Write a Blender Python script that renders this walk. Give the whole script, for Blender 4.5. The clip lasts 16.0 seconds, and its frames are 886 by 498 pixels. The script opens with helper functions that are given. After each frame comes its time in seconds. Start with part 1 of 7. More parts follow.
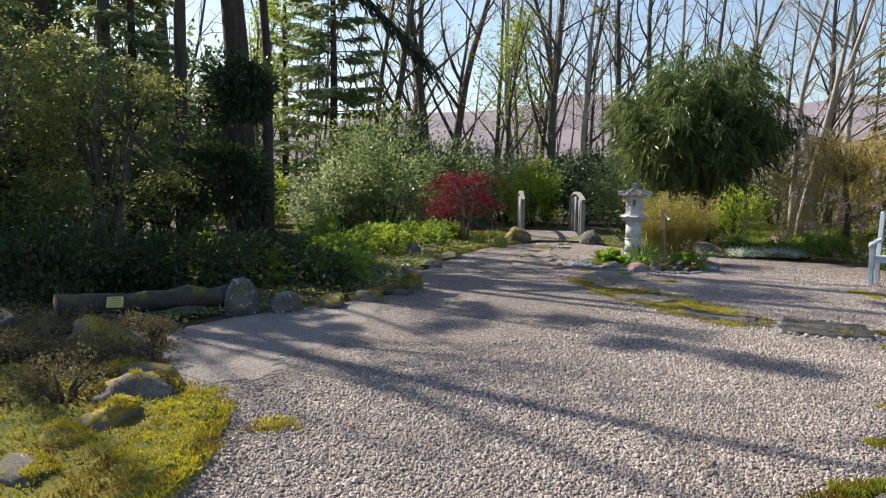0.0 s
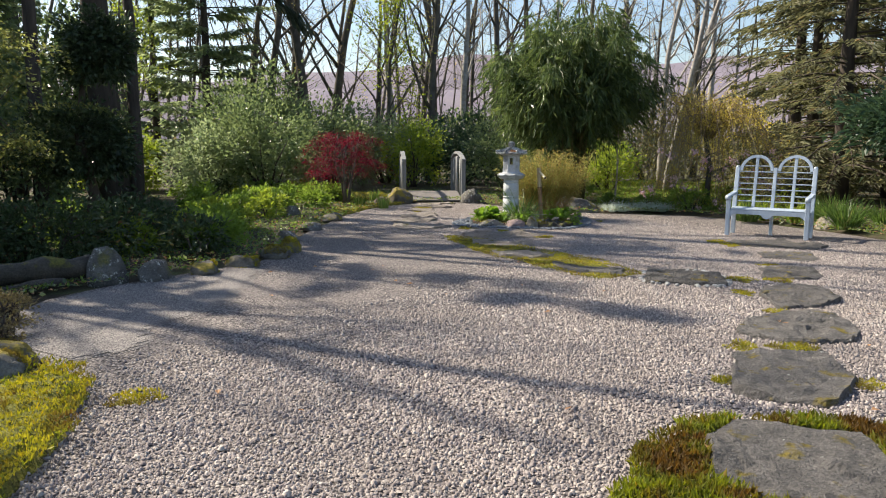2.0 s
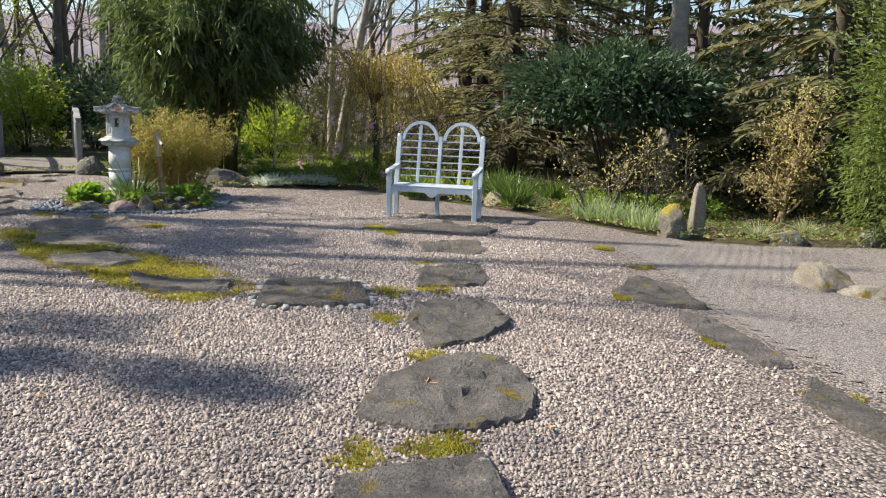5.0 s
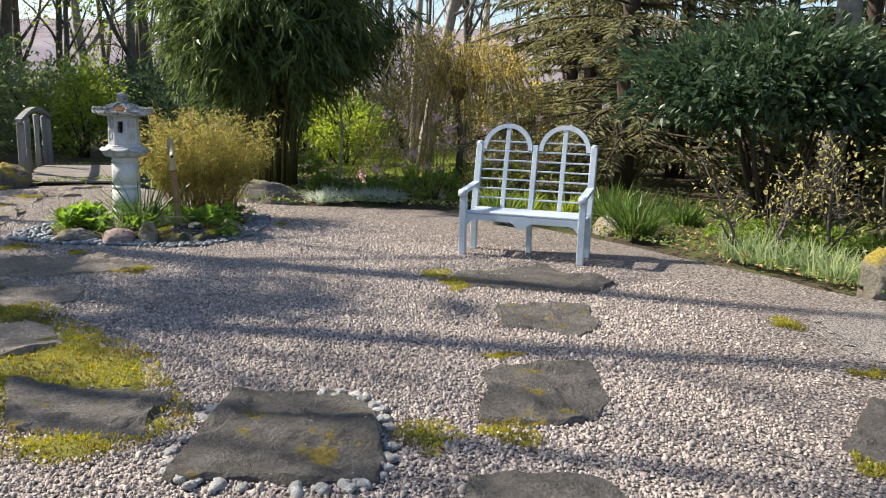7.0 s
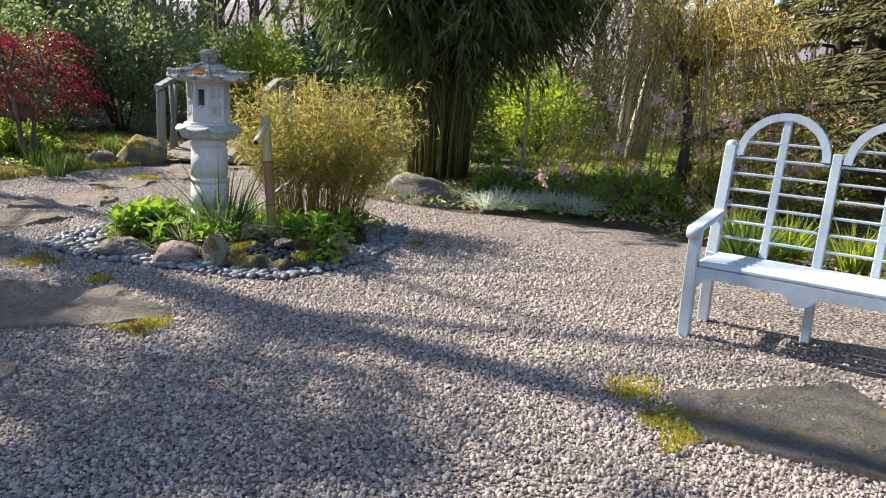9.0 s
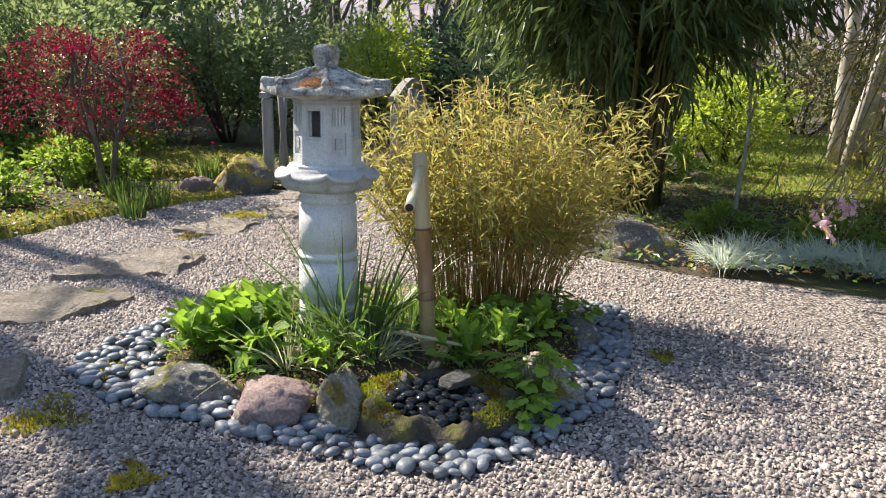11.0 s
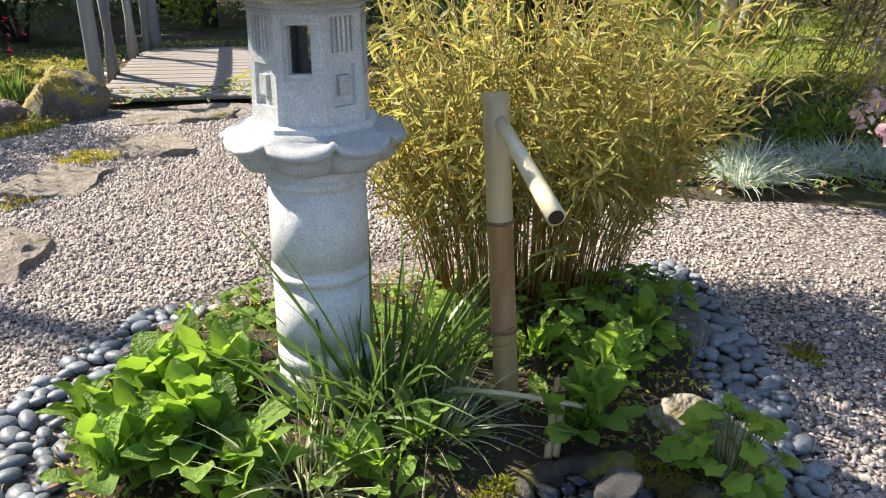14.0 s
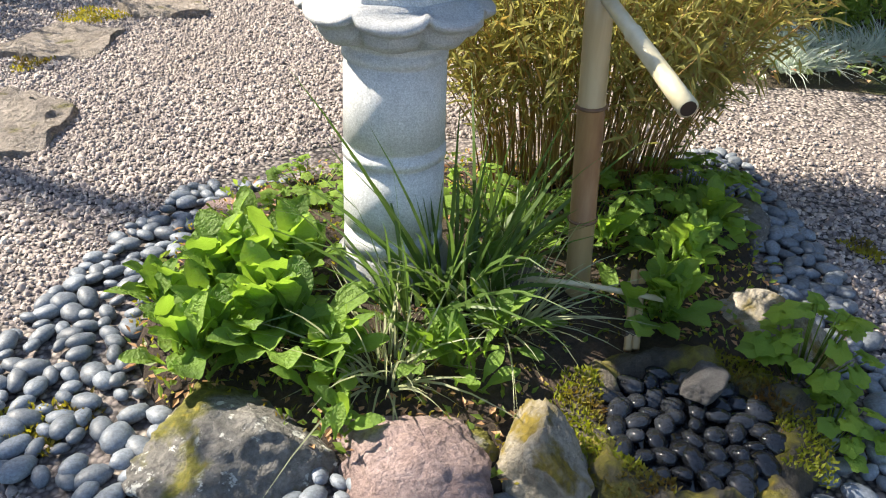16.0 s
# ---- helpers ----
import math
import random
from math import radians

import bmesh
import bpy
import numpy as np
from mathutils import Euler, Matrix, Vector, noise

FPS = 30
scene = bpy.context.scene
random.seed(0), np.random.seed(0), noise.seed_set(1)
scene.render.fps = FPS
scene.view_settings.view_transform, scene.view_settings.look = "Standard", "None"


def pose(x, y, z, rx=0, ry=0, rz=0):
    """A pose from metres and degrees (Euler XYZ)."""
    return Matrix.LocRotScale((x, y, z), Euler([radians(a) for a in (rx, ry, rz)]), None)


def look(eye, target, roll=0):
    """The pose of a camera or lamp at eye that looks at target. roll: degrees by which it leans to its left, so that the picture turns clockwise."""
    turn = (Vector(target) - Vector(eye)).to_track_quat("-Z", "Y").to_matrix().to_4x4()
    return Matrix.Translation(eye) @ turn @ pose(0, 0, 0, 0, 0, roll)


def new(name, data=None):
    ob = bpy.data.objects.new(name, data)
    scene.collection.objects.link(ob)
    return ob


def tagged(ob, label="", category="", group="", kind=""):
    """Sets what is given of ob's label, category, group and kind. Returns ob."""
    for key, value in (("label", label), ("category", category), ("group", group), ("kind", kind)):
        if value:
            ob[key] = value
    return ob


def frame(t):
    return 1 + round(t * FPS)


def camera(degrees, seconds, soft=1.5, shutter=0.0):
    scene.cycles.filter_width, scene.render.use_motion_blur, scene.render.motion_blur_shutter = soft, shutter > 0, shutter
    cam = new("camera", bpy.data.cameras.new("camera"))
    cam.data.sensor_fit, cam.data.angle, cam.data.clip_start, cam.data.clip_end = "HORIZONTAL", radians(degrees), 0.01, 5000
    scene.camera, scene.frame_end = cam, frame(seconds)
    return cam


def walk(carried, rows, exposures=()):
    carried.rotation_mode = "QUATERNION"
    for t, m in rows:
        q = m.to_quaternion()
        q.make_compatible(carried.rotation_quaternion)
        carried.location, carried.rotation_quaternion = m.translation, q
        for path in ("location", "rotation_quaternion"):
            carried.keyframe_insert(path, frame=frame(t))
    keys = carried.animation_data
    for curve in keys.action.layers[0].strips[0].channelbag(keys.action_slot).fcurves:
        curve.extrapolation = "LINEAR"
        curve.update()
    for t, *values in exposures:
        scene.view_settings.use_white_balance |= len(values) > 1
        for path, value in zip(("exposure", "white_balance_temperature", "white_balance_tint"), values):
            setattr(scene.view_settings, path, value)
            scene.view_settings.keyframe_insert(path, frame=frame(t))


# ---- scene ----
cam = camera(60.1, 16.0, soft=1.1)
METRES, EYE, TILT, LEAN, TURN = 13.35, 1.46, 0.0, 0.0, 0.0
ROWS = [
    (0.0, 0.0, 0.0, 0.0, 0.08, -5.18, -0.85),
    (0.5, 0.0015, -0.0006, -0.0006, 3.42, -5.87, -0.98),
    (1.0, 0.0044, -0.0011, -0.0008, 2.4, -6.37, -0.93),
    (1.5, 0.0075, 0.0003, -0.0007, -1.99, -7.0, -0.48),
    (2.0, 0.0091, 0.0006, -0.0008, -8.41, -7.99, -0.14),
    (2.5, 0.0172, 0.0144, -0.0042, -17.0, -9.91, -0.28),
    (3.0, 0.0321, 0.0399, -0.0081, -26.54, -12.29, -1.18),
    (5.5, 0.1599, 0.2072, -0.0023, -30.72, -9.86, -1.74),
    (6.0, 0.1867, 0.2477, -0.0027, -27.5, -9.84, -1.07),
    (6.5, 0.2154, 0.2931, -0.0032, -25.17, -10.1, -1.0),
    (7.0, 0.2417, 0.343, -0.004, -23.15, -10.57, -1.53),
    (7.5, 0.2675, 0.391, -0.0049, -20.82, -10.81, -2.1),
    (8.0, 0.2882, 0.441, -0.005, -17.99, -11.09, -2.52),
    (8.5, 0.3087, 0.496, -0.0078, -13.44, -11.82, -2.86),
    (9.0, 0.3248, 0.5468, -0.0086, -7.54, -12.63, -3.11),
    (9.5, 0.3317, 0.5962, -0.0082, -0.21, -12.53, -2.87),
    (12.0, 0.2559, 0.8172, -0.0041, -0.93, -14.15, -0.17),
    (12.5, 0.2444, 0.8477, -0.0033, -8.35, -14.03, 0.22),
    (13.0, 0.2398, 0.8563, -0.0051, -12.4, -16.31, 0.2),
    (13.5, 0.2396, 0.8545, -0.0066, -13.9, -19.27, -0.06),
    (14.0, 0.2398, 0.8533, -0.0068, -13.73, -22.45, -0.34),
    (14.5, 0.2398, 0.8533, -0.007, -12.43, -26.33, -0.8),
    (15.0, 0.2399, 0.854, -0.0074, -11.18, -30.28, -1.39),
    (15.5, 0.2369, 0.8571, -0.0082, -11.25, -32.92, -2.05),
    (16.0, 0.222, 0.8647, -0.0077, -14.17, -31.9, -2.5),
]
walk(cam, [(t, pose(0, 0, EYE, TILT, LEAN, TURN) @ pose(METRES * x, METRES * y, METRES * z, 90 + pitch, roll, yaw)) for t, x, y, z, yaw, pitch, roll in ROWS],
     exposures=[(0.0, 0.76), (3.0, 0.82), (6.0, 0.9), (9.0, 1.17), (12.0, 1.42), (16.0, 1.47)])

# ---- world, sun ----
SUN_FROM, SUN_UP = Vector((-0.80, 0.60, 0)).normalized(), 41.5
world = bpy.data.worlds.new("world")
scene.world = world
world.use_nodes = True
wt = world.node_tree
sky = wt.nodes.new("ShaderNodeTexSky")
sky.sky_type, sky.sun_disc = "NISHITA", False
sky.sun_elevation, sky.sun_rotation = radians(SUN_UP), math.atan2(SUN_FROM.x, SUN_FROM.y) % (2 * math.pi)
wt.links.new(sky.outputs["Color"], wt.nodes["Background"].inputs["Color"])
wt.nodes["Background"].inputs["Strength"].default_value = 0.10
sun = new("sun", bpy.data.lights.new("sun", "SUN"))
sun.data.energy, sun.data.angle, sun.data.color = 5.0, radians(0.6), (1.0, 0.90, 0.74)
sun.matrix_world = look(SUN_FROM * 40 + Vector((0, 0, 40 * math.tan(radians(SUN_UP)))), (0, 0, 0))

# ---- materials ----
def nodes_of(name):
    m = bpy.data.materials.new(name)
    m.use_nodes = True
    t = m.node_tree
    return m, t, t.nodes["Principled BSDF"]


def node(t, kind, **values):
    n = t.nodes.new(kind)
    for k, v in values.items():
        n.inputs[k.replace("_", " ")].default_value = v
    return n


def ramp(t, fac, stops):
    r = t.nodes.new("ShaderNodeValToRGB")
    e = r.color_ramp.elements
    while len(e) < len(stops):
        e.new(0.5)
    for s, (p, c) in zip(e, stops):
        s.position, s.color = p, (*c, 1)
    t.links.new(fac, r.inputs["Fac"])
    return r.outputs["Color"]


def mixed(t, fac, a, b):
    m = t.nodes.new("ShaderNodeMix")
    m.data_type = "RGBA"
    if isinstance(fac, float):
        m.inputs["Factor"].default_value = fac
    else:
        t.links.new(fac, m.inputs["Factor"])
    for key, v in (("A", a), ("B", b)):
        if isinstance(v, tuple):
            m.inputs[[i.identifier for i in m.inputs].index(key + "_Color")].default_value = (*v, 1)
        else:
            t.links.new(v, m.inputs[[i.identifier for i in m.inputs].index(key + "_Color")])
    return m.outputs[2]


def bumped(t, b, height, strength, distance):
    n = node(t, "ShaderNodeBump", Strength=strength, Distance=distance)
    t.links.new(height, n.inputs["Height"])
    t.links.new(n.outputs["Normal"], b.inputs["Normal"])


def coords(t, world_space=True):
    if world_space:
        return t.nodes.new("ShaderNodeNewGeometry").outputs["Position"]
    return t.nodes.new("ShaderNodeTexCoord").outputs["Object"]


def noisy(t, vec, scale, detail=4.0, rough=0.55):
    n = node(t, "ShaderNodeTexNoise", Scale=scale, Detail=detail, Roughness=rough)
    t.links.new(vec, n.inputs["Vector"])
    return n.outputs["Fac"]


def limits(t, value, lo, hi):
    n = node(t, "ShaderNodeMapRange")
    n.inputs["From Min"].default_value, n.inputs["From Max"].default_value = lo, hi
    t.links.new(value, n.inputs["Value"])
    return n.outputs["Result"]


def leaf_mat(name, dark, light, through_light=0.45, gloss=0.45, rare=None, patch=None):
    """Foliage: every leaf takes its own tone; light passes through."""
    m, t, b = nodes_of(name)
    geo = t.nodes.new("ShaderNodeNewGeometry")
    mid = tuple((p + q) / 2 for p, q in zip(dark, light))
    stops = [(0.0, dark), (0.45, mid), (0.9, light)] + ([(0.97, rare)] if rare else [])
    c = ramp(t, geo.outputs["Random Per Island"], stops)
    big = noisy(t, geo.outputs["Position"], 1.7, 2.0)
    c = mixed(t, limits(t, big, 0.35, 0.75), c, light)
    if patch:
        c = mixed(t, limits(t, noisy(t, geo.outputs["Position"], 4.1, 4.0), 0.46, 0.6), c, patch)
    t.links.new(c, b.inputs["Base Color"])
    b.inputs["Roughness"].default_value = gloss
    b.inputs["Specular IOR Level"].default_value = 0.35
    tr = t.nodes.new("ShaderNodeBsdfTranslucent")
    hs = node(t, "ShaderNodeHueSaturation", Hue=0.49, Saturation=1.1, Value=1.75)
    t.links.new(c, hs.inputs["Color"])
    t.links.new(hs.outputs["Color"], tr.inputs["Color"])
    mx = node(t, "ShaderNodeMixShader", Fac=through_light)
    t.links.new(b.outputs[0], mx.inputs[1])
    t.links.new(tr.outputs[0], mx.inputs[2])
    t.links.new(mx.outputs[0], t.nodes["Material Output"].inputs["Surface"])
    return m


def rock_mat(name, dark, light, moss=0.0, scale=6.0, lichen=0.0, rough=0.85, moss_colour=(0.16, 0.15, 0.02), relief=0.8, deep=0.02):
    """Stone with veins, pits, pale lichen and moss on what faces up."""
    m, t, b = nodes_of(name)
    p = coords(t)
    n1, n2 = noisy(t, p, scale, 6.0, 0.65), noisy(t, p, scale * 9, 5.0, 0.7)
    c = ramp(t, n1, [(0.3, dark), (0.7, light)])
    c = mixed(t, limits(t, n2, 0.35, 0.8), c, tuple(0.45 * v for v in dark))
    info = t.nodes.new("ShaderNodeObjectInfo")
    hs = node(t, "ShaderNodeHueSaturation")
    vr = limits(t, info.outputs["Random"], -0.6, 1.4)
    t.links.new(vr, hs.inputs["Value"])
    hs.inputs["Saturation"].default_value = 1.0
    add = node(t, "ShaderNodeMath")
    add.operation = "ADD"
    t.links.new(vr, add.inputs[0])
    add.inputs[1].default_value = 0.5
    t.links.new(add.outputs[0], hs.inputs["Value"])
    t.links.new(c, hs.inputs["Color"])
    c = hs.outputs["Color"]
    if lichen:
        v = noisy(t, p, scale * 2.7, 6.0, 0.7)
        c = mixed(t, limits(t, v, 0.72 - 0.2 * lichen, 0.76 - 0.2 * lichen), c, (0.5, 0.5, 0.46))
    h = n2
    if moss:
        geo = t.nodes.new("ShaderNodeNewGeometry")
        sep = t.nodes.new("ShaderNodeSeparateXYZ")
        t.links.new(geo.outputs["Normal"], sep.inputs[0])
        mm = t.nodes.new("ShaderNodeMath")
        mm.operation = "MULTIPLY"
        t.links.new(limits(t, noisy(t, p, scale * 0.8, 5.0), 0.62 - 0.25 * moss, 0.70 - 0.25 * moss), mm.inputs[0])
        t.links.new(limits(t, sep.outputs["Z"], 0.1, 0.5), mm.inputs[1])
        mc = ramp(t, noisy(t, p, 45.0, 3.0), [(0.3, tuple(0.45 * v for v in moss_colour)), (0.6, moss_colour), (0.8, (0.3, 0.21, 0.02))])
        c = mixed(t, mm.outputs[0], c, mc)
    t.links.new(c, b.inputs["Base Color"])
    b.inputs["Roughness"].default_value = rough
    both = node(t, "ShaderNodeMath")
    both.operation = "MULTIPLY_ADD"
    t.links.new(n1, both.inputs[0])
    both.inputs[1].default_value = 1.6
    t.links.new(h, both.inputs[2])
    bumped(t, b, both.outputs[0], relief, deep)
    return m


def plain_mat(name, a, b_, scale=20.0, rough=0.6, bump=0.2, metal=0.0, stretch=None, world_space=False):
    """Two tones of one surface in fine and coarse noise."""
    m, t, b = nodes_of(name)
    p = coords(t, world_space)
    if stretch:
        mp = t.nodes.new("ShaderNodeMapping")
        mp.inputs["Scale"].default_value = stretch
        t.links.new(p, mp.inputs["Vector"])
        p = mp.outputs["Vector"]
    n1, n2 = noisy(t, p, scale, 5.0, 0.65), noisy(t, p, scale * 0.12, 3.0)
    c = ramp(t, n1, [(0.3, a), (0.7, b_)])
    c = mixed(t, limits(t, n2, 0.4, 1.1), c, tuple(0.6 * v for v in a))
    t.links.new(c, b.inputs["Base Color"])
    b.inputs["Roughness"].default_value, b.inputs["Metallic"].default_value = rough, metal
    bumped(t, b, n1, bump, 0.004)
    return m


def gravel_mat(name, size, tones, moss=0.0):
    """Loose chippings: each cell its own tone and height; gap shade painted dark."""
    m, t, b = nodes_of(name)
    p = coords(t)
    v = node(t, "ShaderNodeTexVoronoi", Scale=1 / size, Randomness=1.0)
    t.links.new(p, v.inputs["Vector"])
    sep = t.nodes.new("ShaderNodeSeparateColor")
    t.links.new(v.outputs["Color"], sep.inputs[0])
    c = ramp(t, sep.outputs[0], tones)
    # Painted shade: colour sinks to near black away from each chip's middle.
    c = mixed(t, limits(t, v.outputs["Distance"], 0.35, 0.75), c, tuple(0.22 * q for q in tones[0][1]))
    c = mixed(t, limits(t, noisy(t, p, 0.9, 5.0), 0.45, 0.9), c, tuple(0.75 * q for q in tones[1][1]))
    if moss:
        k = limits(t, noisy(t, p, 1.3, 6.0, 0.7), 0.72 - 0.2 * moss, 0.8 - 0.2 * moss)
        c = mixed(t, k, c, (0.13, 0.13, 0.025))
    t.links.new(c, b.inputs["Base Color"])
    b.inputs["Roughness"].default_value = 0.85
    inv = node(t, "ShaderNodeMath")
    inv.operation = "SUBTRACT"
    inv.inputs[0].default_value = 1.0
    t.links.new(v.outputs["Distance"], inv.inputs[1])
    bumped(t, b, inv.outputs[0], 0.9, size * 0.5)
    return m


CHIPS = [(0.0, (0.165, 0.137, 0.133)), (0.3, (0.30, 0.255, 0.243)), (0.7, (0.45, 0.388, 0.35)), (0.97, (0.62, 0.55, 0.48))]
M = {}
# Tones cut to three quarters, standing for shade among the loose chippings.
M["gravel"] = gravel_mat("gravel", 0.0165, [(p, tuple(0.75 * v for v in c)) for p, c in CHIPS])
M["grit"] = gravel_mat("grit", 0.011, [(0.0, (0.17, 0.15, 0.15)), (0.4, (0.30, 0.27, 0.255)), (0.8, (0.42, 0.38, 0.345))])


def stone_bits_mat():
    m, t, b = nodes_of("loose_stones")
    geo = t.nodes.new("ShaderNodeNewGeometry")
    c = ramp(t, geo.outputs["Random Per Island"], CHIPS)
    c = mixed(t, limits(t, noisy(t, geo.outputs["Position"], 0.9, 5.0), 0.45, 0.9), c, (0.28, 0.235, 0.2))
    c = mixed(t, limits(t, noisy(t, geo.outputs["Position"], 160.0, 3.0), 0.4, 1.0), c, (0.16, 0.14, 0.14))
    t.links.new(c, b.inputs["Base Color"])
    b.inputs["Roughness"].default_value = 0.8
    return m


def soil_mat(name, tones, scale=3.0):
    m, t, b = nodes_of(name)
    p = coords(t)
    c = ramp(t, noisy(t, p, scale, 8.0, 0.7), tones)
    fine = noisy(t, p, 70.0, 5.0, 0.7)
    c = mixed(t, limits(t, fine, 0.4, 0.85), c, tuple(0.5 * q for q in tones[0][1]))
    t.links.new(c, b.inputs["Base Color"])
    b.inputs["Roughness"].default_value = 0.95
    bumped(t, b, fine, 0.8, 0.03)
    return m


M["stones"] = stone_bits_mat()
M["ground"] = soil_mat("garden_ground", [(0.3, (0.05, 0.036, 0.025)), (0.5, (0.085, 0.066, 0.035)), (0.62, (0.10, 0.12, 0.03)), (0.78, (0.17, 0.18, 0.045))], 1.1)
M["moss"] = soil_mat("moss", [(0.32, (0.055, 0.045, 0.02)), (0.4, (0.09, 0.095, 0.014)), (0.5, (0.2, 0.2, 0.02)), (0.65, (0.31, 0.265, 0.025)), (0.8, (0.16, 0.10, 0.03))], 4.0)
M["soil"] = soil_mat("soil", [(0.3, (0.03, 0.022, 0.016)), (0.6, (0.07, 0.048, 0.032)), (0.8, (0.13, 0.08, 0.048))], 8.0)
M["slab"] = rock_mat("slate_slab", (0.10, 0.094, 0.089), (0.28, 0.256, 0.235), moss=0.1, scale=6.5, lichen=0.35, relief=1.0, deep=0.05, moss_colour=(0.26, 0.2, 0.03))
M["slab_warm"] = rock_mat("warm_slab", (0.23, 0.195, 0.165), (0.42, 0.365, 0.315), moss=0.08, relief=1.0, deep=0.05, scale=5.0, lichen=0.2)
M["rock_moss"] = rock_mat("mossy_rock", (0.10, 0.09, 0.075), (0.26, 0.24, 0.2), moss=0.62, scale=5.0, lichen=0.45, moss_colour=(0.30, 0.235, 0.03))
M["rock"] = rock_mat("grey_rock", (0.09, 0.085, 0.08), (0.26, 0.245, 0.22), moss=0.3, scale=6.0, lichen=0.7)
M["log"] = rock_mat("mossy_log", (0.05, 0.042, 0.033), (0.15, 0.13, 0.10), moss=0.45, scale=6.0, lichen=0.2, moss_colour=(0.16, 0.15, 0.025))
M["rock_pink"] = rock_mat("pink_rock", (0.22, 0.15, 0.14), (0.42, 0.32, 0.3), scale=9.0, lichen=0.2)
M["rock_pale"] = rock_mat("pale_rock", (0.25, 0.22, 0.17), (0.46, 0.42, 0.35), moss=0.35, scale=7.0, lichen=0.3, moss_colour=(0.2, 0.15, 0.02))
M["pebble"] = rock_mat("blue_grey_pebble", (0.125, 0.147, 0.178), (0.26, 0.288, 0.325), scale=14.0, rough=0.5, relief=0.12)
M["pebble_wet"] = rock_mat("wet_pebble", (0.008, 0.009, 0.012), (0.03, 0.034, 0.042), scale=14.0, rough=0.06, relief=0.02)
M["pebble_white"] = rock_mat("white_pebble", (0.35, 0.35, 0.35), (0.6, 0.6, 0.58), scale=14.0, rough=0.7)
M["granite"] = rock_mat("lantern_granite", (0.52, 0.53, 0.54), (0.70, 0.71, 0.72), scale=24.0, rough=0.85, relief=0.35)
M["granite_old"] = rock_mat("weathered_granite", (0.06, 0.06, 0.062), (0.85, 0.81, 0.74), moss=0.1, scale=13.0, lichen=0.85, relief=0.5, moss_colour=(0.25, 0.18, 0.02))
M["paint"] = plain_mat("blue_grey_paint", (0.42, 0.50, 0.60), (0.55, 0.62, 0.70), 30.0, 0.45, 0.15)
M["bamboo"] = plain_mat("dry_bamboo", (0.36, 0.25, 0.12), (0.52, 0.40, 0.22), 14.0, 0.38, 0.1, stretch=(1, 1, 0.12))
M["bamboo_old"] = plain_mat("brown_bamboo", (0.20, 0.09, 0.04), (0.40, 0.25, 0.12), 12.0, 0.45, 0.1, stretch=(1, 1, 0.2))
M["bamboo_pale"] = plain_mat("pale_bamboo", (0.48, 0.42, 0.26), (0.62, 0.56, 0.4), 14.0, 0.35, 0.1)
M["node"] = plain_mat("bamboo_joint", (0.10, 0.05, 0.025), (0.2, 0.11, 0.05), 20.0, 0.6)
M["hollow_shade"] = plain_mat("painted_hollow_shade", (0.03, 0.018, 0.012), (0.06, 0.035, 0.02), 20.0, 0.9)
M["grey_wood"] = plain_mat("weathered_grey_wood", (0.16, 0.165, 0.17), (0.34, 0.345, 0.35), 9.0, 0.8, 0.5, stretch=(1, 1, 0.1))
M["deck"] = plain_mat("weathered_deck", (0.14, 0.125, 0.115), (0.30, 0.27, 0.25), 9.0, 0.8, 0.5, stretch=(0.15, 1, 1))
M["bark"] = plain_mat("brown_bark", (0.035, 0.026, 0.02), (0.11, 0.085, 0.065), 9.0, 0.9, 1.0, stretch=(1, 1, 0.2), world_space=True)
M["bark_grey"] = plain_mat("grey_bark", (0.05, 0.043, 0.034), (0.18, 0.158, 0.13), 7.0, 0.9, 1.0, stretch=(1, 1, 0.4), world_space=True)
M["bark_pale"] = plain_mat("pale_birch_bark", (0.26, 0.23, 0.20), (0.52, 0.48, 0.43), 6.0, 0.8, 0.5, stretch=(1, 1, 1.5), world_space=True)
M["twig"] = plain_mat("golden_twig", (0.18, 0.13, 0.07), (0.40, 0.31, 0.17), 30.0, 0.7, 0.1, world_space=True)
M["culm"] = plain_mat("bamboo_culm", (0.08, 0.075, 0.02), (0.2, 0.17, 0.05), 10.0, 0.5, 0.1, world_space=True)
M["cane"] = plain_mat("golden_cane", (0.30, 0.17, 0.04), (0.46, 0.29, 0.08), 10.0, 0.5, 0.1, world_space=True)
M["sign"] = plain_mat("yellow_sign_plate", (0.5, 0.45, 0.12), (0.6, 0.55, 0.2), 12.0, 0.4, 0.05)
M["ink"] = plain_mat("dark_ink", (0.03, 0.03, 0.02), (0.05, 0.05, 0.04), 12.0, 0.5, 0.0)
M["water"] = plain_mat("basin_water", (0.008, 0.01, 0.012), (0.015, 0.017, 0.02), 4.0, 0.04, 0.05)
# Purple tones put the haze of distance into the hills' own colour.
M["hill"] = soil_mat("haze_tinted_hill", [(0.3, (0.17, 0.155, 0.20)), (0.5, (0.23, 0.195, 0.235)), (0.7, (0.28, 0.24, 0.25))], 0.02)
M["plum_dark"] = leaf_mat("dark_evergreen_leaf", (0.018, 0.032, 0.018), (0.055, 0.08, 0.035), 0.22, 0.35)
M["azalea"] = leaf_mat("azalea_leaf", (0.022, 0.04, 0.018), (0.06, 0.09, 0.035), 0.25, 0.45, (0.12, 0.06, 0.03))
M["laurel"] = leaf_mat("laurel_leaf", (0.02, 0.046, 0.026), (0.06, 0.10, 0.052), 0.25, 0.42)
M["holly"] = leaf_mat("holly_leaf", (0.055, 0.095, 0.047), (0.19, 0.24, 0.105), 0.42, 0.32)
M["spring"] = leaf_mat("spring_leaf", (0.10, 0.17, 0.025), (0.27, 0.33, 0.06), 0.5, 0.5)
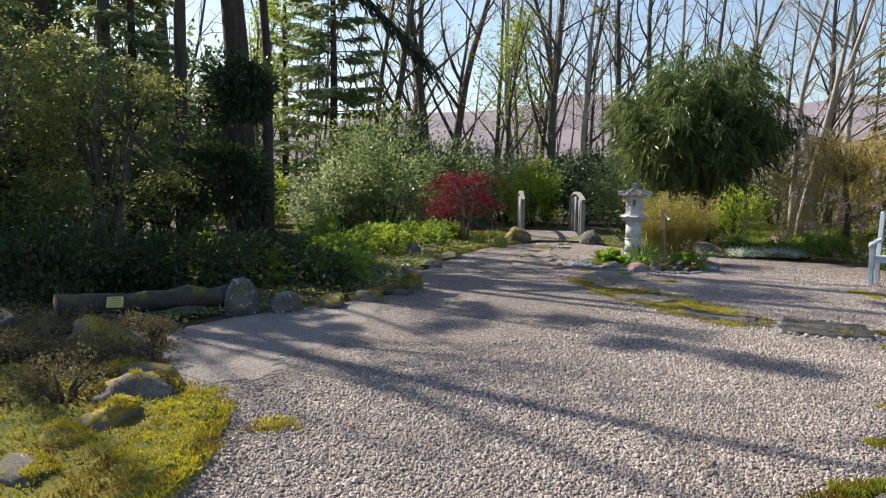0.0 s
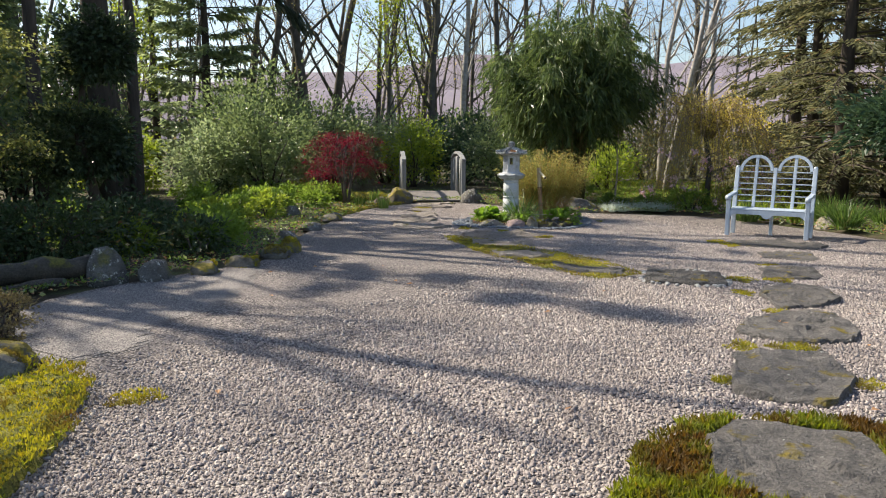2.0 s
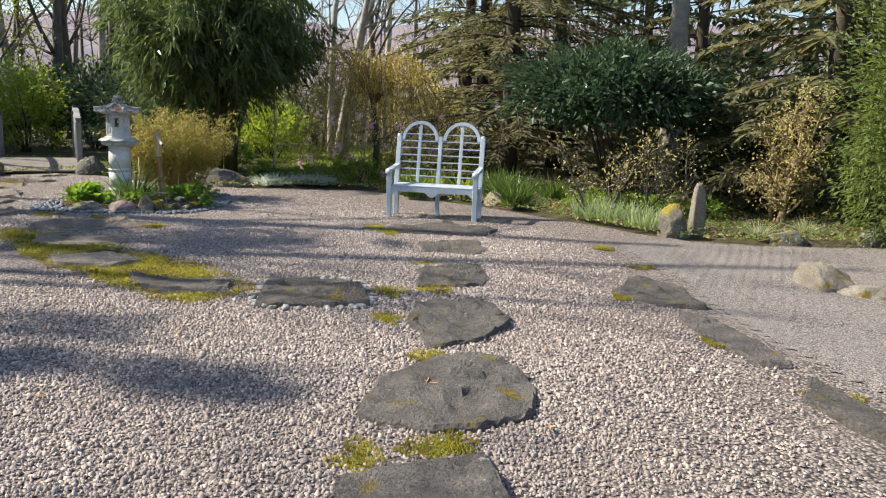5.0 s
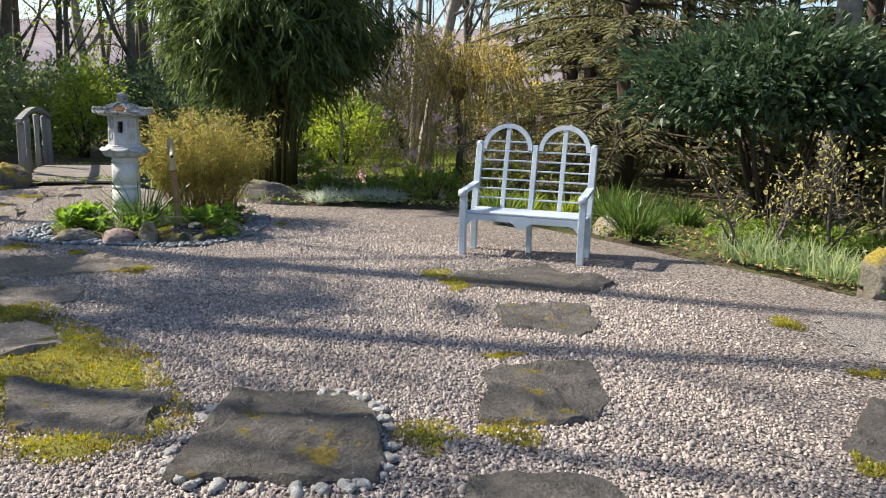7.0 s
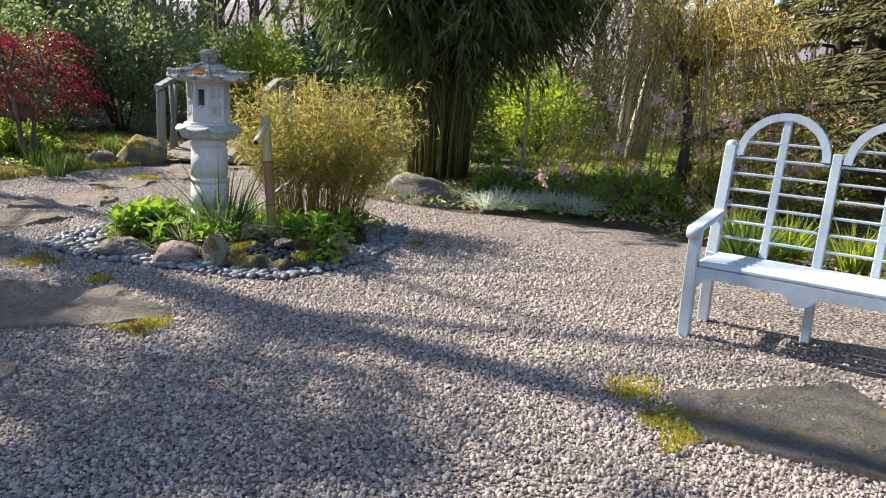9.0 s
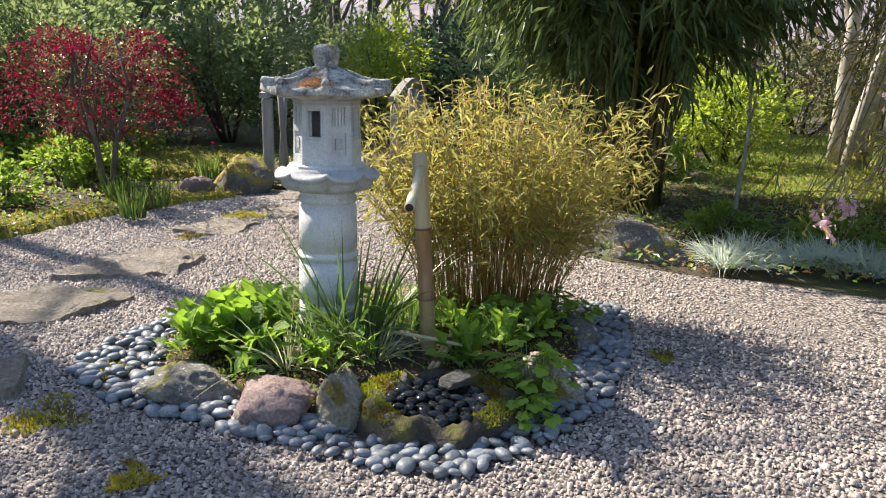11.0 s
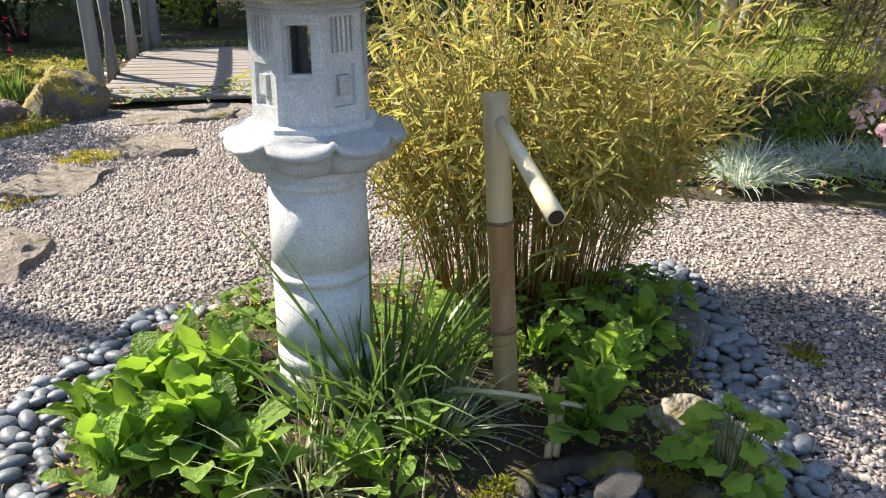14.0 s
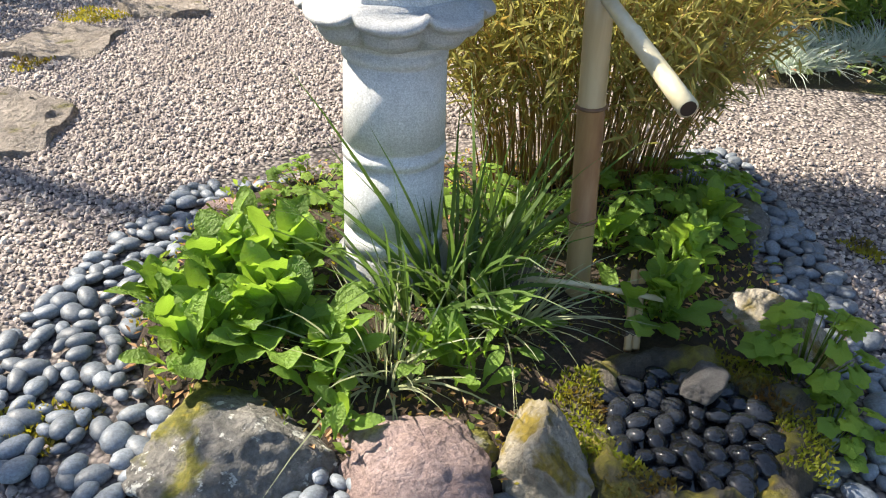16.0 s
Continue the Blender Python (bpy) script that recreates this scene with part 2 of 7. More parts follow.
M["green"] = leaf_mat("fresh_green_leaf", (0.07, 0.125, 0.025), (0.20, 0.29, 0.06), 0.5, 0.45)
M["primrose"] = leaf_mat("primrose_leaf", (0.10, 0.19, 0.035), (0.24, 0.36, 0.07), 0.4, 0.5)
M["mapleleaf"] = leaf_mat("pale_maple_leaf", (0.055, 0.075, 0.025), (0.25, 0.27, 0.09), 0.5, 0.5, (0.22, 0.14, 0.07))
M["redleaf"] = leaf_mat("red_maple_leaf", (0.045, 0.006, 0.011), (0.16, 0.017, 0.026), 0.36, 0.8, (0.25, 0.07, 0.045))
M["pine"] = leaf_mat("pine_needle", (0.09, 0.14, 0.08), (0.27, 0.32, 0.17), 0.5, 0.5)
M["spruce"] = leaf_mat("dark_spruce_needle", (0.014, 0.024, 0.014), (0.04, 0.055, 0.028), 0.2, 0.5)
M["hemlock"] = leaf_mat("olive_conifer_needle", (0.055, 0.062, 0.033), (0.175, 0.178, 0.092), 0.45, 0.6, (0.2, 0.13, 0.06))
M["thuja"] = leaf_mat("bright_thuja_spray", (0.05, 0.09, 0.025), (0.17, 0.22, 0.06), 0.45, 0.5)
M["bambooleaf"] = leaf_mat("bamboo_leaf", (0.025, 0.048, 0.02), (0.12, 0.165, 0.06), 0.38, 0.33, (0.2, 0.24, 0.07))
M["goldbamboo"] = leaf_mat("golden_bamboo_leaf", (0.12, 0.125, 0.035), (0.31, 0.30, 0.10), 0.5, 0.5, (0.50, 0.33, 0.10))
M["grass"] = leaf_mat("strap_leaf", (0.03, 0.07, 0.018), (0.11, 0.18, 0.045), 0.35, 0.38, (0.3, 0.26, 0.12))
M["sedge"] = leaf_mat("variegated_sedge", (0.14, 0.17, 0.07), (0.42, 0.44, 0.28), 0.4, 0.4)
M["fescue"] = leaf_mat("blue_fescue", (0.26, 0.32, 0.275), (0.52, 0.57, 0.5), 0.45, 0.5)
M["iris"] = leaf_mat("iris_blade", (0.16, 0.24, 0.11), (0.36, 0.43, 0.24), 0.4, 0.5)
M["blossom"] = leaf_mat("pink_blossom", (0.5, 0.28, 0.32), (0.75, 0.58, 0.6), 0.4, 0.6)
M["golden"] = leaf_mat("golden_bud_leaf", (0.30, 0.26, 0.06), (0.55, 0.47, 0.13), 0.55, 0.5)
M["budleaf"] = leaf_mat("pale_bud_leaf", (0.28, 0.27, 0.08), (0.5, 0.46, 0.2), 0.5, 0.5)
M["litter"] = leaf_mat("fallen_leaf", (0.22, 0.11, 0.05), (0.5, 0.3, 0.16), 0.2, 0.7)
M["mosstuft"] = leaf_mat("moss_blade", (0.045, 0.07, 0.01), (0.22, 0.25, 0.03), 0.4, 0.6, (0.28, 0.15, 0.04), patch=(0.125, 0.075, 0.02))
M["mossgold"] = leaf_mat("golden_moss_blade", (0.16, 0.17, 0.02), (0.37, 0.345, 0.045), 0.4, 0.6, (0.4, 0.26, 0.03), patch=(0.13, 0.105, 0.025))
M["heather"] = leaf_mat("heather_sprig", (0.055, 0.045, 0.035), (0.15, 0.13, 0.06), 0.3, 0.6, (0.26, 0.24, 0.06))

from mathutils.geometry import delaunay_2d_cdt

# ---- mesh helpers ----
rng = np.random.default_rng(7)


def mesh_object(name, V, F, mat, parent=None, smooth=False, label="", category="", group="", kind=""):
    me = bpy.data.meshes.new(name)
    V = np.asarray(V, dtype=float)
    if isinstance(F, np.ndarray):
        F = F.tolist()
    me.from_pydata(V.tolist(), [], F)
    if smooth:
        me.polygons.foreach_set("use_smooth", [True] * len(me.polygons))
    me.materials.append(mat)
    me.update()
    ob = new(name, me)
    if parent:
        ob.parent = parent
    return tagged(ob, label, category, group, kind)


def part(name, bm, mat, parent, label="", smooth=False):
    me = bpy.data.meshes.new(name)
    bm.to_mesh(me)
    bm.free()
    me.materials.append(mat)
    if smooth:
        me.polygons.foreach_set("use_smooth", [True] * len(me.polygons))
    ob = new(name, me)
    ob.parent = parent
    return tagged(ob, label)


def thing(name, x, y, z, label, category, group="", kind="", turn=0.0):
    ob = new(name)
    ob.matrix_world = pose(x, y, z, 0, 0, turn)
    return tagged(ob, label, category, group, kind)


def joined(parts):
    V, F, n = [], [], 0
    for v, f in parts:
        V.append(np.asarray(v, dtype=float))
        F.extend([[i + n for i in q] for q in f])
        n += len(v)
    return np.concatenate(V), F


def tube(points, radii, n=6):
    """A round limb along points, with its own radius at each."""
    P = np.asarray(points, dtype=float)
    R = np.broadcast_to(np.asarray(radii, dtype=float), (len(P),))
    D = np.gradient(P, axis=0)
    D /= np.linalg.norm(D, axis=1)[:, None] + 1e-9
    ref = np.where(np.abs(D[:, 2:3]) > 0.9, np.array([[1.0, 0, 0]]), np.array([[0, 0, 1.0]]))
    ref = np.broadcast_to(ref[0], D.shape)
    A = np.cross(D, ref)
    A /= np.linalg.norm(A, axis=1)[:, None] + 1e-9
    B = np.cross(D, A)
    a = np.arange(n) * 2 * math.pi / n
    V = P[:, None] + R[:, None, None] * (np.cos(a)[None, :, None] * A[:, None] + np.sin(a)[None, :, None] * B[:, None])
    F = [[i * n + j, i * n + (j + 1) % n, (i + 1) * n + (j + 1) % n, (i + 1) * n + j] for i in range(len(P) - 1) for j in range(n)]
    F += [list(range(n))[::-1], list(range((len(P) - 1) * n, len(P) * n))]
    return V.reshape(-1, 3), F


def lathe(profile, n=24, squash=None):
    """A turned shape: rows of (radius, z)."""
    a = np.arange(n) * 2 * math.pi / n
    V = np.array([[r * math.cos(t), r * math.sin(t), z] for r, z in profile for t in a])
    F = [[i * n + j, i * n + (j + 1) % n, (i + 1) * n + (j + 1) % n, (i + 1) * n + j] for i in range(len(profile) - 1) for j in range(n)]
    F += [list(range(n))[::-1], list(range((len(profile) - 1) * n, len(profile) * n))]
    return V, F


def bevelled_box(sx, sy, sz, bevel=0.006):
    bm = bmesh.new()
    bmesh.ops.create_cube(bm, size=1)
    bmesh.ops.scale(bm, vec=(sx, sy, sz), verts=bm.verts)
    bmesh.ops.bevel(bm, geom=bm.edges[:], offset=bevel, segments=1, affect="EDGES")
    return bm


def box_part(name, parent, mat, centre, size, turn=(0, 0, 0), bevel=0.006, label=""):
    ob = part(name, bevelled_box(*size, bevel), mat, parent, label)
    ob.matrix_basis = pose(*centre, *turn)
    return ob


def rock_mesh(sx, sy, sz, seed, rough=0.28, cuts=3, flat_base=True):
    bm = bmesh.new()
    bmesh.ops.create_icosphere(bm, subdivisions=cuts, radius=1)
    off = Vector((seed * 3.7, seed * 1.3, seed * 7.1))
    pick = random.Random(seed)
    cuts_ = [(Vector((pick.gauss(0, 1), pick.gauss(0, 1), pick.gauss(0, 0.8))).normalized(), pick.uniform(0.62, 0.9)) for _ in range(15)]
    for v in bm.verts:
        for n, far in cuts_:
            over = v.co.dot(n) - far
            if over > 0:
                v.co -= n * over * 0.93
        d = noise.noise(v.co * 1.4 + off) * rough * 0.5 - abs(noise.noise(v.co * 3.1 + off)) * rough * 0.3 + noise.noise(v.co * 8 + off) * rough * 0.26 + noise.noise(v.co * 19 + off) * rough * 0.14
        v.co *= 1.12 + d
        v.co.x, v.co.y, v.co.z = v.co.x * sx, v.co.y * sy, v.co.z * sz
        if flat_base and v.co.z < -0.25 * sz:
            v.co.z = -0.25 * sz
    return bm


def rock(name, x, y, z, sx, sy, sz, mat, label, seed, turn=0.0, category="rock", group="", tilt=0.0, cuts=4, rough=0.32):
    me = bpy.data.meshes.new(name)
    bm = rock_mesh(sx, sy, sz, seed, rough, cuts)
    bm.to_mesh(me)
    bm.free()
    me.materials.append(mat)
    me.polygons.foreach_set("use_smooth", [True] * len(me.polygons))
    ob = new(name, me)
    ob.matrix_world = pose(x, y, z, tilt, 0, turn)
    return tagged(ob, label, category, group)


def smooth_outline(pts, cuts=3, jitter=0.0, seed=0):
    """Rounds a rough outline and roughens it again finely."""
    P = np.array(pts, dtype=float)
    for _ in range(cuts):
        Q = np.roll(P, -1, axis=0)
        P = np.stack([0.8 * P + 0.2 * Q, 0.2 * P + 0.8 * Q], axis=1).reshape(-1, 2)
    if jitter:
        P = np.array([[x + jitter * noise.noise(Vector((x * 7, y * 7, seed))), y + jitter * noise.noise(Vector((x * 7, y * 7, seed + 9)))] for x, y in P])
    return P


def split_outline(pts, seed, step=0.05, rough=0.045):
    """A broken stone edge: straight runs with fine irregular chips."""
    P = np.array(pts, dtype=float)
    out = []
    for p, q in zip(P, np.roll(P, -1, axis=0)):
        n = max(2, int(np.linalg.norm(q - p) / step))
        out += [p + (q - p) * k / n for k in range(n)]
    c = P.mean(axis=0)
    res = []
    for x, y in out:
        d = rough * (1.3 * noise.noise(Vector((x * 4, y * 4, seed))) + 0.7 * noise.noise(Vector((x * 15, y * 15, seed + 3))))
        v = np.array([x, y]) - c
        res.append(c + v * (1 + d / (np.linalg.norm(v) + 0.01)))
    res = np.array(res)
    return 0.5 * res + 0.25 * (np.roll(res, 1, axis=0) + np.roll(res, -1, axis=0))


def slab_mesh(outline, z0, z1, seed, bump=0.05):
    """A split stone slab: chipped sides, and a top that steps in thin layers."""
    c = outline.mean(axis=0)
    lo, hi = outline.min(axis=0), outline.max(axis=0)
    inner = c + (outline - c) * 0.965
    X, Y = np.meshgrid(np.arange(lo[0], hi[0], 0.045), np.arange(lo[1], hi[1], 0.045))
    G = np.stack([X.ravel(), Y.ravel()], axis=1) + rng.uniform(-0.016, 0.016, (X.size, 2))
    G = G[inside(G, c + (outline - c) * 0.93)]
    pts = [Vector(p) for p in np.concatenate([inner, G])]
    n = len(inner)
    co, _, tri, _, _, _ = delaunay_2d_cdt(pts, [(i, (i + 1) % n) for i in range(n)], [], 1, 1e-5)
    turn = 0.7 + 0.3 * seed
    V = []
    for p in co:
        u, w = p.x * math.cos(turn) + p.y * math.sin(turn), -p.x * math.sin(turn) + p.y * math.cos(turn)
        lay = 2.4 * noise.noise(Vector((u * 1.6 + seed, w * 3.0, seed)))
        rise = 0.42 * bump * math.floor(lay + 0.5) + 0.45 * bump * noise.noise(Vector((u * 4, w * 10, seed))) + 0.2 * bump * noise.noise(Vector((u * 20, w * 30, seed)))
        V.append((p.x, p.y, max(0.014 + 0.1 * rise, z1 + rise)))
    F = [list(f) for f in tri]
    b = len(V)
    V += [(x, y, z1 - 0.018 + 0.3 * bump * noise.noise(Vector((x * 9, y * 9, seed)))) for x, y in outline]
    V += [(c[0] + (x - c[0]) * 1.02, c[1] + (y - c[1]) * 1.02, z0) for x, y in outline]
    for i in range(n):
        j = (i + 1) % n
        F += [[i, b + i, b + j, j], [b + i, b + n + i, b + n + j, b + j]]
    return V, F


def inside(P, poly):
    """Which of the points P lie inside the outline."""
    P, poly = np.asarray(P), np.asarray(poly, dtype=float)
    hit = np.zeros(len(P), dtype=bool)
    for (x1, y1), (x2, y2) in zip(poly, np.roll(poly, -1, axis=0)):
        if y1 == y2:
            continue
        cross = ((y1 > P[:, 1]) != (y2 > P[:, 1])) & (P[:, 0] < (x2 - x1) * (P[:, 1] - y1) / (y2 - y1) + x1)
        hit ^= cross
    return hit


def unit(A):
    return A / (np.linalg.norm(A, axis=-1, keepdims=True) + 1e-9)


def leaves(P, D, length, width, flat=0.6):
    """A pointed leaf at each place P, growing along D; flat: how far its face turns up."""
    n = len(P)
    D = unit(D)
    up = unit(np.array([0, 0, 1.0]) * flat + rng.normal(0, 0.5, (n, 3)))
    S = unit(np.cross(D, up))
    N = np.cross(S, D)
    L = (length * rng.uniform(0.6, 1.3, n))[:, None]
    W = (width * rng.uniform(0.7, 1.25, n))[:, None]
    mid = P + 0.45 * L * D
    V = np.stack([P, mid + W * S * 0.5 + 0.15 * W * N, P + L * D - 0.12 * L * np.array([0, 0, 1.0]), mid - W * S * 0.5 + 0.15 * W * N], axis=1).reshape(-1, 3)
    F = np.arange(4 * n).reshape(-1, 4)
    return V, F


def blades(P, D, length, width, droop=0.5, segs=3):
    """Arching grass blades."""
    n = len(P)
    D = unit(D)
    S = unit(np.cross(D, rng.normal(0, 1, (n, 3))))
    L = (length * rng.uniform(0.55, 1.2, n))[:, None]
    dr = droop * rng.uniform(0.3, 1.4, n)[:, None]
    out = D * np.array([1, 1, 0.0])
    rows = []
    for i in range(segs + 1):
        k = i / segs
        C = P + L * (k * D + dr * k * k * (out * 0.6 - np.array([0, 0, 0.75])))
        w = width * (1 - k ** 1.8) + 0.0006
        rows += [C - S * w / 2, C + S * w / 2]
    V = np.stack(rows, axis=1).reshape(-1, 3)
    m = 2 * (segs + 1)
    base = np.arange(n)[:, None, None] * m
    q = np.array([[2 * i, 2 * i + 1, 2 * i + 3, 2 * i + 2] for i in range(segs)])[None]
    return V, (base + q).reshape(-1, 4)


def ball(n):
    return unit(rng.normal(0, 1, (n, 3)))


def clump_points(centre, radii, count, clumps, spread=0.22, shell=0.55, bottom=-0.6):
    """Places for leaves: gathered in clumps through the outer part of an egg shape."""
    c, r = np.array(centre, dtype=float), np.array(radii, dtype=float)
    d = ball(clumps * 3)
    d = d[d[:, 2] > bottom][:clumps]
    k = rng.uniform(shell, 1.0, (len(d), 1))
    centres = d * k
    which = rng.integers(0, len(centres), count)
    P = centres[which] + rng.normal(0, spread, (count, 3)) * rng.uniform(0.4, 1.2, (count, 1))
    return c + P * r, unit(P + rng.normal(0, 0.5, (count, 3)))


def gather(quads):
    V, F, n = [], [], 0
    for v, f in quads:
        V.append(v), F.append(f + n)
        n += len(v)
    return np.concatenate(V), np.concatenate(F)

# ---- the lie of the land ----
GRAVEL = smooth_outline([(-1.25, -4), (-1.2, 3.4), (-1.3, 4.7), (-2.0, 5.5), (-2.65, 7.0), (-2.1, 8.0), (-0.55, 9.5), (-0.35, 12.2), (0.35, 15.0), (1.3, 17.4), (2.0, 18.1), (3.3, 18.3), (4.2, 16.2), (5.0, 15.3),
                         (6.1, 14.75), (7.4, 14.2), (8.1, 11.9), (8.45, 9.9), (8.6, 8.6), (9.2, 7.9), (10.4, 7.2), (14, 6.2), (14, -4)], 2, 0.1)
RAKED_RIGHT = smooth_outline([(7.5, 8.3), (7.15, 7.1), (6.25, 5.75), (5.8, 4.6), (5.4, 3.4), (6.5, 1.0), (13.9, 0.5), (13.9, 6.1), (10.4, 7.1), (9.1, 7.8), (8.4, 8.5)], 2, 0.06)
RAKED_LEFT = smooth_outline([(-1.7, 5.15), (-1.15, 5.5), (-1.3, 6.25), (-0.95, 6.5), (-0.7, 7.6), (-0.62, 9.3), (-2.05, 7.9), (-2.6, 7.0), (-2.3, 5.8)], 2, 0.06)


def height(x, y):
    """The garden round the gravel lies a little higher and is uneven."""
    d = 0.05 * noise.noise(Vector((x * 0.5, y * 0.5, 1))) + 0.03 * noise.noise(Vector((x * 1.7, y * 1.7, 4)))
    return 0.05 + d


def make_ground():
    xs = np.concatenate([[-2500, -600, -150, -60], np.arange(-30, 45.1, 0.5), [70, 160, 600, 2500]])
    ys = np.concatenate([[-2500, -600, -150, -40], np.arange(-12, 48.1, 0.5), [70, 160, 600, 2500]])
    P = np.array([[x, y] for y in ys for x in xs])
    low = inside(P, GRAVEL)
    for dx, dy in ((0.5, 0), (-0.5, 0), (0, 0.5), (0, -0.5), (0.5, 0.5), (-0.5, -0.5), (0.5, -0.5), (-0.5, 0.5)):
        low |= inside(P + (dx, dy), GRAVEL)
    V = [(x, y, -0.03 if l else height(x, y)) for (x, y), l in zip(P, low)]
    n = len(xs)
    F = [[j * n + i, j * n + i + 1, (j + 1) * n + i + 1, (j + 1) * n + i] for j in range(len(ys) - 1) for i in range(n - 1)]
    mesh_object("ground", V, F, M["ground"], smooth=True, label="dark garden soil with grass and moss round the gravel", category="ground", kind="structure")


def flat_sheet(name, outline, z, mat, label, category):
    bm = bmesh.new()
    bm.faces.new([bm.verts.new((x, y, z)) for x, y in outline])
    bmesh.ops.triangulate(bm, faces=bm.faces[:])
    me = bpy.data.meshes.new(name)
    bm.to_mesh(me)
    bm.free()
    me.materials.append(mat)
    return tagged(new(name, me), label, category, "", "structure")


def raked_sheet(name, outline, z, mat, label, turn, pitch=0.11, deep=0.004):
    """Fine grit combed into low parallel ridges."""
    lo, hi = outline.min(axis=0), outline.max(axis=0)
    ca, sa = math.cos(radians(turn)), math.sin(radians(turn))
    R = np.array([[ca, sa], [-sa, ca]])
    local = outline @ R.T
    lo, hi = local.min(axis=0), local.max(axis=0)
    us, vs = np.arange(lo[0], hi[0], 0.12), np.arange(lo[1], hi[1], pitch / 4)
    U, W = np.meshgrid(us, vs)
    P = np.stack([U.ravel(), W.ravel()], axis=1)
    world_p = P @ R
    ok = inside(world_p, outline).reshape(U.shape)
    wob = np.array([0.05 * noise.noise(Vector((a * 0.8, b * 0.8, 3))) for a, b in world_p])
    fade = np.array([max(0.0, min(1.0, 0.65 + 1.6 * noise.noise(Vector((a * 0.45, b * 0.45, 8))))) for a, b in world_p])
    Z = z + deep * fade * np.sin((P[:, 1] + wob) / pitch * 2 * math.pi)
    V = np.column_stack([world_p, Z])
    n = len(us)
    F = [[j * n + i, j * n + i + 1, (j + 1) * n + i + 1, (j + 1) * n + i] for j in range(len(vs) - 1) for i in range(n - 1)
         if ok[j, i] and ok[j, i + 1] and ok[j + 1, i] and ok[j + 1, i + 1]]
    used = sorted({i for f in F for i in f})
    at = {o: k for k, o in enumerate(used)}
    mesh_object(name, V[used], [[at[i] for i in f] for f in F], mat, smooth=True, label=label, category="raked gravel", kind="structure")


make_ground()
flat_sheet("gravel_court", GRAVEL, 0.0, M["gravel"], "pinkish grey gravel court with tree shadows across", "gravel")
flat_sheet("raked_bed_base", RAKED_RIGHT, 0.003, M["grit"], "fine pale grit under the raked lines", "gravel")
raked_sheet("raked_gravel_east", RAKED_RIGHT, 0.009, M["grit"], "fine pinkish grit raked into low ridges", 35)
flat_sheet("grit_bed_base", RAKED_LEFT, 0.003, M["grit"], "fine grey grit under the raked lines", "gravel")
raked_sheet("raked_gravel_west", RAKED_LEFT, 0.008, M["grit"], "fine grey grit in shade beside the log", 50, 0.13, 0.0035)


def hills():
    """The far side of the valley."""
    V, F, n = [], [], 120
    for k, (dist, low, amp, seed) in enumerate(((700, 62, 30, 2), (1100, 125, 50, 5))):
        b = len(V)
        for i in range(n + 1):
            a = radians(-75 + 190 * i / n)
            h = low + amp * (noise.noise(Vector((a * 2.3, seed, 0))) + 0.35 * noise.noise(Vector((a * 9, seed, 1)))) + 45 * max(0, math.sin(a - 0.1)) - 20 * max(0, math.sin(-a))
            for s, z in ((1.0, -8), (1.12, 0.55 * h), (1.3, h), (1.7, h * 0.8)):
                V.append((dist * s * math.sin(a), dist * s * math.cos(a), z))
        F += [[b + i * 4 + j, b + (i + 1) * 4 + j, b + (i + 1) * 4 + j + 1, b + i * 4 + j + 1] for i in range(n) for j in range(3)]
    mesh_object("backdrop_hills", V, F, M["hill"], smooth=True, label="far brown hills across the valley, tinted purple for haze", category="hill", kind="structure")


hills()

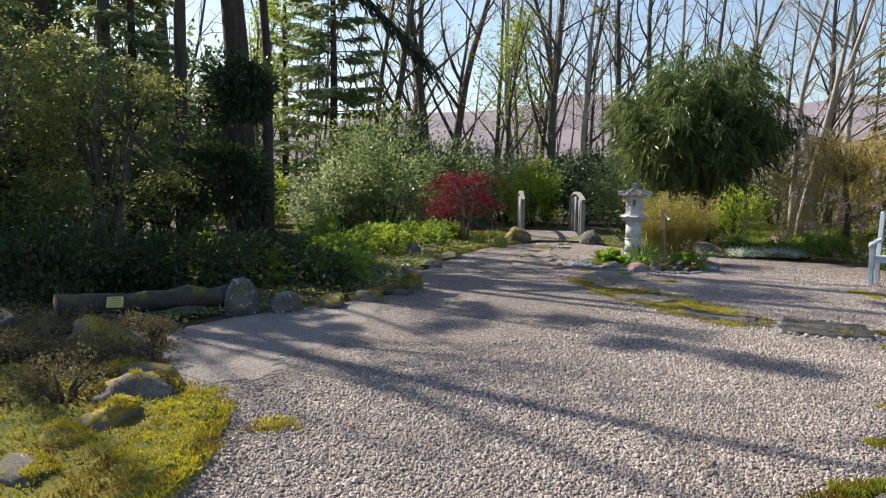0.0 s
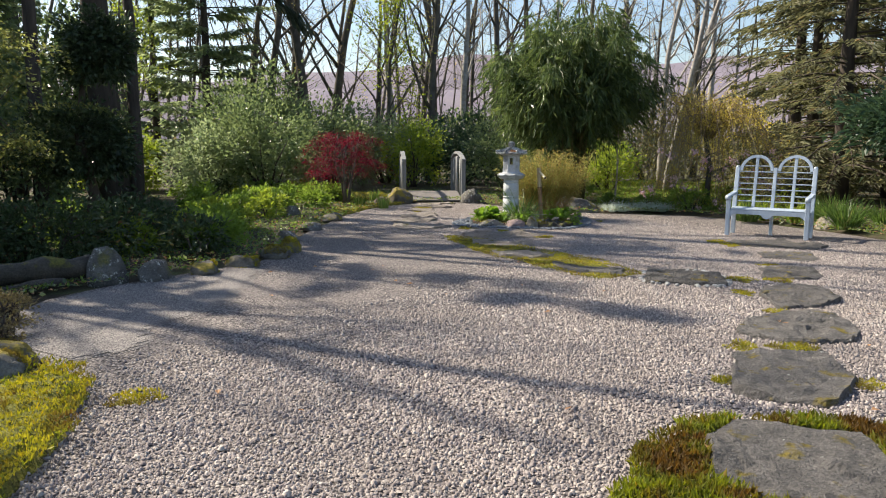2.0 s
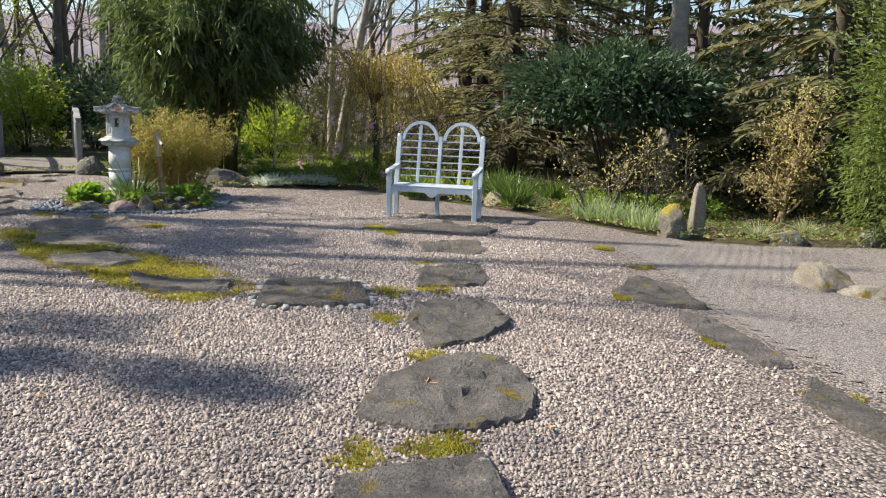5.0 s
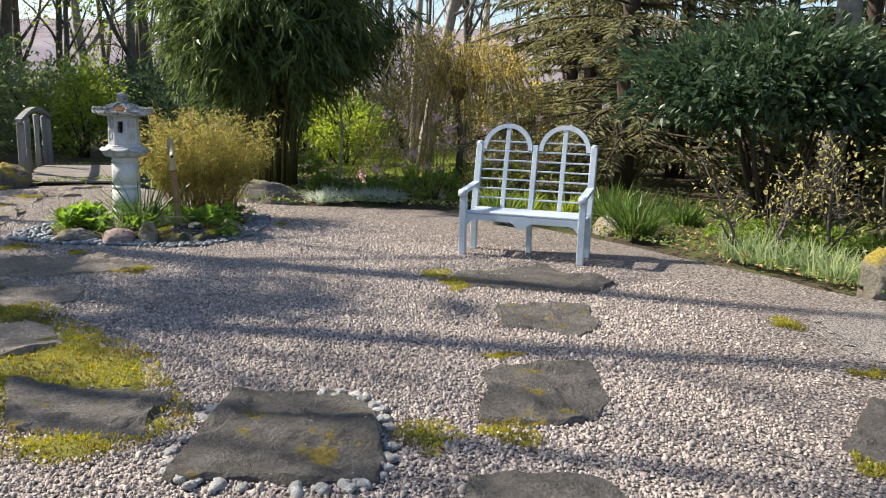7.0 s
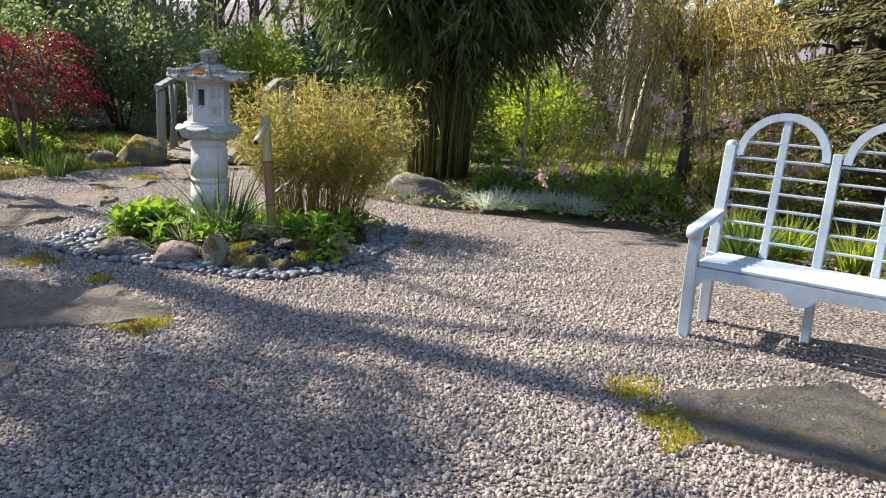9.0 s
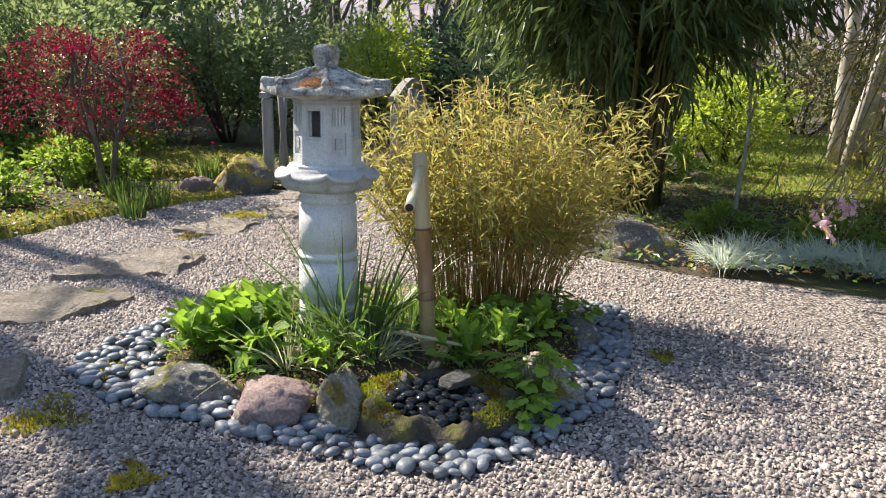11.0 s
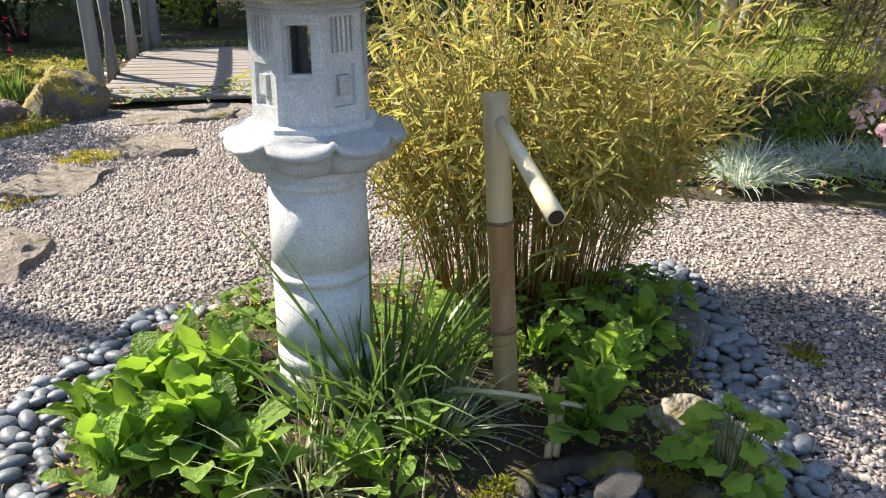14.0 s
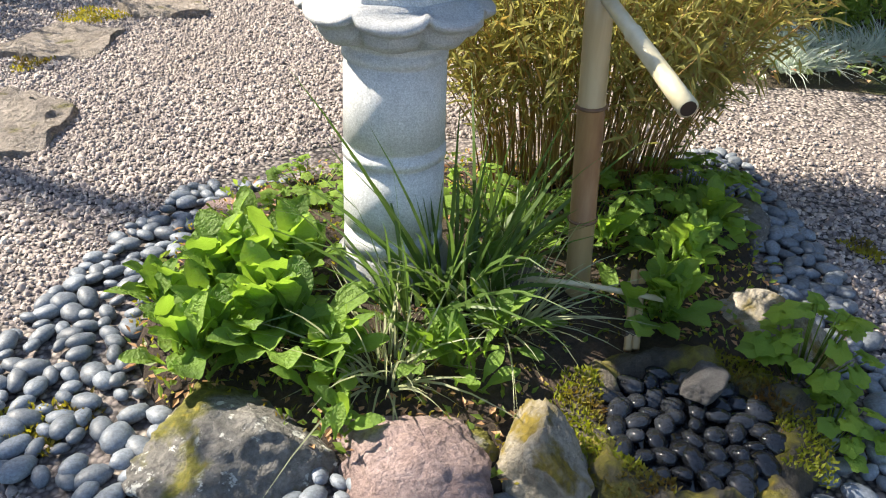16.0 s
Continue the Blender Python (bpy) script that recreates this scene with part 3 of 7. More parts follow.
# ---- stone lantern ----
def lantern(x, y, z, turn):
    top = thing("stone_lantern", x, y, z, "carved grey granite garden lantern with a mossy eight-sided roof", "lantern", turn=turn)
    V, F = lathe([(0.10, 0.0), (0.160, 0.0), (0.170, 0.03), (0.168, 0.09), (0.150, 0.115), (0.147, 0.13)], 36)
    mesh_object("base", V, F, M["granite"], top, True)
    V, F = lathe([(0.147, 0.13), (0.144, 0.185), (0.132, 0.191), (0.132, 0.201), (0.145, 0.207), (0.142, 0.395), (0.129, 0.399), (0.129, 0.411), (0.145, 0.416), (0.145, 0.440), (0.129, 0.445), (0.129, 0.457), (0.141, 0.462),
                  (0.1365, 0.672), (0.125, 0.677), (0.125, 0.688), (0.140, 0.693), (0.140, 0.712), (0.127, 0.717), (0.132, 0.728), (0.142, 0.742)], 40)
    mesh_object("column", V, F, M["granite"], top, True)
    # the lotus bowl: eight petals round a flaring cup
    n, rows = 96, []
    for r, h, lobe in ((0.10, 0.735, 0), (0.142, 0.742, 0.0), (0.165, 0.748, 0.02), (0.195, 0.764, 0.12), (0.213, 0.788, 0.16), (0.212, 0.803, 0.16), (0.232, 0.812, 0.09), (0.246, 0.822, 0.09), (0.245, 0.833, 0.09), (0.222, 0.841, 0.06), (0.19, 0.846, 0.0), (0.188, 0.856, 0), (0.10, 0.857, 0)):
        for i in range(n):
            a = 2 * math.pi * i / n
            p = abs(math.sin(4 * a))
            k = 1 + lobe * (p ** 0.5 - 0.65)
            rows.append((r * k * math.cos(a), r * k * math.sin(a), h + (0.024 * (0.55 - p ** 0.5) if lobe >= 0.05 else 0)))
    F = [[i * n + j, i * n + (j + 1) % n, (i + 1) * n + (j + 1) % n, (i + 1) * n + j] for i in range(12) for j in range(n)] + [list(range(n))[::-1], list(range(12 * n, 13 * n))]
    mesh_object("lotus_bowl", rows, F, M["granite"], top, True)
    plate = mesh_object("plinth", *lathe([(0.175, 0.854), (0.182, 0.855), (0.182, 0.867), (0.17, 0.873), (0.15, 0.874)], 8), M["granite"], top)
    # the eight-sided fire box, with a window in every other side
    fire = top
    R0, R1, h0, h1 = 0.160, 0.153, 0.872, 1.175
    for k in range(8):
        a0, a1 = radians(45 * k), radians(45 * k + 45)
        A, B = Vector((math.cos(a0), math.sin(a0), 0)), Vector((math.cos(a1), math.sin(a1), 0))

        def at(u, w, deep=0.0):
            r = R0 + (R1 - R0) * w
            p = A.lerp(B, u) * (r - deep)
            return (p.x, p.y, h0 + (h1 - h0) * w)
        bm = bmesh.new()
        window = k % 2 == 1
        holes = [(0.25, 0.75, 0.43, 0.82)] if window else [(0.2, 0.8, 0.15, 0.5)]
        u0, u1, w0, w1 = holes[0]
        us, ws = [0, u0, u1, 1], [0, w0, w1, 1]
        depth = 0.03 if window else 0.012
        for i in range(3):
            for j in range(3):
                if i == 1 and j == 1:
                    o = [bm.verts.new(at(u, w)) for u, w in ((u0, w0), (u1, w0), (u1, w1), (u0, w1))]
                    q = [bm.verts.new(at(u, w, depth)) for u, w in ((u0, w0), (u1, w0), (u1, w1), (u0, w1))]
                    for e in range(4):
                        bm.faces.new((o[e], o[(e + 1) % 4], q[(e + 1) % 4], q[e]))
                    if not window:
                        bm.faces.new(q)
                else:
                    bm.faces.new([bm.verts.new(at(u, w)) for u, w in ((us[i], ws[j]), (us[i + 1], ws[j]), (us[i + 1], ws[j + 1]), (us[i], ws[j + 1]))])
        if window:
            bm.faces.new([bm.verts.new(at(u, w, 0.03)) for u, w in ((0.04, 0.02), (u0, 0.02), (u0, 0.98), (0.04, 0.98))])
            bm.faces.new([bm.verts.new(at(u, w, 0.03)) for u, w in ((u1, 0.02), (0.96, 0.02), (0.96, 0.98), (u1, 0.98))])
        bmesh.ops.remove_doubles(bm, verts=bm.verts, dist=0.0005)
        panel = part("window_panel" if window else "carved_panel", bm, M["granite"], fire)
        if window:
            for name, a, b, c, e in (("window_jamb", 0.17, 0.225, 0.38, 0.87), ("window_jamb", 0.775, 0.83, 0.38, 0.87), ("window_head", 0.225, 0.775, 0.845, 0.87), ("window_sill", 0.225, 0.775, 0.38, 0.405)):
                bm = bmesh.new()
                q = [bm.verts.new(at(u, w, d)) for d in (0.0, -0.004) for u, w in ((a, c), (b, c), (b, e), (a, e))]
                for f in ((4, 5, 6, 7), (0, 1, 5, 4), (1, 2, 6, 5), (2, 3, 7, 6), (3, 0, 4, 7)):
                    bm.faces.new([q[v] for v in f])
                part(name, bm, M["granite"], panel)
        if not window:
            pieces = [("flute", 0.232 + 0.12 * i, 0.288 + 0.12 * i, 0.6, 0.88, 0.0, -0.008) for i in range(5)] + [("boss", 0.37, 0.63, 0.24, 0.41, 0.012, -0.002)]
            for name, a, b, c, e, d0, d1 in pieces:
                bm = bmesh.new()
                q = [bm.verts.new(at(u, w, d)) for d in (d0, d1) for u, w in ((a, c), (b, c), (b, e), (a, e))]
                for f in ((4, 5, 6, 7), (0, 1, 5, 4), (1, 2, 6, 5), (2, 3, 7, 6), (3, 0, 4, 7)):
                    bm.faces.new([q[v] for v in f])
                part(name, bm, M["granite"], panel)
    for w, o in ((0.92, 0.004), (0.97, 0.007)):
        r = R0 + (R1 - R0) * w + o
        z0 = h0 + (h1 - h0) * w
        mesh_object("moulding", *lathe([(r - 0.02, z0 - 0.006), (r, z0 - 0.005), (r, z0 + 0.005), (r - 0.02, z0 + 0.006)], 8), M["granite"], fire)
    # the roof: eight sagging panels between raised ridges, with upturned corners
    n, rows = 72, []
    prof = [(0.05, 1.165), (0.160, 1.168), (0.222, 1.178), (0.268, 1.190), (0.273, 1.198), (0.269, 1.222), (0.225, 1.234), (0.172, 1.254), (0.122, 1.282), (0.085, 1.302), (0.065, 1.306), (0.0, 1.307)]
    for r, h in prof:
        for i in range(n):
            a = 2 * math.pi * i / n
            c = (a % (math.pi / 4)) - math.pi / 8
            hexa = math.cos(math.pi / 8) / math.cos(c) * 1.06 + 0.05 * (abs(c) / (math.pi / 8)) ** 8
            corner = (abs(c) / (math.pi / 8)) ** 5
            out = max(0.0, (r - 0.08) / 0.2)
            rad = r * (1 + (hexa - 1) * min(1, out * 1.3 + 0.2))
            rows.append((rad * math.cos(a), rad * math.sin(a), h + (0.026 * corner * min(1, out + 0.15) if h > 1.21 else 0.012 * corner * min(1, out)) - (0.012 * (1 - corner) * out * (1 - out) * 4 if h > 1.21 else 0)))
    F = [[i * n + j, i * n + (j + 1) % n, (i + 1) * n + (j + 1) % n, (i + 1) * n + j] for i in range(len(prof) - 1) for j in range(n)] + [list(range(n))[::-1]]
    roof = mesh_object("roof", rows, F, M["granite_old"], top, True, label="weathered roof with black lichen and moss")
    for k in range(8):
        a = radians(45 * k)
        pts = [(r * math.cos(a), r * math.sin(a), z) for r, z in ((0.07, 1.304), (0.11, 1.288), (0.16, 1.266), (0.21, 1.252), (0.255, 1.246), (0.285, 1.248), (0.299, 1.254))]
        mesh_object("roof_ridge", *tube(pts, [0.012, 0.013, 0.014, 0.016, 0.018, 0.019, 0.012], 8), M["granite_old"], top, True)
    P = []
    for i in range(260):
        a, r = radians(-100 + rng.normal(0, 9)), rng.uniform(0.18, 0.262)
        P.append((r * math.cos(a), r * math.sin(a), 1.222 + (0.28 - r) * 0.33))
    P = np.array(P)
    V, F = leaves(P, unit(np.array([0, 0, 1.0]) + rng.normal(0, 0.5, P.shape)), 0.022, 0.01, 0.1)
    mesh_object("moss_cushion", V, F, M["litter"], roof, label="dry golden moss")
    V, F = lathe([(0.03, 1.30), (0.066, 1.303), (0.068, 1.313), (0.05, 1.32), (0.056, 1.335), (0.061, 1.36), (0.062, 1.385), (0.055, 1.405), (0.035, 1.415), (0.0, 1.418)], 20)
    mesh_object("finial", V, F, M["granite_old"], top, True)
    return top


lantern(3.35, 13.47, 0.04, 8)


# ---- bamboo water spout ----
def water_spout():
    top = thing("bamboo_water_spout", 3.86, 13.23, 0.0, "dry tan bamboo post with a slanting bamboo spout", "water spout")
    lean = Vector((-0.065, 0.02, 0.98)).normalized()
    P = [lean * k for k in (-0.05, 0.1, 0.315, 0.322, 0.33, 0.5, 0.645, 0.652, 0.66, 0.85, 0.995)]
    R = [0.036, 0.036, 0.036, 0.041, 0.036, 0.0355, 0.0355, 0.04, 0.0355, 0.035, 0.035]
    mesh_object("lower_post", *tube(P[:4], R[:4], 16), M["bamboo"], top, True)
    mesh_object("middle_post", *tube(P[3:8], R[3:8], 16), M["bamboo_old"], top, True, label="reddish brown bamboo length")
    mesh_object("upper_post", *tube(P[7:], R[7:], 16), M["bamboo"], top, True)
    for k in (0.322, 0.652):
        mesh_object("node_ring", *tube([lean * (k - 0.006), lean * (k - 0.002), lean * (k + 0.002), lean * (k + 0.006)], [0.036, 0.0425, 0.0425, 0.036], 16), M["node"], top, True, label="dark brown bamboo joint")
    a, b = lean * 0.93 + Vector((0.005, -0.02, 0)), Vector((-0.084, -0.47, 0.835))
    pts = [a.lerp(b, k) for k in (0, 0.3, 0.36, 0.38, 0.4, 0.8, 1.0)]
    mesh_object("spout", *tube(pts, [0.017, 0.018, 0.018, 0.0215, 0.019, 0.0205, 0.021], 14), M["bamboo_pale"], top, True, label="pale yellow bamboo pipe")
    d = (b - a).normalized()
    # Dark disc on the closed pipe end, painted as the shade inside.
    mesh_object("spout_mouth", *tube([b + d * 0.0005, b + d * 0.002], [0.0165, 0.0165], 14), M["hollow_shade"], top)


water_spout()


# ---- garden bench ----
def bench():
    top = thing("garden_bench", 6.72, 10.815, 0.0, "pale blue-grey painted wooden bench with a double arched back", "bench", turn=-42.5)
    paint, w, d, seat = M["paint"], 1.14, 0.37, 0.43
    h = w / 2

    def bar(name, a, b, size, parent=top, bevel=0.005):
        a, b = Vector(a), Vector(b)
        v = b - a
        ob = part(name, bevelled_box(size[0], size[1], v.length, bevel), paint, parent)
        side = Vector((1, 0, 0)) if abs(v.normalized().x) < 0.9 else Vector((0, 1, 0))
        zax = v.normalized()
        yax = zax.cross(side).normalized()
        xax = yax.cross(zax)
        ob.matrix_basis = Matrix.Translation((a + b) / 2) @ Matrix((xax, yax, zax)).transposed().to_4x4()
        return ob
    lean = 0.13
    for s in (-1, 1):
        bar("front_leg", (s * h, 0, 0), (s * h, 0, 0.60), (0.062, 0.062))
        bar("back_leg", (s * h, d, 0), (s * h, d, seat), (0.062, 0.055))
        bar("back_post", (s * h, d, seat - 0.02), (s * h, d + lean, 1.05), (0.062, 0.05))
        mesh_object("post_cap", *tube([(s * h, d + lean - 0.024, 1.05), (s * h, d + lean + 0.026, 1.05)], [0.031, 0.031], 14), paint, top, True)
        arm = bar("armrest", (s * h, -0.02, 0.615), (s * h, d + 0.035, 0.66), (0.075, 0.035))
        mesh_object("arm_scroll", *tube([(s * h - 0.038, -0.025, 0.595), (s * h + 0.038, -0.025, 0.595)], [0.036, 0.036], 16), paint, top, True)
        bar("side_rail", (s * h, 0.03, 0.37), (s * h, d - 0.03, 0.37), (0.03, 0.07))
    bar("middle_leg", (0, d, 0), (0, d, seat), (0.05, 0.05))
    # the front apron with three curved brackets
    bm = bmesh.new()
    n, lower = 40, []
    for i in range(n + 1):
        x = -h + 0.03 + (w - 0.06) * i / n
        u = abs(x) / (h - 0.03)
        z = 0.345
        if u < 0.16:
            z = 0.285 + 0.06 * (u / 0.16) ** 2
        elif u > 0.86:
            z = 0.345 - 0.06 * ((u - 0.86) / 0.14) ** 1.5
        lower.append((x, z))
    f0 = [[bm.verts.new((x, y, z)) for x, z in lower] for y in (-0.015, 0.015)]
    f1 = [[bm.verts.new((x, y, 0.405)) for x, z in lower] for y in (-0.015, 0.015)]
    for i in range(n):
        bm.faces.new((f0[0][i], f0[0][i + 1], f1[0][i + 1], f1[0][i]))
        bm.faces.new((f0[1][i + 1], f0[1][i], f1[1][i], f1[1][i + 1]))
        bm.faces.new((f0[0][i + 1], f0[0][i], f0[1][i], f0[1][i + 1]))
        bm.faces.new((f1[0][i], f1[0][i + 1], f1[1][i + 1], f1[1][i]))
    part("front_apron", bm, paint, top)
    bar("back_apron", (-h + 0.03, d, 0.375), (h - 0.03, d, 0.375), (0.06, 0.03))
    for k in range(5):
        y = -0.01 + k * 0.08
        box_part("seat_slat", top, paint, (0, y + 0.03, 0.42), (w - 0.07, 0.066, 0.025), bevel=0.007)

    def back_at(x, z):
        return (x, d + lean * (z - seat) / (1.05 - seat), z)
    bar("centre_post", back_at(0, seat - 0.02), back_at(0, 1.05), (0.05, 0.04))
    half = h - 0.03
    for s in (-1, 1):
        c = s * h / 2
        bar("back_stile", back_at(c, seat), back_at(c, 1.22), (0.045, 0.025))
        for k in range(7):
            z = 0.525 + k * 0.092
            r = h / 2 - 0.03
            wide = r if z < 1.0 else 0.225
            bar("back_slat", back_at(c - wide, z), back_at(c + wide, z), (0.026, 0.014), bevel=0.003)
        # the arch
        bm = bmesh.new()
        ro, ri, rows = h / 2 - 0.032, h / 2 - 0.075, []
        for i in range(25):
            a = math.pi * i / 24
            row = []
            for r, o in ((ri, -0.02), (ro, -0.02), (ro, 0.02), (ri, 0.02)):
                p = back_at(c + r * math.cos(a), 1.0 + r * math.sin(a))
                row.append(bm.verts.new((p[0], p[1] + o, p[2])))
            rows.append(row)
        for p, q in zip(rows, rows[1:]):
            for e in range(4):
                bm.faces.new((p[e], p[(e + 1) % 4], q[(e + 1) % 4], q[e]))
        bm.faces.new(rows[0]), bm.faces.new(rows[-1][::-1])
        part("back_arch", bm, paint, top)


bench()


# ---- arched footbridge ----
def bridge():
    """Grey deck over the ditch, with bowed handrails on posts and crossed struts."""
    top = thing("footbridge", 2.62, 18.4, 0.0, "weathered grey timber footbridge with bowed handrails", "bridge", turn=-4)
    length, half = 3.0, 0.72

    def rise(v):
        return 0.04 + 0.10 * math.sin(math.pi * max(0, min(1, v / length)))
    for k in range(21):
        v = k * length / 20
        box_part("deck_plank", top, M["deck"], (0, v, rise(v)), (2 * half + rng.uniform(-0.03, 0.03), 0.138, 0.035), (math.degrees(math.atan(0.1 * math.pi / length * math.cos(math.pi * v / length))), 0, 0))
    for s in (-1, 1):
        mesh_object("bearer", *tube([(s * 0.6, v, rise(v) - 0.09) for v in np.linspace(0, length, 9)], 0.07, 8), M["grey_wood"], top, True)
        for v in (0.05, length - 0.05):
            ob = box_part("rail_post", top, M["grey_wood"], (s * half, v, rise(v) + 0.42), (0.105, 0.105, 1.0), bevel=0.012)
        for v, dv in ((0.55, 0.22), (0.75, -0.2), (1.5, 0.22), (1.7, -0.2), (2.3, 0.2), (2.5, -0.2)):
            mesh_object("strut", *tube([(s * half, v, rise(v) - 0.02), (s * half, v + dv, rise(v) + 0.93)], [0.04, 0.035], 8), M["grey_wood"], top, True)
        bm = bmesh.new()
        rows = []
        for v in np.linspace(-0.08, length + 0.08, 17):
            z = 1.0 + 0.17 * math.sin(math.pi * (v + 0.08) / (length + 0.16))
            rows.append([bm.verts.new((s * half + dx, v, z + dz)) for dx, dz in ((-0.05, -0.03), (0.05, -0.03), (0.045, 0.03), (-0.045, 0.03))])
        for p, q in zip(rows, rows[1:]):
            for e in range(4):
                bm.faces.new((p[e], p[(e + 1) % 4], q[(e + 1) % 4], q[e]))
        bm.faces.new(rows[0]), bm.faces.new(rows[-1][::-1])
        part("handrail", bm, M["grey_wood"], top)


bridge()

# ---- trees and shrubs ----
def limb(p, d, length, r, bend=0.25, segs=5, up=0.0):
    """Points of one wandering limb."""
    P, d = [np.array(p, dtype=float)], np.array(d, dtype=float)
    for i in range(segs):
        d = d + rng.normal(0, bend, 3) / segs ** 0.5 + np.array([0, 0, up]) / segs
        d /= np.linalg.norm(d)
        P.append(P[-1] + d * length / segs)
    return np.array(P), d


def bare_tree(name, x, y, tall, r, mat, label, lean=(0, 0), forks=9, first=0.35, twigs=8, spread=0.55, crown=None, crown_n=0, leaf=0.05, category="tree", group="", stems=1, z=0.0, drop=0.0):
    top = thing(name, x, y, z, label, category, group)
    limbs, fine, tips = [], [], []
    for s in range(stems):
        off = rng.normal(0, 0.22, 2) if stems > 1 else (0, 0)
        tilt = np.array([lean[0] + (rng.normal(0, 0.13) if stems > 1 else 0), lean[1] + (rng.normal(0, 0.13) if stems > 1 else 0), 1.0])
        T, _ = limb((off[0], off[1], -0.15), tilt / np.linalg.norm(tilt), tall * rng.uniform(0.85, 1.05), r, 0.17, 10)
        trunk_r = r * np.linspace(1.15, 0.22, 11)
        V, F = tube(T, trunk_r, 10)
        mesh_object("trunk", V, F, mat, top, True)
        for k in range(forks):
            u = first + (0.97 - first) * (k + rng.uniform(0, 0.9)) / forks
            i = min(9, int(u * 10))
            p = T[i] + (T[i + 1] - T[i]) * (u * 10 - i)
            a = rng.uniform(0, 2 * math.pi)
            d = np.array([math.cos(a) * spread, math.sin(a) * spread, rng.uniform(0.35, 0.9)])
            L = tall * (1 - u * 0.72) * rng.uniform(0.28, 0.48)
            rr = r * (1.05 - u) * 0.5 + 0.008
            B, bd = limb(p, d / np.linalg.norm(d), L, rr, 0.3, 5, 0.15 - drop)
            limbs.append(tube(B, rr * np.linspace(1, 0.25, 6), 5))
            for _ in range(twigs):
                j = rng.integers(1, 5)
                q = B[j] + (B[j + 1] - B[j]) * rng.uniform()
                d2 = unit(unit(B[j + 1] - B[j]) + rng.normal(0, 0.6, 3))
                C, _ = limb(q, d2, L * rng.uniform(0.2, 0.5), 0.01, 0.35, 3, 0.1 - drop)
                fine.append(tube(C, [max(0.006, rr * 0.22), 0.006, 0.004, 0.003], 3))
                tips += [C[-1], C[-2]]
                for _ in range(2):
                    E2, _ = limb(C[rng.integers(1, 3)], unit(rng.normal(0, 1, 3) + (0, 0, 0.3 - drop)), L * rng.uniform(0.1, 0.22), 0.005, 0.3, 2)
                    fine.append(tube(E2, [0.005, 0.004, 0.0025], 3))
                    tips.append(E2[-1])
    for v, f in limbs:
        mesh_object("branch", v, f, mat, top, True)
    if fine:
        tagged(mesh_object("twig_mass", *joined(fine), mat, top, True), kind="stuff")
    if crown:
        tips = np.array(tips)
        P = tips[rng.integers(0, len(tips), crown_n)] + rng.normal(0, leaf * 2.2, (crown_n, 3))
        V, F = leaves(P, rng.normal(0, 1, P.shape) + (0, 0, 0.2), leaf, leaf * 0.55, 0.8)
        tagged(mesh_object("crown", V, F, crown, top), kind="stuff")
    return top


def conifer(name, x, y, tall, r, needle, bark, label, skirt=0.15, width=2.2, whorls=16, per=7, sprays=34, size=0.13, droop=0.25, z=0.0, density=1.0, category="conifer", tip=0.06):
    """A straight trunk with tiers of sagging boughs of flat needle sprays."""
    top = thing(name, x, y, z, label, category)
    V, F = tube([(rng.normal(0, 0.02), rng.normal(0, 0.02), k) for k in np.linspace(-0.15, tall, 9)], r * np.linspace(1.1, 0.12, 9), 10)
    mesh_object("trunk", V, F, bark, top, True)
    boughs, P, D = [], [], []
    for w in range(whorls):
        u = skirt + (0.98 - skirt) * w / whorls
        L = width * (1 - u) ** 0.75 + width * tip
        for k in range(per):
            if rng.uniform() > density:
                continue
            a = rng.uniform(0, 2 * math.pi)
            l = L * rng.uniform(0.65, 1.15)
            z0 = tall * (u + rng.uniform(-0.3, 0.3) / whorls)
            ts = np.linspace(0, 1, 5)
            B = np.array([[math.cos(a) * l * q, math.sin(a) * l * q, z0 + l * (0.12 * q - droop * 1.6 * q * q + 0.25 * droop * q ** 4)] for q in ts])
            boughs.append(tube(B, max(0.008, 0.008 * l) * np.linspace(1.2, 0.3, 5), 4))
            m = int(sprays * (0.4 + 0.6 * l / (width * 1.1)))
            q = rng.uniform(0.18, 1.0, m)
            idx = np.minimum((q * 4).astype(int), 3)
            base = B[idx] + (B[idx + 1] - B[idx]) * (q * 4 - idx)[:, None]
            side = np.array([-math.sin(a), math.cos(a), 0]) * rng.choice([-1, 1], m)[:, None]
            fw = np.array([math.cos(a), math.sin(a), 0])
            d = side * rng.uniform(0.2, 1.0, (m, 1)) + fw * rng.uniform(0.3, 0.9, (m, 1)) + np.array([0, 0, -0.35]) * rng.uniform(0, 1.3, (m, 1))
            P.append(base + d * rng.uniform(0, 0.22, (m, 1)) * l * (1.05 - q[:, None]) + rng.normal(0, 0.02, (m, 3)))
            D.append(d)
    for v, f in boughs:
        mesh_object("bough", v, f, bark, top, True)
    P, D = np.concatenate(P), np.concatenate(D)
    V, F = leaves(P, D, size * 1.6, size * 0.5, 1.2)
    tagged(mesh_object("needles", V, F, needle, top), kind="stuff")
    return top


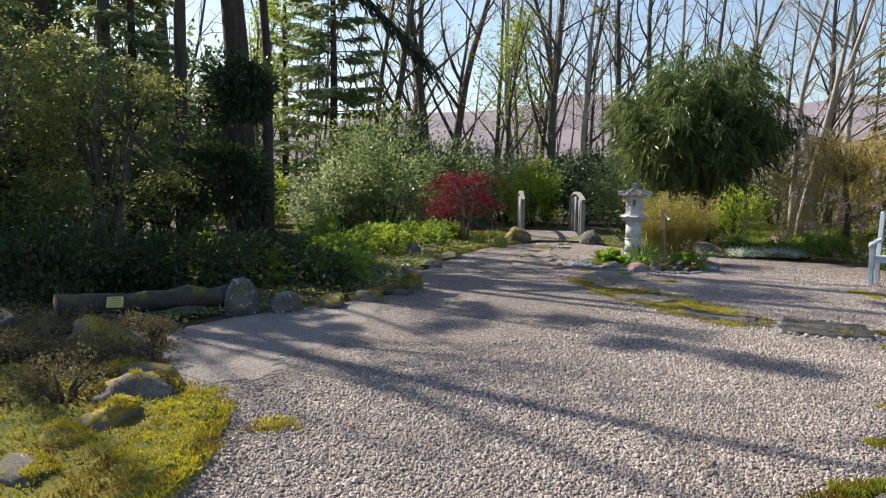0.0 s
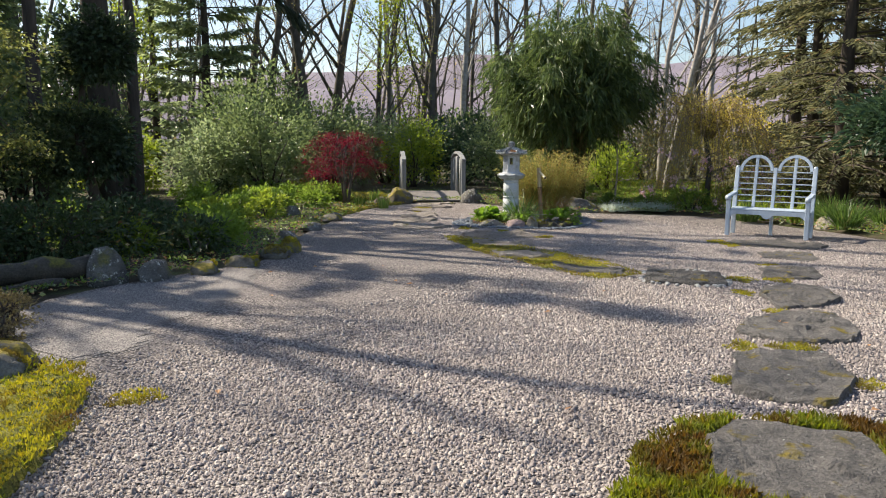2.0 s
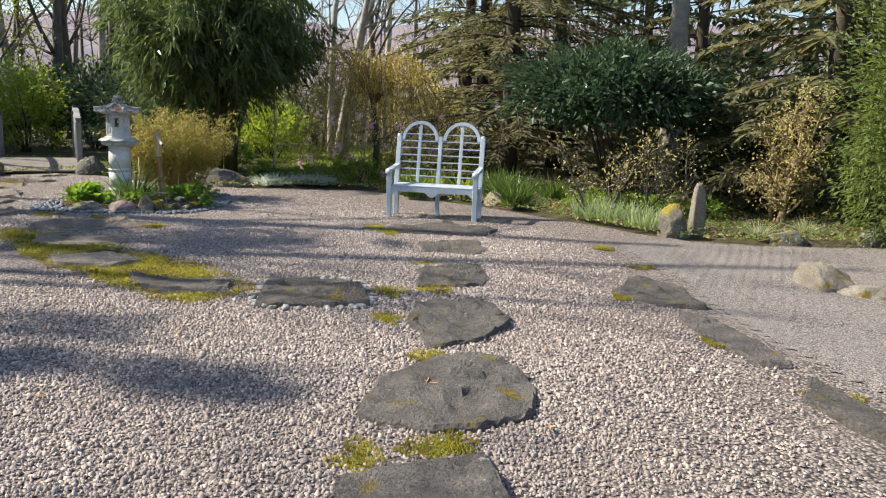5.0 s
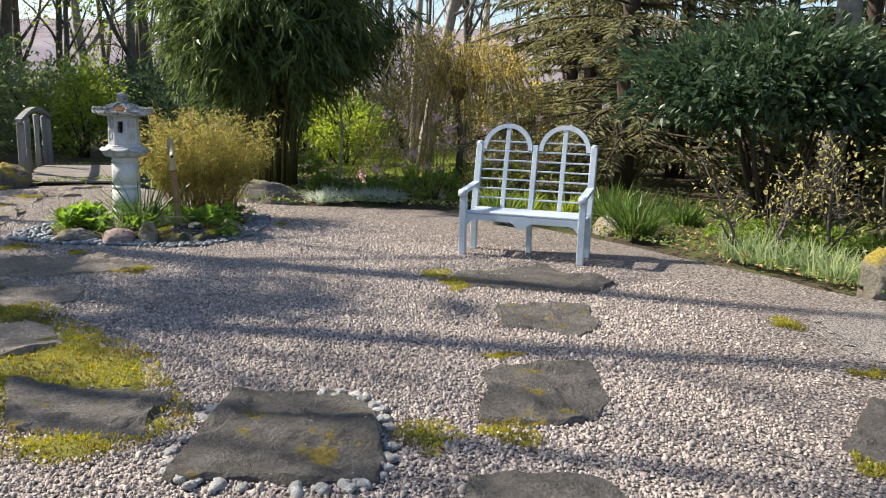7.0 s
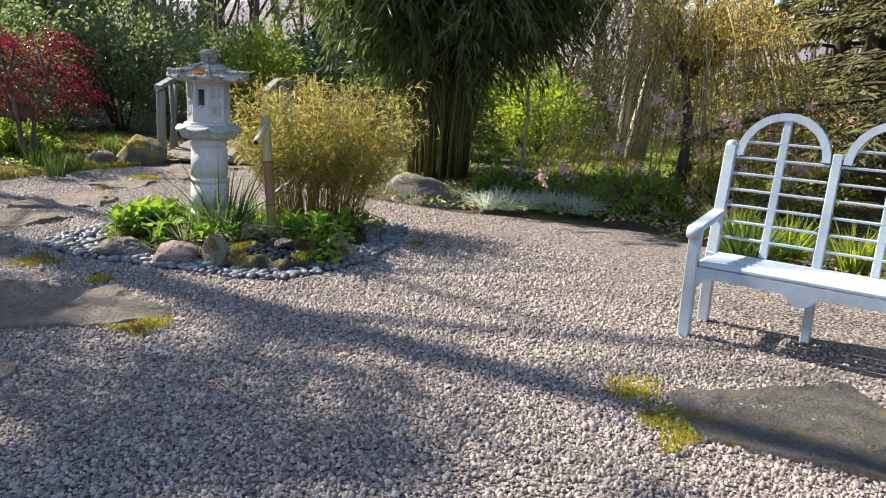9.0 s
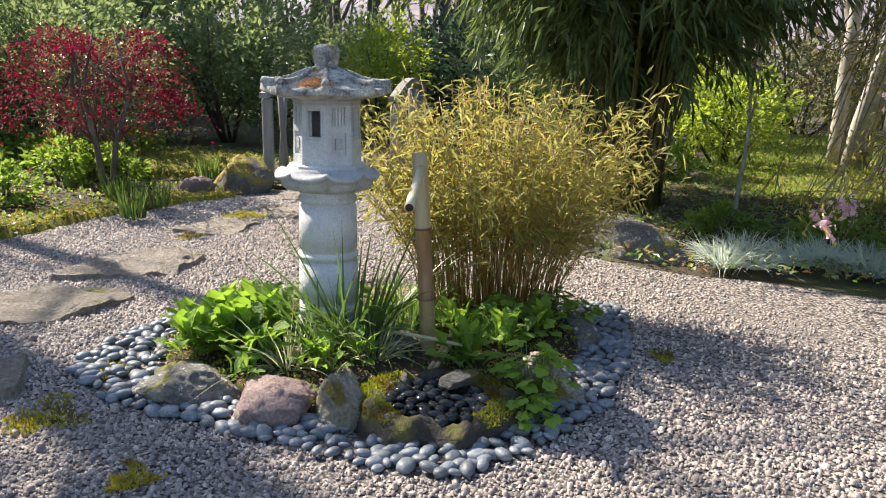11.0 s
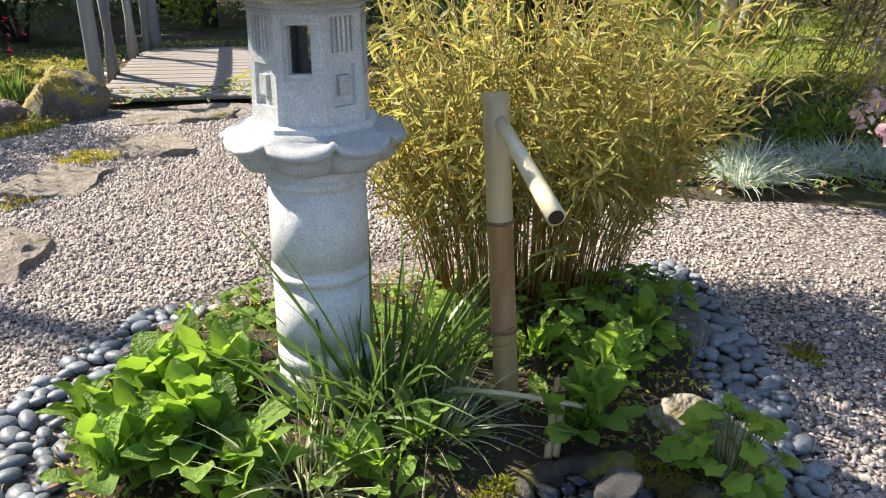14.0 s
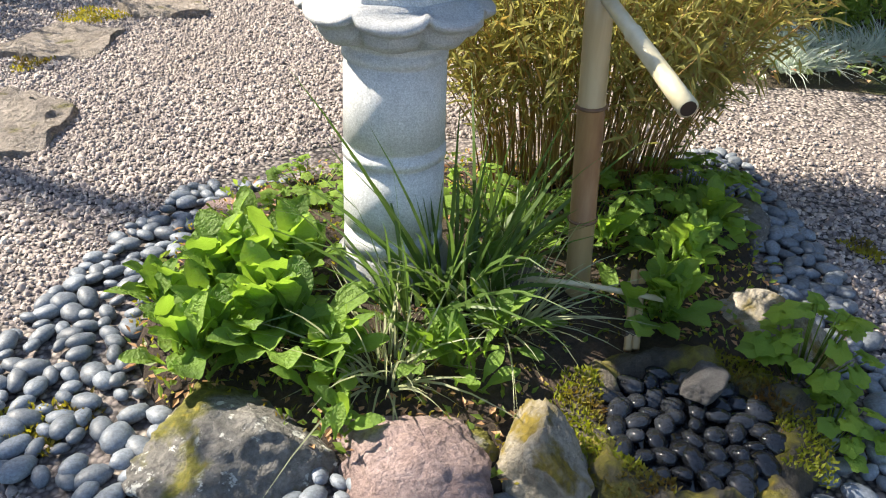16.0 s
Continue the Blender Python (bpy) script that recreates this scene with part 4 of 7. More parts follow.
def shrub(name, x, y, radii, mat, label, count=2500, leaf=0.05, clumps=60, stems=7, z=0.0, lift=None, wood="bark", category="shrub", group="", spread=0.15, shell=0.5, slim=0.5, lower=-0.75):
    """A bush: a few forking stems under a crown of many leaves, in clumps with gaps."""
    top = thing(name, x, y, z, label, category, group)
    rx, ry, rz = radii
    mid = rz * 0.85 if lift is None else lift
    S = []
    for k in range(stems):
        a = rng.uniform(0, 2 * math.pi)
        e = np.array([math.cos(a) * rx * rng.uniform(0.2, 0.75), math.sin(a) * ry * rng.uniform(0.2, 0.75), mid + rz * rng.uniform(-0.2, 0.6)])
        m = e * 0.5 + rng.normal(0, 0.06, 3) * rx
        S.append(tube([(0.05 * math.cos(a), 0.05 * math.sin(a), -0.1), m, e], np.array([0.03, 0.02, 0.006]) * (0.5 + 0.5 * max(rx, rz)), 5))
    for v, f in S:
        mesh_object("stem", v, f, M[wood], top, True)
    P, D = clump_points((0, 0, mid), radii, count, clumps, spread, shell, lower)
    P[:, 2] = np.maximum(P[:, 2], 0.02 + rng.uniform(0, 0.05, count))
    V, F = leaves(P, D + np.array([0, 0, 0.15]), leaf, leaf * slim, 0.7)
    tagged(mesh_object("foliage", V, F, mat, top), kind="stuff")
    return top


def tuft(name, x, y, mat, label, count=120, length=0.35, width=0.012, radius=0.08, lean=0.6, droop=0.5, z=0.0, category="grass tuft", group="", segs=3, upright=1.0, split=False):
    """A tussock of arching blades."""
    a = rng.uniform(0, 2 * math.pi, count)
    rr = radius * np.sqrt(rng.uniform(0, 1, count))
    P = np.column_stack([rr * np.cos(a), rr * np.sin(a), np.full(count, -0.01)])
    b = a + rng.normal(0, 0.5, count)
    k = lean * rng.uniform(0.05, 1.0, count)
    D = np.column_stack([np.cos(b) * k, np.sin(b) * k, np.full(count, upright)])
    V, F = blades(P, D, length, width, droop, segs)
    if split:
        top, m = thing(name, x, y, z, label, category, group), 2 * (segs + 1)
        for k in range(count):
            mesh_object("blade", V[k * m:(k + 1) * m], F[k * segs:(k + 1) * segs] - k * m, mat, top)
        return top
    ob = mesh_object(name, V, F, mat, None, False, label, category, group)
    ob.location = (x, y, z)
    return ob


def leaf_meshes(kind, n=4):
    """Shared single leaves, one metre long along x: spoon-shaped or round and lobed."""
    made = []
    for k in range(n):
        V, F = [], []
        if kind == "spoon":
            rows, cols = 9, 5
            for i in range(rows):
                u = i / (rows - 1)
                full = 0.185 * math.sqrt(max(0.0, 1 - ((min(max(u, 0.36), 0.995) - 0.67) / 0.335) ** 2))
                w = full if u >= 0.42 else 0.028 + (0.185 * 0.66 - 0.028) * (u / 0.42) ** 1.8
                for j in range(cols):
                    s = (j / (cols - 1) - 0.5) * 2
                    wave = 0.025 * math.sin(u * 17 + k * 2 + s * 2) * abs(s)
                    V.append((u, s * w, 0.20 * math.sin(u * 2.2 + 0.1 * k) - 0.2 * u * u + 0.07 * abs(s) ** 1.5 * (1 - 0.4 * u) + wave))
            F = [[i * cols + j, (i + 1) * cols + j, (i + 1) * cols + j + 1, i * cols + j + 1] for i in range(rows - 1) for j in range(cols - 1)]
        else:
            rings, m = 3, 18
            V.append((0.12, 0, 0))
            for q in range(1, rings + 1):
                for i in range(m):
                    a = 2 * math.pi * i / m
                    r = 0.5 * q / rings * (1 + (0.16 * math.cos(5 * a + 0.3 * k) if q == rings else 0) - (0.35 if abs(a - math.pi) < 0.3 else 0))
                    V.append((0.5 + r * math.cos(a), r * math.sin(a), -0.10 * (q / rings) ** 2 + 0.03 * math.sin(5 * a) * q / rings))
            F = [[0, 1 + i, 1 + (i + 1) % m] for i in range(m)] + [[1 + q * m + i, 1 + (q + 1) * m + i, 1 + (q + 1) * m + (i + 1) % m, 1 + q * m + (i + 1) % m] for q in range(rings - 1) for i in range(m)]
        me = bpy.data.meshes.new("leaf")
        me.from_pydata(V, [], F)
        me.polygons.foreach_set("use_smooth", [True] * len(me.polygons))
        made.append(me)
    return made


def single_leaf_mat(name, dark, light):
    """As the other foliage, but each leaf object has its own tone, with pale veins."""
    m = leaf_mat(name, dark, light, 0.42, 0.5)
    t = m.node_tree
    info = t.nodes.new("ShaderNodeObjectInfo")
    for l in list(t.links):
        if l.from_socket.name == "Random Per Island":
            t.links.new(info.outputs["Random"], l.to_socket)
    obj = t.nodes.new("ShaderNodeTexCoord").outputs["Object"]
    b = t.nodes["Principled BSDF"]
    bumped(t, b, noisy(t, obj, 14.0, 3.0), 0.5, 0.05)
    return m


M["spoon"] = single_leaf_mat("primrose_leaf_single", (0.085, 0.17, 0.03), (0.22, 0.35, 0.06))
M["lobed"] = single_leaf_mat("foamflower_leaf_single", (0.09, 0.19, 0.03), (0.26, 0.40, 0.06))
SPOON, LOBED = leaf_meshes("spoon"), leaf_meshes("lobed")
for me_ in SPOON:
    me_.materials.append(M["spoon"])
for me_ in LOBED:
    me_.materials.append(M["lobed"])


def rosette(name, x, y, z, n, size, label, category="primrose", group="", rise=(22, 82)):
    top = thing(name, x, y, z, label, category, group)
    n = int(1.9 * n)
    for k in range(n):
        u = (k + 0.5) / n
        ob = new("leaf", SPOON[k % 4])
        ob.parent = top
        s = 0.8 * size * rng.uniform(0.65, 1.2)
        ob.matrix_basis = pose(rng.normal(0, 0.035), rng.normal(0, 0.035), 0, 0, 0, 137.5 * k + rng.normal(0, 14)) @ pose(0.015, 0, 0.01 + 0.06 * u, rng.normal(0, 12), -(rise[0] + (rise[1] - rise[0]) * u + rng.normal(0, 8)), 0) @ Matrix.Diagonal((s, s * 1.15, s, 1))
    return top


def leafy_mound(name, x, y, z, n, radius, tall, size, label, category="foamflower", group=""):
    """Round lobed leaves on thin stalks over a low mound."""
    top = thing(name, x, y, z, label, category, group)
    stalks = []
    n, size = int(1.5 * n), 0.78 * size
    for k in range(n):
        a, r = rng.uniform(0, 2 * math.pi), radius * math.sqrt(rng.uniform())
        h = tall * (1.05 - (r / radius) ** 2 * 0.6) * rng.uniform(0.55, 1.1)
        px, py = r * math.cos(a), r * math.sin(a)
        s = size * rng.uniform(0.6, 1.2)
        ob = new("leaf", LOBED[k % 4])
        ob.parent = top
        ob.matrix_basis = pose(px, py, h, rng.normal(0, 14), 14 + rng.normal(0, 12), math.degrees(a) + rng.normal(0, 35)) @ Matrix.Diagonal((s, s, s, 1))
        stalks.append(tube([(px * 0.4, py * 0.4, -0.02), (px * 0.8, py * 0.8, h * 0.6), (px, py, h)], 0.0022, 3))
    for v, f in stalks:
        mesh_object("stalk", v, f, M["green"], top, True)
    return top

# ---- woodland behind ----
bare_tree("tall_tree", -4.67, 18.4, 17, 0.32, M["bark"], "tall dark brown trunk of a mature conifer", forks=6, first=0.55, twigs=4)
bare_tree("tall_tree", -4.2, 18.3, 15, 0.13, M["bark"], "slim dark trunk beside the big conifer", forks=5, first=0.5, twigs=4)
bare_tree("tall_tree", -6.9, 15.5, 14, 0.15, M["bark_grey"], "ivy clad grey trunk behind the maples", forks=8, first=0.3, crown=M["spring"], crown_n=900, leaf=0.09)
bare_tree("tall_tree", -7.6, 20.6, 15, 0.2, M["bark_grey"], "ivy clad grey trunk behind the maples", forks=8, first=0.3, crown=M["golden"], crown_n=900, leaf=0.09)
# Added to cast shade streaks; all but the first stand outside the view.
for wx, wy, tall_, wr in ((-9.3, 17.6, 19, 0.26), (-11.6, 15.2, 18, 0.24), (-8.7, 11.9, 15, 0.2), (-10.5, 15.6, 17, 0.22), (-14.5, 21.6, 21, 0.3)):
    bare_tree("tall_tree", wx, wy, tall_, wr, M["bark"], "tall brown trunk placed to streak the court with shade", forks=12, first=0.3, twigs=5, spread=0.8, crown=M["hemlock"], crown_n=450, leaf=0.12)
WOOD = [(-1.75, 24.0, 0.21, 0.00), (-1.15, 25.2, 0.20, 0.01), (-0.45, 24.0, 0.24, 0.02), (0.2, 25.2, 0.23, 0.03), (1.43, 24.0, 0.13, 0.05), (2.6, 30.0, 0.22, 0.02), (3.1, 26.8, 0.16, 0.03),
        (3.0, 22.8, 0.18, 0.07), (3.5, 24.8, 0.14, 0.03), (4.1, 23.6, 0.16, 0.10), (6.7, 29.2, 0.2, 0.03), (8.2, 31.0, 0.22, 0.0), (10.9, 32.2, 0.22, 0.05), (12.0, 30.8, 0.2, 0.06), (9.8, 27.0, 0.14, -0.02),
        (6.0, 34.0, 0.2, 0.0), (14.5, 29.0, 0.2, 0.0), (0.8, 33.0, 0.2, 0.0), (4.6, 32.0, 0.2, 0.0), (13.0, 25.0, 0.16, -0.03), (16.5, 24.0, 0.2, 0.02), (18.5, 20.0, 0.22, 0.0), (-3.0, 31.0, 0.2, 0.0), (7.6, 25.5, 0.12, 0.04)]
for i, (wx, wy, wr, wl) in enumerate(WOOD):
    if wy < 28:
        wx, wy, wr = 1.22 * wx, 1.22 * wy, 1.22 * wr
    pale = i in (5, 9, 14, 19, 23)
    bare_tree("woodland_tree", wx, wy, rng.uniform(11, 15), 0.66 * wr, M["bark_pale" if pale else "bark_grey"], "slender leafless woodland tree with a pale trunk" if pale else "leafless woodland tree with grey mossy bark", lean=(wl, 0), group="woodland trees", twigs=7,
              forks=10, first=0.22, crown=M["golden"], crown_n=700, leaf=0.06)
for wx, wy in ((2.2, 27.5), (-6.5, 27.0)):
    bare_tree("young_beech", wx, wy, 7.5, 0.09, M["bark_grey"], "young tree in bright spring leaf", forks=12, first=0.3, crown=M["spring"], crown_n=2600, leaf=0.12)
bare_tree("silver_birch", 9.6, 21.0, 9, 0.10, M["bark_pale"], "multi-stemmed tree with pale bare branches", stems=3, forks=9, first=0.25, twigs=7)
bare_tree("thin_sapling", 6.75, 17.2, 2.6, 0.022, M["bark_pale"], "thin pale sapling beside the bamboo", forks=6, twigs=3)

conifer("blue_pine", -4.0, 27.7, 13.5, 0.17, M["pine"], M["bark"], "feathery blue-green pine with open tiers", width=2.9, whorls=18, per=8, sprays=170, size=0.17, droop=0.02, skirt=0.08)
conifer("blue_pine", -6.2, 30.0, 12, 0.15, M["pine"], M["bark"], "feathery blue-green pine with open tiers", width=2.0, whorls=15, per=7, sprays=130, size=0.17, droop=0.02, skirt=0.1)
for cx, cy, ch, cw in ((-8.0, 12.4, 8.5, 1.9), (-6.2, 15.4, 8, 1.6), (-9.6, 11.0, 9, 2.0)):
    conifer("cypress", cx, cy, ch, 0.13, M["pine"], M["bark"], "green conifer with flat layered boughs behind the maples", width=cw, whorls=15, per=7, sprays=120, size=0.12, droop=0.16, skirt=0.12)
conifer("hemlock", 11.2, 15.4, 9, 0.20, M["hemlock"], M["bark"], "olive brown conifer with drooping boughs", width=3.4, whorls=19, per=8, sprays=190, size=0.09, droop=0.22, skirt=0.07)
conifer("hemlock", 14.2, 17.6, 10, 0.20, M["hemlock"], M["bark"], "olive brown conifer with drooping boughs", width=3.6, whorls=18, per=8, sprays=130, size=0.11, droop=0.2, skirt=0.07)
conifer("hemlock", 14.0, 21.5, 11, 0.2, M["hemlock"], M["bark"], "olive brown conifer with drooping boughs", width=3.4, whorls=17, per=7, sprays=90, size=0.15, droop=0.2, skirt=0.05)
conifer("spruce", 17.5, 12.0, 11, 0.22, M["pine"], M["bark"], "dark green spruce at the garden's edge", width=3.6, whorls=16, per=8, sprays=100, size=0.16, droop=0.2, skirt=0.05)
shrub("thuja", 10.9, 6.95, (1.05, 1.0, 1.9), M["thuja"], "bright green feathery conifer beside the raked grit", 16000, 0.085, 240, 9, lift=1.75, spread=0.13, shell=0.35, slim=0.3, category="conifer", lower=-0.95)
for cx, cy, ch in ((15.8, 14.6, 10), (17.5, 9.5, 10), (13.2, 9.6, 7), (19.0, 14.0, 12), (17.0, 6.0, 9), (12.6, 18.6, 10), (18.0, 18.5, 12)):
    conifer("spruce", cx, cy, ch, 0.17, M["pine" if cx > 16 else "hemlock"], M["bark"], "dark green spruce closing the garden's edge", width=2.8, whorls=14, per=7, sprays=90, size=0.17, droop=0.18, skirt=0.04)
bare_tree("tall_tree", 14.2, 13.8, 13, 0.2, M["bark_pale"], "pale lichened trunk behind the laurel", forks=6, first=0.5)


# the wood goes on behind
def far_wood():
    parts_ = []
    for k in range(300):
        a, d = radians(rng.uniform(-62, 78)), rng.uniform(33, 62)
        x, y = d * math.sin(a), d * math.cos(a)
        h, r = rng.uniform(8, 15), rng.uniform(0.05, 0.13)
        T, _ = limb((x, y, -0.2), (rng.normal(0, 0.05), rng.normal(0, 0.05), 1), h, r, 0.15, 5)
        parts_.append(tube(T, r * np.linspace(1, 0.2, 6), 4))
        for _ in range(19):
            i = rng.integers(1, 5)
            B, _ = limb(T[i], unit(rng.normal(0, 1, 3) * (1, 1, 0.3) + (0, 0, 0.8)), rng.uniform(1.0, 3.2), 0.02, 0.3, 3, 0.2)
            parts_.append(tube(B, [0.025, 0.017, 0.011, 0.007], 3))
    mesh_object("far_wood", *joined(parts_), M["bark_grey"], None, True, "leafless grey-brown wood going on behind the garden", "wood", "", "stuff")
    P = np.array([(d * math.sin(a), d * math.cos(a), z) for a, d, z in zip(np.radians(rng.uniform(-62, 80, 9000)), rng.uniform(30, 55, 9000), rng.uniform(0, 1, 9000) ** 2 * 2.6)])
    V, F = leaves(P, rng.normal(0, 1, P.shape), 0.42, 0.26, 0.4)
    mesh_object("far_undergrowth", V, F, M["hemlock"], None, False, "olive brown undergrowth between the far trees", "undergrowth", "", "stuff")


far_wood()

# Sparse boughs above the view, added to throw broad shade on the gravel.
for cx, cy, ch in ((-9.6, 15.6, 15), (-8.6, 19.5, 16)):
    conifer("tall_spruce", cx, cy, ch, 0.14, M["spruce"], M["bark"], "tall dark spruce with high boughs added to shade the court", width=2.2, whorls=9, per=5, sprays=60, size=0.2, droop=0.2, skirt=0.52, density=0.55)

# the spruce whose long limb hangs across the view
def hanging_limb():
    top = thing("spruce", -4.9, 14.4, 0.0, "tall spruce with a long drooping limb", "conifer")
    mesh_object("trunk", *tube([(0, 0, k) for k in np.linspace(-0.1, 12, 8)], 0.12 * np.linspace(1.1, 0.4, 8), 10), M["bark"], top, True)
    ts = np.linspace(0, 1, 9)
    B = np.array([[4.6 * q, 0.5 * q, 6.4 - 0.2 * q - 2.6 * q * q] for q in ts])
    mesh_object("limb", *tube(B, 0.07 * np.linspace(1.2, 0.2, 9), 6), M["bark"], top, True)
    P, D = [], []
    for q in np.linspace(0.25, 1, 900):
        i = min(7, int(q * 8))
        b = B[i] + (B[i + 1] - B[i]) * (q * 8 - i)
        P.append(b + rng.normal(0, 0.05, 3))
        D.append(np.array([0.5, rng.normal(0, 0.6), -0.6 - rng.uniform(0, 0.6)]))
    P, D = np.array(P), np.array(D)
    V, F = leaves(P + unit(D) * rng.uniform(0, 0.25, (len(P), 1)), D, 0.2, 0.05, 0.6)
    P2 = np.array([2.9, 0.2, 6.6]) + rng.normal(0, 1, (700, 3)) * (0.5, 0.4, 0.25)
    V2, F2 = leaves(P2, rng.normal(0, 0.6, P2.shape) - (0, 0, 0.8), 0.22, 0.06, 0.6)
    mesh_object("needles", *gather([(V, F), (V2, F2)]), M["spruce"], top)


hanging_limb()

# evergreen understorey
for x, y, r, mat, lab, n, lf in [(-1.5, 20.4, (1.5, 1.2, 1.35), "holly", "glossy dark green holly bush", 4200, 0.09), (-2.9, 20.6, (1.3, 1.1, 1.0), "pine", "soft grey-green evergreen bush", 3000, 0.09),
                                 (0.3, 22.6, (1.6, 1.2, 1.4), "holly", "glossy dark green holly bush", 3500, 0.1), (4.4, 25.0, (1.8, 1.3, 1.3), "laurel", "dark evergreen laurel thicket", 2800, 0.12),
                                 (2.0, 25.8, (1.7, 1.2, 1.3), "holly", "evergreen thicket behind the bridge", 2800, 0.12), (2.7, 23.5, (0.9, 0.8, 1.2), "spring", "yellow-green shrub among trunks", 1600, 0.09),
                                 (-5.6, 22.5, (1.1, 0.9, 1.0), "spring", "bright yellow-green shrub in sun", 2400, 0.1), (-7.0, 23.5, (1.3, 1.0, 1.2), "spring", "bright yellow-green shrub in sun", 2200, 0.1),
                                 (6.6, 24.5, (1.5, 1.2, 1.0), "green", "green undergrowth behind bamboo", 1800, 0.1), (8.6, 24.0, (1.4, 1.2, 1.0), "green", "green undergrowth behind bamboo", 1800, 0.1),
                                 (7.9, 20.8, (0.9, 0.8, 0.8), "spring", "light green bush in the wood", 1500, 0.08), (12.2, 19.5, (1.6, 1.3, 1.0), "hemlock", "brown-green thicket under conifers", 2200, 0.09),
                                 (-9.5, 13.0, (2.4, 1.8, 1.6), "holly", "dark evergreen hedge mass", 3600, 0.1), (-9.0, 17.5, (2.4, 1.8, 2.2), "green", "green thicket behind the dark hedge", 3000, 0.12),
                                 (15.5, 9.0, (2.2, 2.0, 2.2), "laurel", "dark evergreen bush closing the garden", 3500, 0.12), (13.6, 11.2, (1.6, 1.4, 1.3), "plum_dark", "dark evergreen bush in shade", 2600, 0.1),
                                 (12.4, 8.3, (1.0, 0.9, 0.7), "azalea", "low dark shrub in shade", 1800, 0.06), (15, 5.0, (2.0, 2.0, 1.6), "laurel", "dark evergreen bush closing the garden", 2600, 0.12),
                                 (-0.2, 28.5, (2.5, 1.5, 1.6), "holly", "evergreen thicket in the wood", 2200, 0.14), (6.0, 29.5, (2.5, 1.5, 1.5), "holly", "evergreen thicket in the wood", 2200, 0.14), (11.5, 26.5, (2.5, 1.5, 1.3), "hemlock", "brown undergrowth in the wood", 2200, 0.12),
                                 # First two: darkest leaf colour stands for shadowed gaps behind the maples.
                                 (-7.6, 13.2, (1.6, 1.3, 1.4), "plum_dark", "tall dark evergreen behind the maples", 4500, 0.1), (-8.6, 10.0, (1.6, 1.4, 1.4), "plum_dark", "tall dark evergreen behind the maples", 4500, 0.1), (-5.4, 14.6, (1.2, 1.0, 1.3), "holly", "dark evergreen under the tall trunks", 3000, 0.09),
                                 (-10.5, 15.5, (2.2, 1.8, 3.0), "holly", "tall dark evergreen at the garden's edge", 4500, 0.13), (-10.5, 19.5, (3.0, 2.0, 4.6), "holly", "tall dark evergreen behind the maples", 6500, 0.2), (-6.6, 20.2, (1.8, 1.5, 3.0), "holly", "tall dark evergreen behind the maples", 4500, 0.16), (-13.0, 14.0, (2.5, 2.0, 4.5), "holly", "tall dark evergreen behind the maples", 5000, 0.2), (-1.9, 23.2, (2.2, 1.2, 1.9), "holly", "evergreen thicket at the wood's edge", 3600, 0.12), (5.2, 21.6, (1.4, 1.0, 1.2), "holly", "light green bush behind the bamboo", 1800, 0.09),
                                 (8.3, 27.2, (2.0, 1.4, 1.2), "golden", "straw-coloured undergrowth in the wood", 1800, 0.1), (15.0, 25.5, (2.0, 1.4, 1.2), "golden", "straw-coloured undergrowth in the wood", 1800, 0.1),
                                 (17.5, 16.5, (2.2, 2.0, 1.8), "holly", "evergreen thicket in the wood", 2200, 0.14)]:
    shrub("evergreen_shrub", x, y, r, M[mat], lab, int(n * 1.7), lf * 1.25, 90, shell=0.35)

# big bamboo clump
def bamboo_clump():
    top = thing("bamboo_clump", 5.7, 17.6, 0.0, "large clump of dark green arching bamboo", "bamboo")
    C, tips = [], []
    dirs = []
    for k in range(125):
        a, r = rng.uniform(0, 2 * math.pi), 0.42 * math.sqrt(rng.uniform())
        out = np.array([math.cos(a), math.sin(a), 0])
        L, reach = rng.uniform(3.1, 5.0), rng.uniform(0.1, 1.85)
        ts = np.linspace(0, 1, 8)
        P = np.array([out * (r + reach * q ** 2.1) + np.array([0, 0, L * (q - 0.13 * reach * q ** 3.4)]) for q in ts])
        C.append(tube(P, 0.015 * np.linspace(1, 0.2, 8), 5))
        # side branches, each ending in a hanging fan of leaves
        for _ in range(17):
            q = rng.uniform(0.42 if k % 3 == 0 else 0.6, 1.0) ** 0.9
            i = min(int(q * 7), 6)
            root = P[i] + (P[i + 1] - P[i]) * (q * 7 - i)
            side = unit(out * 0.6 + rng.normal(0, 0.7, 3) * (1, 1, 0.4) - (0, 0, 0.35))
            m = 19
            along = rng.uniform(0.15, 1.0, (m, 1))
            length = rng.uniform(0.2, 0.85)
            tips.append(root + side * along * length - np.array([0, 0, 1.0]) * 0.35 * length * along ** 2 + rng.normal(0, 0.035, (m, 3)))
            dirs.append(side * 0.7 + rng.normal(0, 0.42, (m, 3)) - (0, 0, 0.5))
    for v, f in C:
        mesh_object("culm", v, f, M["culm"], top, True)
    P = np.concatenate(tips)
    V, F = leaves(P, np.concatenate(dirs), 0.22, 0.037, 0.8)
    tagged(mesh_object("foliage", V, F, M["bambooleaf"], top), kind="stuff")


bamboo_clump()

